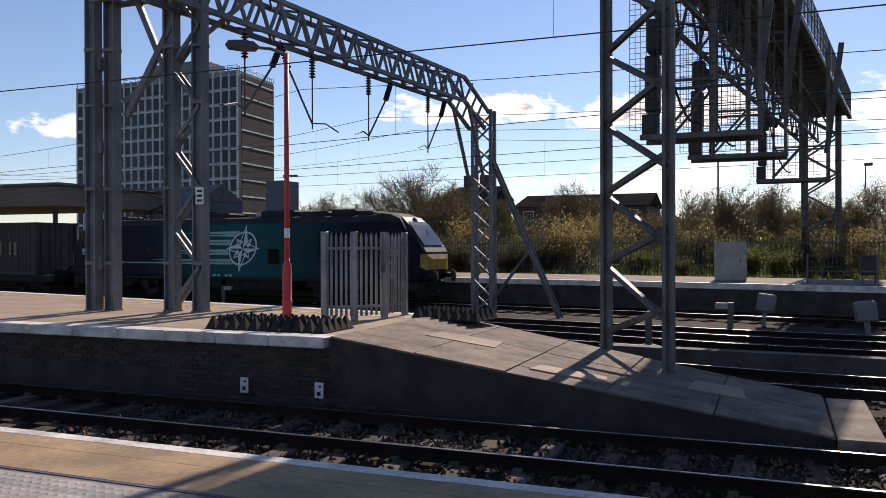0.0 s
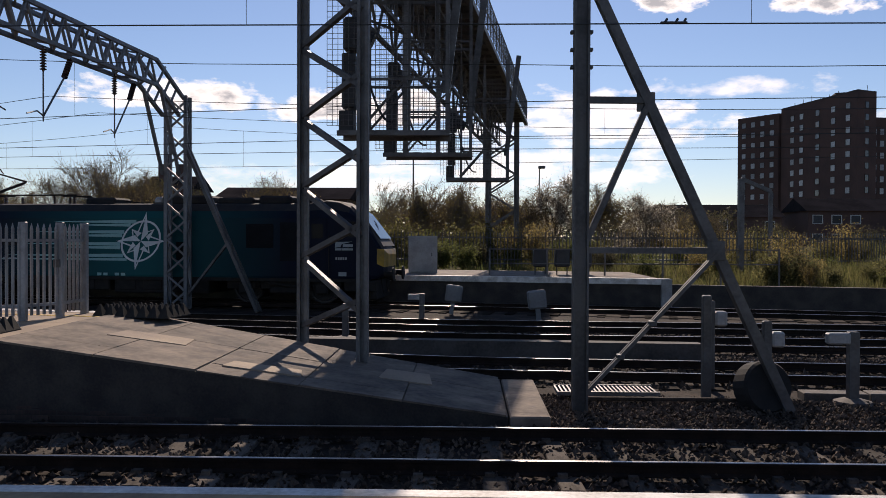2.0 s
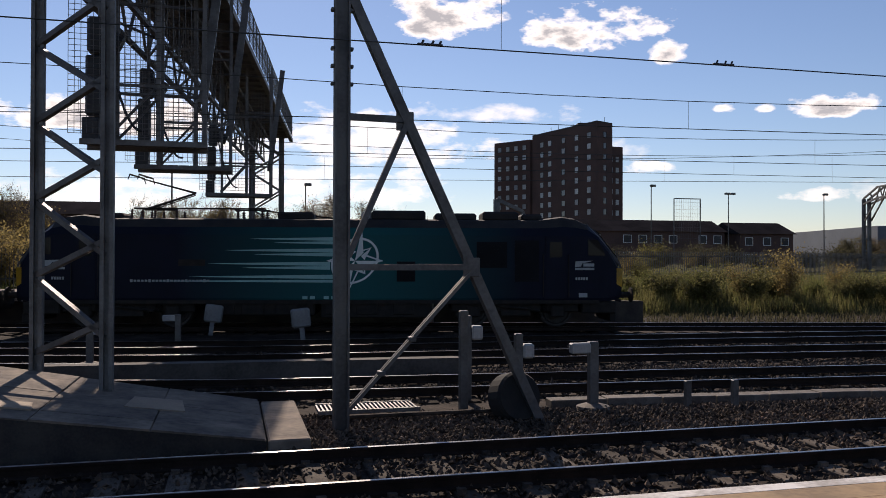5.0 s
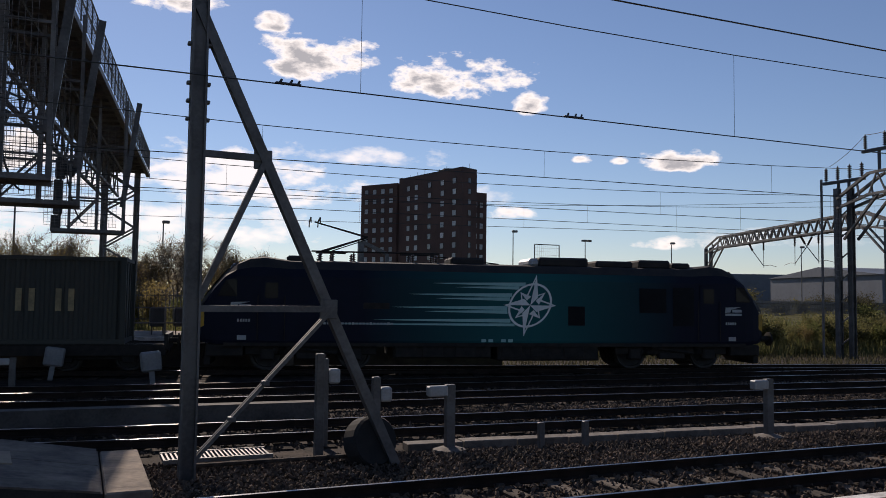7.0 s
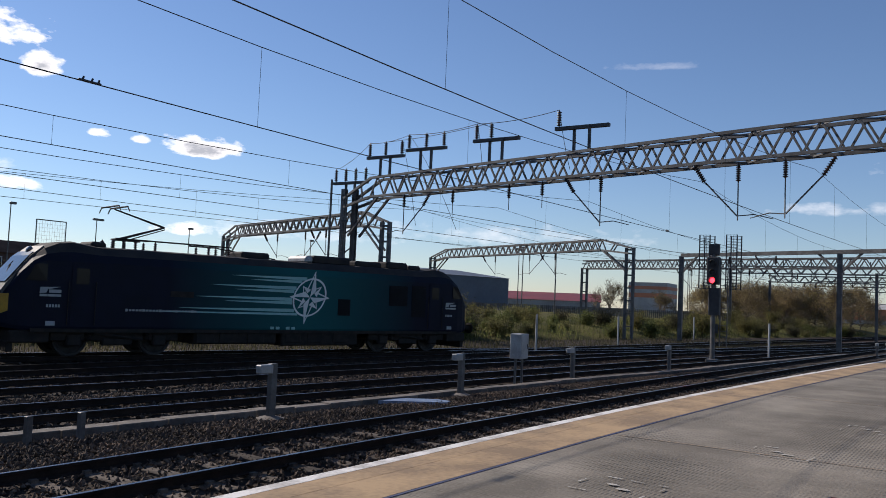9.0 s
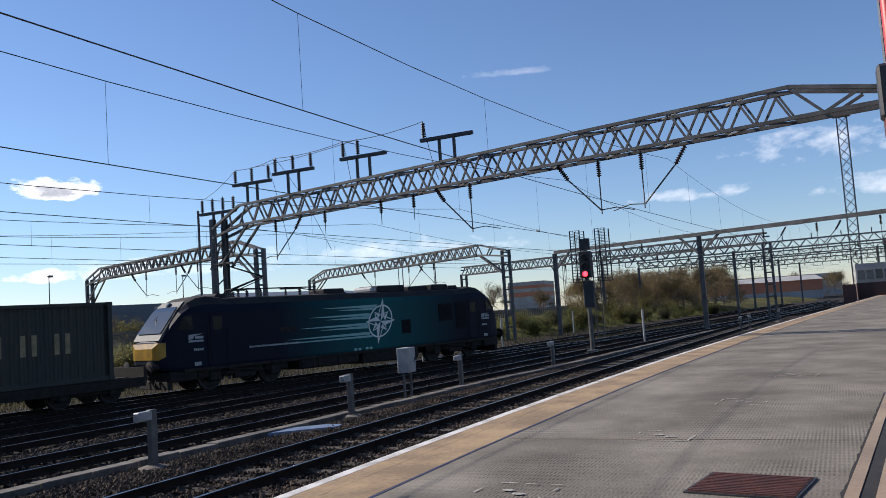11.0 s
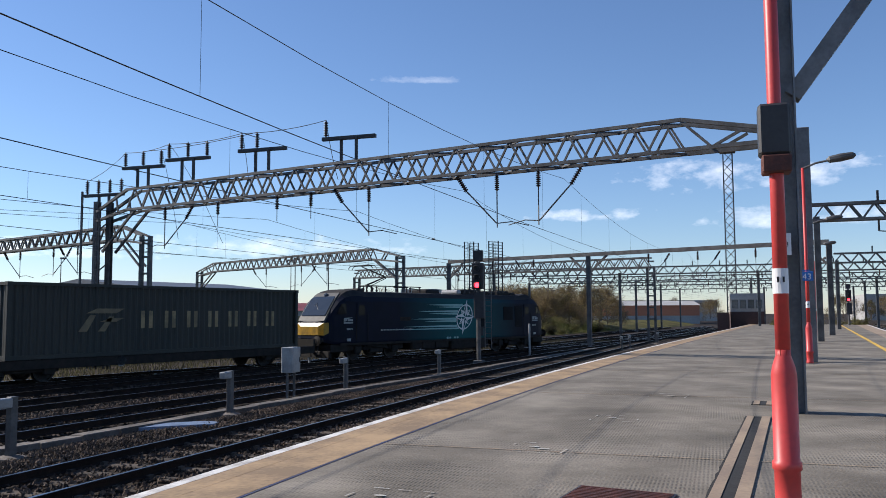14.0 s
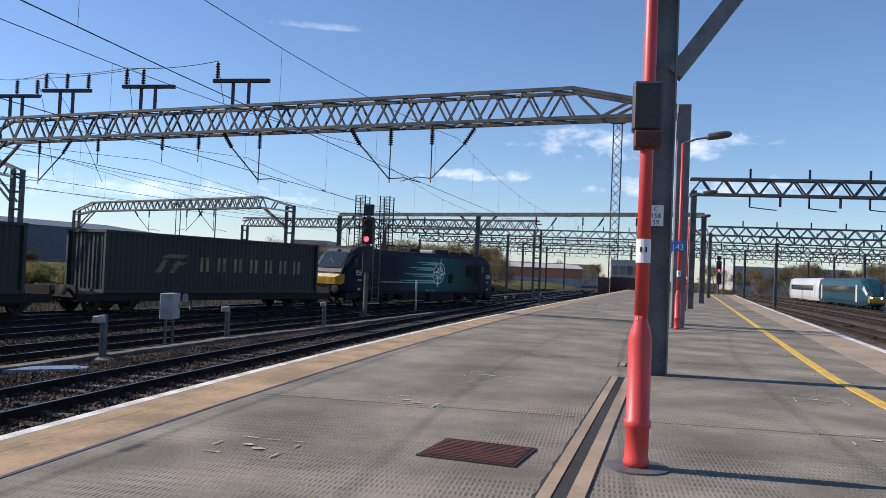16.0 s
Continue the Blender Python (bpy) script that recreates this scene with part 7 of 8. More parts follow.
# small mast behind the locomotive line
ob = thing("lineside_mast", "slim grey steel mast with a bent top arm", "mast")
bm = B()
rod(bm, (13.2, 40, -.5), (13.2, 40, 4.3), .13, square=True)
rod(bm, (13.2, 40, 4.3), (14.6, 40, 3.7), .09, square=True)
rod(bm, (14.6, 40, 3.7), (14.6, 40, -.5), .08, square=True)
part("mast_tube", bm, M["galv_dark"], ob)


# ---- vegetation ----
def leafmat(name, c1, c2):
    m = mat(name, c1, c2, 0.7, scale=.6, fine=5, bump=0, island=.4, spec=.2)
    b = m.node_tree.nodes["Principled BSDF"]
    b.inputs["Transmission Weight"].default_value = 0.0
    n, l = m.node_tree.nodes, m.node_tree.links
    tl = n.new("ShaderNodeBsdfTranslucent")
    src = b.inputs["Base Color"].links[0].from_socket
    l.new(src, tl.inputs["Color"])
    ms = n.new("ShaderNodeMixShader")
    ms.inputs[0].default_value = .62
    l.new(b.outputs[0], ms.inputs[1])
    l.new(tl.outputs[0], ms.inputs[2])
    l.new(ms.outputs[0], n["Material Output"].inputs["Surface"])
    return m


LEAF = dict(
    olive=leafmat("spring_leaf_olive", (0.16, 0.145, 0.05), (0.085, 0.078, 0.032)),
    gold=leafmat("spring_leaf_gold", (0.28, 0.215, 0.085), (0.16, 0.125, 0.052)),
    amber=leafmat("spring_leaf_amber", (0.34, 0.26, 0.12), (0.21, 0.165, 0.08)),
    pale=leafmat("blossom", (0.55, 0.5, 0.4), (0.34, 0.3, 0.23)),
    green=leafmat("shrub_leaf", (0.145, 0.155, 0.05), (0.075, 0.085, 0.03)),
    straw=leafmat("dry_grass", (0.18, 0.165, 0.068), (0.09, 0.09, 0.038)),
    bramble=leafmat("bramble_leaf", (0.075, 0.07, 0.04), (0.042, 0.04, 0.026)),
)


def leaf_mesh(pts, size, rng, name, m):
    pts = np.array(pts)
    n = len(pts)
    a = rng.normal(size=(n, 3))
    a /= np.linalg.norm(a, axis=1)[:, None]
    b = np.cross(a, rng.normal(size=(n, 3)))
    b /= np.linalg.norm(b, axis=1)[:, None] + 1e-9
    s = size * rng.uniform(.6, 1.4, size=(n, 1))
    q = np.stack([pts - a * s, pts + b * s * .55, pts + a * s, pts - b * s * .55], 1).reshape(-1, 3)
    me = bpy.data.meshes.new(name)
    me.from_pydata(q.tolist(), [], np.arange(4 * n).reshape(n, 4).tolist())
    me.materials.append(m)
    return me


def grow(bm, tips, p, d, ln, r, depth, rng):
    q = p + d * ln
    rod(bm, p, q, r, 5 if depth > 2 else 3, r2=r * .66, cap=False)
    if depth <= 2:
        for k in range(3):
            tips.append(p.lerp(q, .3 + .35 * k))
    if depth <= 1:
        for k in range(4):
            a = p.lerp(q, .25 + .7 * rng.random())
            rod(bm, a, a + (d * .7 + Vector(rng.normal(size=3)) * .55) * ln * rng.uniform(.5, .95), .011, 3, r2=.004, cap=False)
    if depth == 0:
        return
    for k in range(6 if depth == 5 else 4 if depth == 1 else 3):
        nd = (d + Vector(rng.normal(size=3)) * (.62 if depth > 3 else .46) + Vector((0, 0, .14))).normalized()
        low = .15 if depth == 5 else .4
        grow(bm, tips, p.lerp(q, low + (1 - low) * rng.random()), nd, ln * (1.1 if depth == 5 else rng.uniform(.64, .86)), r * .6, depth - 1, rng)


def make_tree(seed, h, leaf, per_tip, size, label, spread=.5):
    rng = np.random.default_rng(seed)
    ob = thing("tree", label, "tree", group="trees beside the lines")
    bm, tips = B(), []
    grow(bm, tips, Vector((0, 0, 0)), Vector((rng.normal() * .05, rng.normal() * .05, 1)), h * .2, h * .014, 5, rng)
    part("trunk", bm, M["bark"], ob)
    pts = []
    for t in tips:
        for k in range(per_tip):
            pts.append(np.array(t) + rng.normal(size=3) * spread * np.array([1, 1, .7]))
    o = new("crown", leaf_mesh(pts, size, rng, "crown", LEAF[leaf]))
    o.parent = ob
    return ob


protos = [make_tree(1, 8.5, "gold", 3, .05, "bare-twigged tree with sparse golden spring leaves", .24),
          make_tree(2, 9.5, "olive", 4, .055, "spring tree with sparse olive leaves", .26),
          make_tree(3, 7.0, "pale", 4, .05, "tree in pale spring blossom", .24),
          make_tree(4, 10, "gold", 2, .05, "nearly bare branching tree in early spring", .25),
          make_tree(6, 6.5, "olive", 4, .055, "dense olive spring tree", .32),
          make_tree(8, 9.0, "amber", 4, .07, "dense golden-brown spring tree", .55)]
used = set()
rt = random.Random(12)


def plant(k, x, y, z, s):
    m = pose(x, y, z, 0, 0, rt.uniform(0, 360))
    if k not in used:
        protos[k].matrix_world = m
        protos[k].scale = (s, s, s * rt.uniform(.95, 1.25))
        used.add(k)
    else:
        o = copy_thing(protos[k], m)
        o.scale = (s * rt.uniform(.85, 1.15), s, s * rt.uniform(.9, 1.25))


for k, x, y, s in ((3, -33, 68, 1.0), (0, -37, 70, .9), (1, -29, 70, .95), (0, -27, 66, .8), (1, -24, 64, .85), (0, -41, 66, .7), (4, -21, 58, .8), (0, -13.2, 58, .85), (4, -7, 55, .62), (0, -3.5, 56, .7), (0, 0, 54, .7), (2, 1.5, 58, .9), (0, 4.5, 56, .75),
                   (2, 6.5, 56, 1.0), (0, 8.5, 54, .7), (2, 14, 64, .9), (0, 17.5, 68, .7), (0, 22, 78, .6), (3, 62, 132, 1.0), (0, 66, 134, .9), (4, 95, 112, 1.0), (0, 99, 112, .9), (3, 104, 118, .8),
                   (0, -60, 80, .9), (1, -67, 84, 1.0), (0, -52, 78, .8), (3, 120, 130, .8), (5, 116, 34, .8), (1, 119, 31, .75), (5, 121, 28, .8), (5, 123, 25, .85), (4, 125, 22, .9), (5, 127, 26, .8), (5, 128, 16, .8), (5, 120, 18, .75), (1, 129, 20, .75), (3, -26, 60, 1.05), (0, -24, 62, 1.0), (0, -36, 63, 1.0), (3, -2, 58, .9), (0, 2, 52, .75), (3, -6, 64, .8), (1, -20, 62, .8), (5, 132, 24, .9), (5, 118, 24, .7), (5, 134, 18, .8), (5, 115, 28, .7), (5, 136, 29, .9), (1, 131, 33, .85), (5, 125, 36, .8), (0, 150, 52, .9), (3, 146, 60, .9), (5, 200, -60, 1.1), (1, 214, -52, 1.1), (5, 190, -44, .9), (4, 206, -66, 1.2), (0, 182, -38, .8), (1, 222, -70, 1.2), (5, 232, -50, 1.2), (4, 176, -34, .8), (5, 184, -24, .7), (1, 178, -28, .6), (5, 188, -33, .75), (4, 186, -41, .8), (1, 182, -48, .8), (5, 192, -54, .85), (0, 186, -58, .8), (5, 180, -66, .8), (1, 190, -72, .9), (5, 236, 44, .9), (1, 242, 36, .9), (5, 244, 22, .8), (0, 246, 12, .9), (5, 248, 2, .9), (1, 250, -8, .9), (5, 252, 54, 1.0)):
    plant(k, x, y, -.2, s)


def make_shrub(seed, leaf, n, rx, h, label):
    rng = np.random.default_rng(seed)
    ob = thing("shrub", label, "shrub", group="shrubs beside the lines")
    bm = B()
    pts = []
    for k in range(16):
        a, ln = rng.uniform(0, 6.28), rng.uniform(.5, 1)
        tip = Vector((math.cos(a) * rx * ln * rng.uniform(.2, 1), math.sin(a) * rx * ln * rng.uniform(.2, 1), h * ln))
        rod(bm, (0, 0, 0), tip, .025, 3, r2=.006, cap=False)
        for j in range(n // 16):
            u = rng.uniform(.25, 1.05)
            pts.append(np.array(tip) * u + rng.normal(size=3) * .16 * (1 + rx * .3))
    part("stem", bm, M["bark"], ob)
    o = new("foliage", leaf_mesh(pts, .05, rng, "foliage", LEAF[leaf]))
    o.parent = ob
    return ob


shr = [make_shrub(21, "green", 3200, .9, 1.2, "green leafy lineside shrub"), make_shrub(22, "olive", 4200, 1.3, 1.9, "tangled olive-brown lineside shrub"), make_shrub(23, "gold", 2600, 1.2, 2.2, "yellowish spring shrub with bare stems"),
       make_shrub(24, "bramble", 4200, 1.6, 1.5, "dark tangled bramble thicket"), make_shrub(25, "straw", 2600, .8, 1.0, "dry straw-coloured weeds in tall clumps")]
first = set()


def bush(k, x, y, z, s):
    m = pose(x, y, z, 0, 0, rt.uniform(0, 360))
    if k not in first:
        shr[k].matrix_world = m
        shr[k].scale = (s, s, s)
        first.add(k)
    else:
        o = copy_thing(shr[k], m)
        o.scale = (s, s, s)


for i in range(46):
    x = -18 + i * 1.0 + rt.uniform(-.5, .5)
    bush(rt.choice((1, 1, 2, 0)), x, 46 + rt.uniform(-2.5, 6), -.2, rt.uniform(.9, 1.5) if x < 7 else rt.uniform(.6, 1.05))
for i in range(26):
    x = 16 + i * 2.2 + rt.uniform(-1, 1)
    bush(rt.choice((1, 2, 0)), x, 60 + i * 1.2 + rt.uniform(-5, 5), -.2, rt.uniform(.6, 1.0))
for i in range(92):
    x = 40 + i * .82 + rt.uniform(-1.5, 1.5)
    y0 = 29.8 - .2 * (x - 40)
    y = y0 + abs(rt.gauss(0, 6))
    zb = float(np.interp(y - 34.6 + .17 * (x - 6), [0, 1.5, 6, 14, 40], [ZG, ZG + .3, -.25, 0, .3]))
    bush(rt.choice((0, 0, 0, 1, 3, 4)), x, y, zb - .08, rt.uniform(.5, 1.2))
for i in range(38):
    x = 9 + i * .98 + rt.uniform(-.6, .6)
    bush(rt.choice((0, 0, 1, 2)), x, 36 - .17 * (x - 6) + abs(rt.gauss(0, 4)), -.55, rt.uniform(.4, 1.0))
# bramble hedge before the houses, dry weeds on the bank
for i in range(34):
    x = 16 + i * 2.6 + rt.uniform(-1, 1)
    bush(rt.choice((3, 3, 3, 1)), x, 82 + rt.uniform(-8, 10), -.2, rt.uniform(1.1, 1.9))
for i in range(40):
    x = 13 + i * .82 + rt.uniform(-.5, .5)
    bush(4, x, 36.2 - .17 * (x - 6) + abs(rt.gauss(0, 3)), -.5, rt.uniform(.6, 1.25))
for i in range(24):
    x = -17 + i * 1.05 + rt.uniform(-.3, .3)
    bush(rt.choice((4, 3, 0)), x, 41.5 + rt.uniform(-1, 6), -.1, rt.uniform(.6, 1.1))
for i in range(16):
    bush(rt.choice((0, 1)), 104 + rt.uniform(0, 14), -12 + rt.uniform(-4, 6), -1, rt.uniform(.6, 1.0))


def blades(name, label, n, region, size, m, seed):
    rng = np.random.default_rng(seed)
    P = region(rng, n)
    a = rng.uniform(0, 6.283, n)
    lean = rng.normal(size=(n, 2)) * .25
    h = size * rng.uniform(.5, 1.3, n)
    w = .018 + .012 * rng.random(n)
    b0 = P + np.stack([np.cos(a) * w, np.sin(a) * w, 0 * a], 1)
    b1 = P - np.stack([np.cos(a) * w, np.sin(a) * w, 0 * a], 1)
    tp = P + np.stack([lean[:, 0] * h, lean[:, 1] * h, h], 1)
    me = bpy.data.meshes.new(name)
    me.from_pydata(np.stack([b0, b1, tp], 1).reshape(-1, 3).tolist(), [], np.arange(3 * n).reshape(n, 3).tolist())
    me.materials.append(LEAF[m])
    return tagged(new(name, me), label, "grass", kind="stuff")


def bank(x_lo, x_hi, d):
    def f(rng, n):
        x = rng.uniform(x_lo, x_hi, n)
        y = 34.8 - .17 * np.maximum(-8, x - 6) + rng.random(n) ** 1.3 * d
        z = np.interp(y - (34.6 - .17 * np.maximum(-8, x - 6)), [0, 1.5, 6, 14, 40], [ZG, ZG + .3, -.25, 0, .3])
        c = np.sin(x * 1.7 + np.sin(y * 2.1)) + np.sin(y * 1.3 - x * .6)
        return np.stack([x, y, z - .1 + .1 * c], 1)
    return f


blades("tall_grass", "tall dry yellow-green grass on the bank", 22000, bank(3, 44, 9), .62, "straw", 31)
blades("tall_grass", "green weeds and grass beyond the lines", 16000, bank(-16, 44, 16), .6, "green", 32)
def verge(rng, n):
    x = rng.uniform(14, 80, n)
    b = 34.6 - .17 * np.maximum(-8, x - 6)
    t = np.array([train_y(v) for v in x]) + 2.2
    u = rng.random(n)
    return np.stack([x, t + (b - t) * u, ZG + .02 * u], 1)


blades("tall_grass", "low dry weeds on cinder beside the running line", 10000, verge, .22, "bramble", 34)
blades("tall_grass", "rough grass and weeds beside the far lines", 14000, bank(44, 125, 14), .55, "green", 33)

# woods behind the yards, thick and uneven
wr_ = np.random.default_rng(61)
wx, wy = wr_.uniform(-38, 30, 34000), wr_.uniform(88, 104, 34000)
wh = np.array([4.6 + 1.7 * noise.noise((x * .16, y * .12, 0)) + .9 * noise.noise((x * .6, y * .3, 3)) for x, y in zip(wx, wy)])
woods = new("far_woods", leaf_mesh(np.stack([wx, wy, -.2 + wh * wr_.random(34000) ** .7], 1), .17, wr_, "far_woods", LEAF["bramble"]))
tagged(woods, "dark tangled far woods in early spring", "woods", kind="stuff")

# far palisade fence
fn = thing("palisade_fence", "long grey steel palisade fence along the far boundary", "fence")
bm = B()
for x in arange(-40, 110, .18):
    y = 43.5 + (0 if x < 20 else .45 * (x - 20))
    rod(bm, (x, y, -.1), (x, y, 1.75), .03, 3)
o = part("paling", bm, M["galv"], fn)
o["kind"] = "stuff"
for z in (.3, 1.45):
    for p, q in (((-40, 43.55, z), (20, 43.55, z)), ((20, 43.55, z), (110, 84.05, z))):
        bm = B()
        rod(bm, p, q, .04, square=True)
        part("rail", bm, M["galv"], fn)
# pale sheet fence before the sheds
pf = thing("sheet_fence", "long pale grey steel security fence before the sheds", "fence")
bm = B()
for k in range(150):
    u = k / 150
    x, y = 98 + 22 * u, 66 - 36 * u
    cbox(bm, (x, y, .1), (.1, .2, 2.3))
o = part("paling", bm, M["galv_dark"], pf)
o["kind"] = "stuff"
bm = B()
for z in (-.5, .9):
    rod(bm, (98, 66, z), (120, 30, z), .05, square=True)
part("rails", bm, M["galv"], pf)
# post and rail fence on the far platform
fr = thing("post_and_rail_fence", "dark steel post and rail fence on the platform ramp", "fence")
for k in range(6):
    bm = B()
    rod(bm, (1 + k * 2.2, 31.9, -1), (1 + k * 2.2, 31.9, 1.05), .035, 6)
    part("post", bm, M["galv_dark"], fr)
for z in (.45, 1.0):
    bm = B()
    rod(bm, (1, 31.9, z), (12, 31.9, z), .028, 6)
    part("rail", bm, M["galv_dark"], fr)


# ---- lines and train beyond the other platform edge ----
bm = B()
strip(bm, arange(-30, 200, 4), lambda x: edge_r(x) - 23.0, lambda x: edge_r(x) - .05, ZG + .03)
solo("ballast_bed", bm, M["brown_ballast"], "rusty brown ballast under the curving lines", "ballast", kind="structure")
for k, off in enumerate((2.1, 6.0, 10.2, 14.5, 19.0)):
    root = thing("track", "rusty railway track curving away beyond the platform", "railway track", kind="structure", group="tracks")
    f = (lambda o: (lambda x: edge_r(x) - o + (.00035 * max(0, x) ** 2 if o > 3 else 0)))(off)
    for s in (-.752, .752):
        rail_mesh(f, -30, 190, s, "rail", root, 4)
    bm = B()
    for x in arange(-30, 150, .74):
        y = f(x)
        box(bm, x - .12, y - 1.3, ZG - .05, x + .12, y + 1.3, ZR - .16)
    o = part("sleeper", bm, M["brown_sleeper"], root)
    o["kind"] = "stuff"


def coach(x, y, nose):
    ob = thing("passenger_coach", "teal-fronted white electric train coach with dark windows" if nose else "white electric train coach with dark windows", "train", pose(x, y, ZR, 0, 0, 177.4))
    H = 11.6
    st = [(H, 1.3, .35, 3.5), (H - .02, 1.36, .35, 3.6), (-H, 1.36, .35, 3.6)]
    if nose:
        st = [(H, .7, .6, 1.6), (H - .3, 1.0, .45, 2.0), (H - 1.2, 1.25, .35, 2.9), (H - 2.2, 1.34, .35, 3.45), (H - 3.0, 1.36, .35, 3.6), (-H, 1.36, .35, 3.6)]
    bm = B()
    prev = None
    for xx, w, b, z in st:
        hs = [(w * .9, b), (w, b + .5), (w, min(2.3, z - .5)), (w * .85, z - .25), (w * .5, z)]
        r = [bm.verts.new((xx, -y, zz)) for y, zz in hs] + [bm.verts.new((xx, y, zz)) for y, zz in hs[::-1]]
        if prev:
            for i in range(len(r)):
                j = (i + 1) % len(r)
                bm.faces.new((prev[i], prev[j], r[j], r[i]))
        else:
            bm.faces.new(r)
        prev = r
    bm.faces.new(prev[::-1])
    bmesh.ops.recalc_face_normals(bm, faces=bm.faces[:])
    part("body", bm, M["coachteal"] if nose else M["coach"], ob)
    for s in (-1, 1):
        bm = B()
        box(bm, -H + 1.8, 1.365 * s - .01, 1.75, H - 3.6, 1.365 * s + .01, 2.55, bevel=.008)
        part("window_band", bm, M["glass"], ob)
        for xx in (-H + 1.0, H - 3.2):
            bm = B()
            box(bm, xx - .4, 1.37 * s - .008, .7, xx + .4, 1.37 * s + .008, 2.75)
            part("door", bm, M["coach"], ob)
    if nose:
        bm = B()
        box(bm, H - .55, -.86, .6, H + .06, .86, 1.5, bevel=.15)
        part("nose_panel", bm, M["nose"], ob, "yellow nose panel")
        bm = B()
        for y in (-.55, .55):
            lathe(bm, [(.12, 0), (.1, .04)], (H + .05, y, 1.3), 10, axis=(1, 0, 0))
        part("headlight", bm, M["headlamp"], ob)
        bm = B()
        vs = [bm.verts.new(p) for p in ((H - .42, -.85, 2.12), (H - .42, .85, 2.12), (H - 1.75, .9, 3.2), (H - 1.75, -.9, 3.2))]
        bm.faces.new(vs)
        part("windscreen", bm, M["glass"], ob)
    for xx in (-H + 3, H - 3.6):
        bm = B()
        for s in (-1, 1):
            box(bm, xx - 1.5, s * 1.0 - .1, .2, xx + 1.5, s * 1.0 + .1, .55)
            for k in (-1.1, 1.1):
                lathe(bm, [(.42, -.06), (.42, .06)], (xx + k, s * .78, .42), 14, axis=(0, 1, 0))
        part("bogie", bm, M["gear"], ob)
    return ob


coach(114.6, -31.7, True)
coach(138.5, -32.7, False)

# ---- ballast stones ----
def stones(name, n, region, seed, size=.032):
    rng = np.random.default_rng(seed)
    P = region(rng, n)
    base = np.array([[1, 0, 0], [-1, 0, 0], [0, 1, 0], [0, -1, 0], [0, 0, 1], [0, 0, -.6]], float)
    F = np.array([[0, 2, 4], [2, 1, 4], [1, 3, 4], [3, 0, 4], [2, 0, 5], [1, 2, 5], [3, 1, 5], [0, 3, 5]])
    s = size * rng.uniform(.6, 1.5, (n, 1, 1)) * rng.uniform(.7, 1.3, (n, 6, 1))
    a = rng.uniform(0, 6.283, n)
    c, sn = np.cos(a), np.sin(a)
    V = base[None] * s * rng.uniform(.7, 1.4, (n, 1, 3))
    tz = rng.normal(size=(n, 1)) * .6
    V[:, :, 2] += V[:, :, 0] * tz
    X = V[:, :, 0] * c[:, None] - V[:, :, 1] * sn[:, None]
    Yv = V[:, :, 0] * sn[:, None] + V[:, :, 1] * c[:, None]
    V = np.stack([X, Yv, V[:, :, 2]], 2) + P[:, None, :]
    me = bpy.data.meshes.new(name)
    me.from_pydata(V.reshape(-1, 3).tolist(), [], (F[None] + 6 * np.arange(n)[:, None, None]).reshape(-1, 3).tolist())
    me.materials.append(M["stone"])
    return tagged(new(name, me), "loose grey-brown ballast stones", "ballast", kind="stuff")


def cess(rng, n):
    x = 1.0 + 33 * rng.random(n) ** 1.4
    b = np.array([bend(v) for v in x])
    y0, y1 = 10.45 - .62 * b, np.array([trough(v) for v in x]) - .2
    y = y0 + (y1 - y0) * rng.random(n)
    hump = np.sin(np.clip((y - y0) / (y1 - y0), 0, 1) * 3.14) * .07
    return np.stack([x, y, ZG + hump * rng.random(n) + .01], 1)


def fourfoot(rng, n):
    x = -9 + 40 * rng.random(n)
    b = np.array([bend(v) for v in x])
    y = 9.5 - .62 * b + rng.uniform(-2.3, 1.5, n)
    return np.stack([x, y, ZG + .02 + rng.random(n) * .05], 1)


def middle(rng, n):
    x = 3 + 26 * rng.random(n)
    y = 17.3 - .09 * x + rng.uniform(-.75, .75, n)
    return np.stack([x, y, ZG + .01 + rng.random(n) * .05], 1)


stones("ballast_stones", 30000, cess, 41, .025)
stones("ballast_stones", 20000, fourfoot, 42, .027)
stones("ballast_stones", 9000, middle, 43, .03)


def between(rng, n):
    x = -6 + 44 * rng.random(n)
    y = 14.2 - .05 * x + rng.uniform(0, 11, n)
    return np.stack([x, y, ZG + .005 + rng.random(n) * .03], 1)


stones("ballast_stones", 26000, between, 44, .034)
bm = B()
sheet = [(15.9, 12.36), (16.4, 11.75), (16.95, 11.12), (17.25, 11.2), (17.3, 11.6), (16.95, 12.05), (16.6, 12.4), (16.2, 12.5)]
top = [bm.verts.new((x, y, ZG + .1)) for x, y in sheet]
low = [bm.verts.new((x, y, ZG)) for x, y in sheet]
bm.faces.new(top)
for k in range(8):
    bm.faces.new((low[k], low[(k + 1) % 8], top[(k + 1) % 8], top[k]))
solo("plastic_sheet", bm, mat("pale_blue_sheet", (0.2, 0.26, 0.36), (0.12, 0.16, 0.24), .45, scale=3, fine=14, bump=.5), "crumpled pale blue sheet lying on the ballast", "sheet")

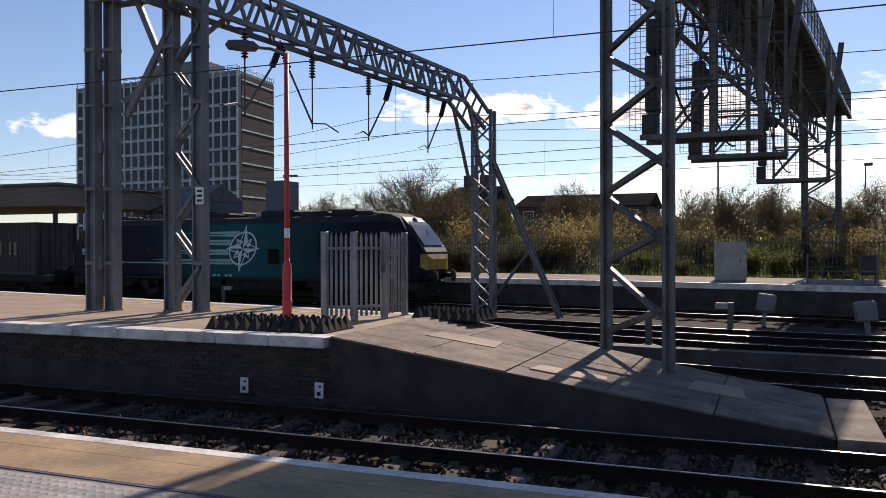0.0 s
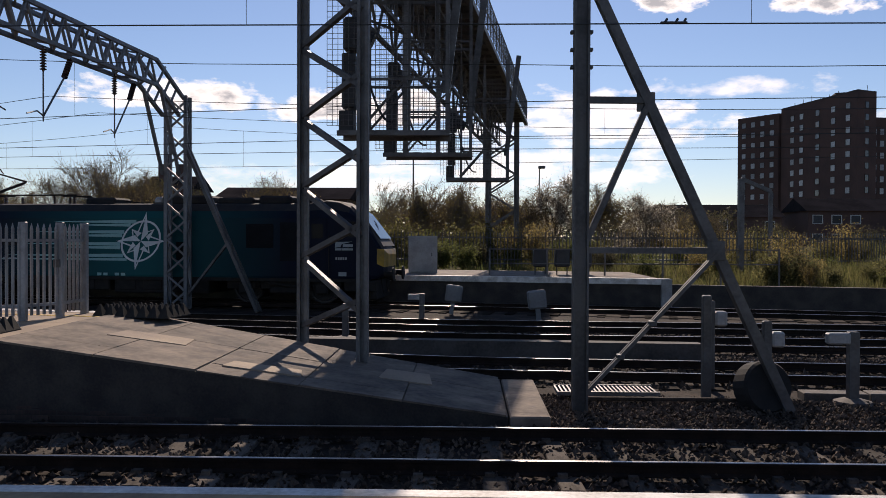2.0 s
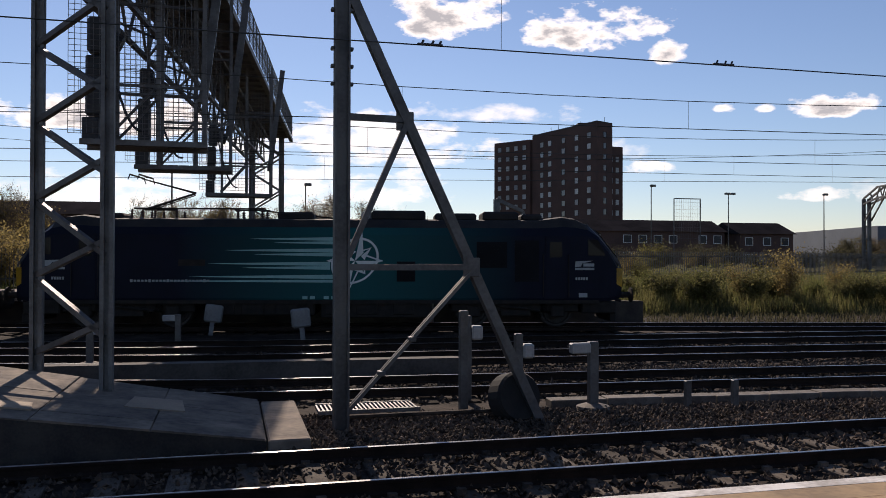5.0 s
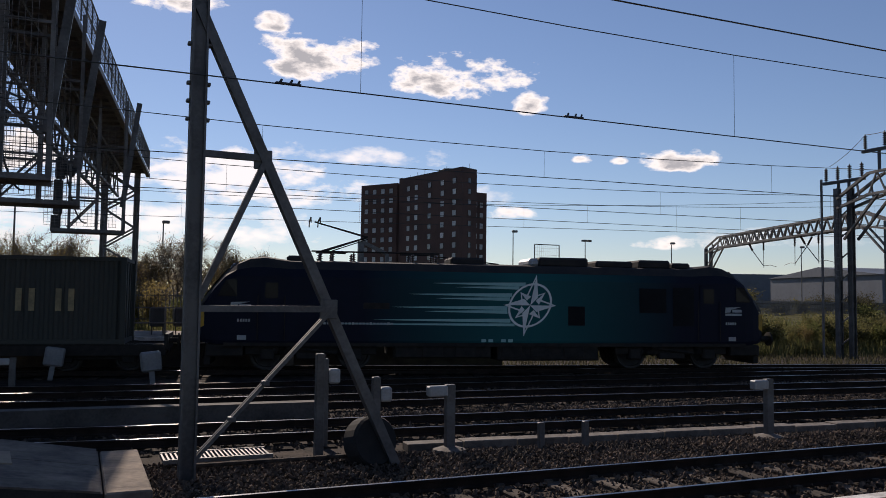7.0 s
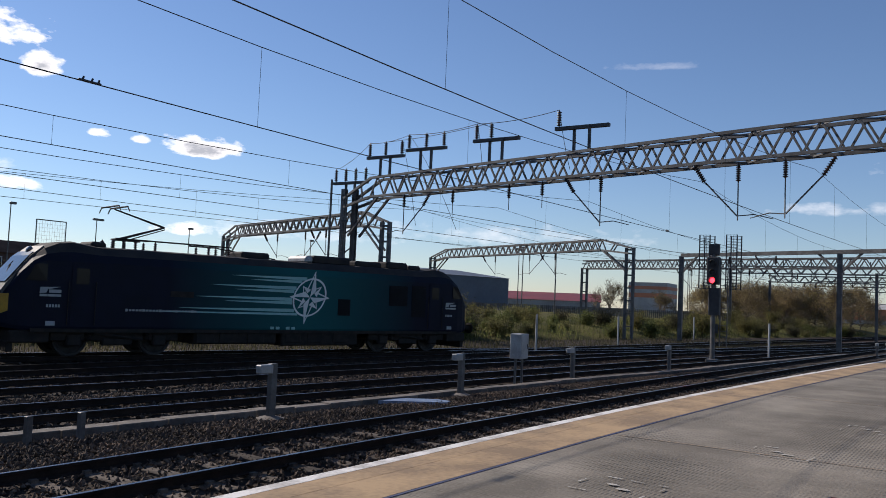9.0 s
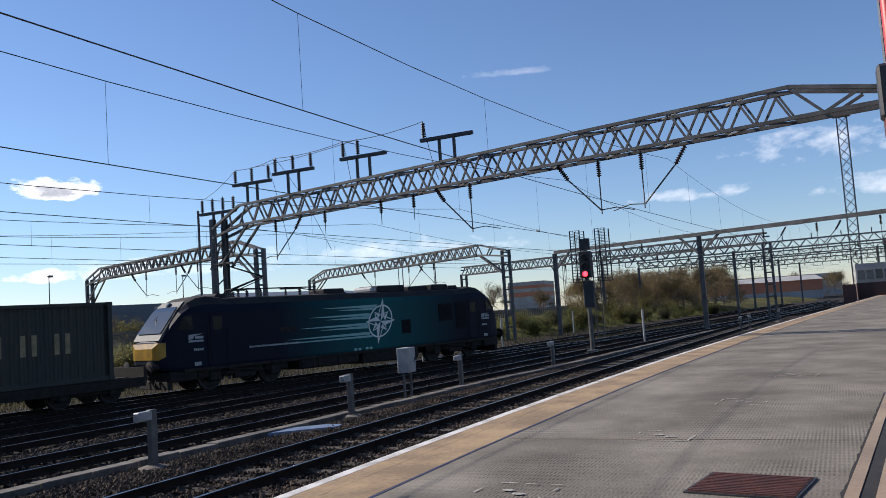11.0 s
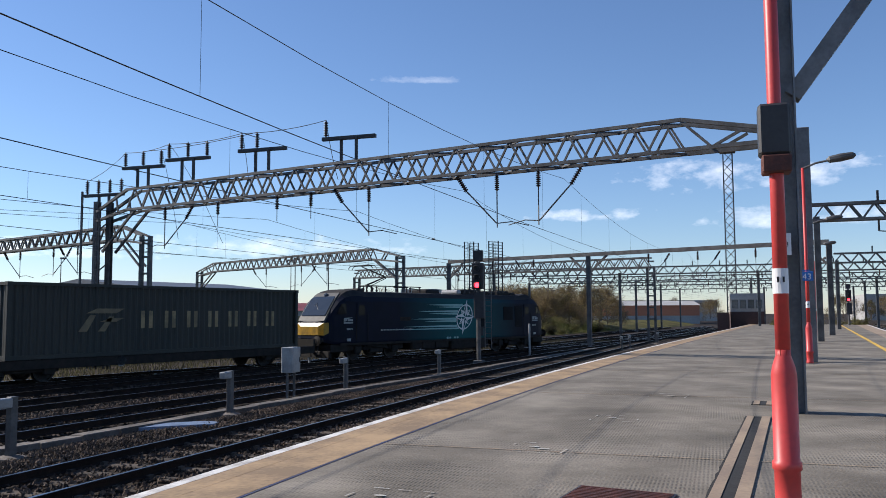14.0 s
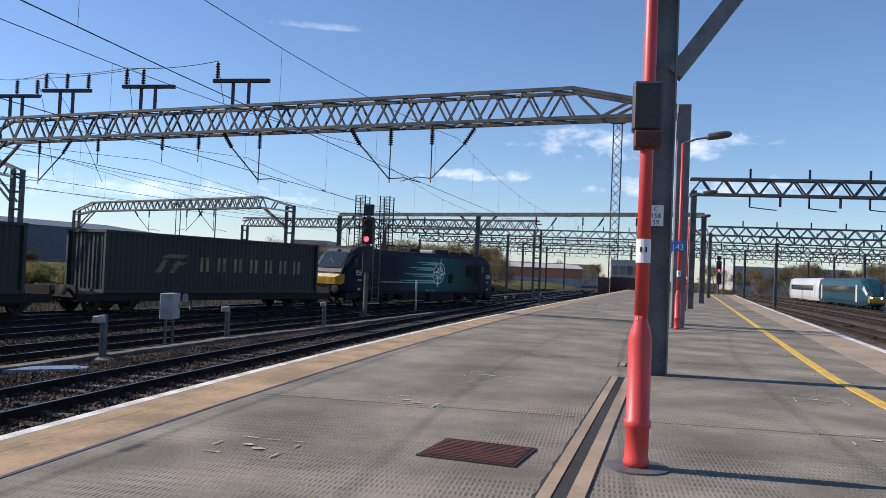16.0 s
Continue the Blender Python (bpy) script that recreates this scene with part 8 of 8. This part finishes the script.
# sleepers of the near line
me_s = None
x = -44.0
while x < 110:
    y = 9.5 - .62 * bend(x)
    if me_s is None:
        bm = B()
        box(bm, -.125, -1.3, -.12, .125, 1.3, .0, bevel=.012)
        for s in (-1, 1):
            for dx in (-.09, .09):
                cbox(bm, (dx * .6, s * .752 + dx * 1.3, .02), (.1, .07, .05))
        me_s = mesh_of(bm, "sleeper")
        me_s.materials.append(mat("worn_sleeper", (0.125, 0.104, 0.084), (0.05, 0.042, 0.035), 0.9, spec=.12, scale=6, fine=50, vary=.4, stretch=(1, .25, 1)))
    o = new("sleeper", me_s)
    o.parent = track_roots["near"]
    o.matrix_local = pose(x, y, ZR - .158 + random.uniform(-.01, .01), 0, 0, random.uniform(-1.2, 1.2))
    x += .74

# waste bins on the far platform
for k in range(3):
    ob = thing("litter_bin", "dark litter bin on thin legs on the far platform", "bin", pose(3.0 + k * .85, 32.6, 0), "platform bins")
    bm = B()
    box(bm, -.28, -.25, .3, .28, .25, 1.0, bevel=.04)
    part("body", bm, M["black"], ob)
    for sx in (-.2, .2):
        bm = B()
        rod(bm, (sx, 0, 0), (sx, 0, .32), .025, 6)
        part("leg", bm, M["black"], ob)


# ---- motion of the train ----
def motions():
    ts = [i * .5 for i in range(33)]
    slow = lambda t: .4 * math.sin(math.pi * t / 5.6) ** 2 if t < 5.6 else 0.0
    mid = lambda t: 11.3 + 5.17 * (t - 6.5) - 0.013 * (t - 6.5) ** 2 - slow(t)   # metres along the line
    walk(LOCO, [(t, on_line(mid(t), 6.25)) for t in ts])
    for k in range(3):
        off = 9.9 + 2.2 + 6.9 + k * 17.8
        walk(WAGONS[k], [(t, on_line(mid(t) - off, 6.2)) for t in ts])
        walk(BOXES[k], [(t, on_line(mid(t) - off, 6.2)) for t in ts])
    tw = [i * .1 for i in range(161)]
    for root, r in [(LOCO, .54)] + [(w, .42) for w in WAGONS]:
        for o in root.children_recursive:
            if o.name.startswith("wheelset"):
                x = o.location.x
                walk(o, [(min(t, 16.0), pose(x, 0, r, 0, math.degrees((mid(min(t, 16.0)) + 40) / r) % 360, 0)) for t in tw])


motions()
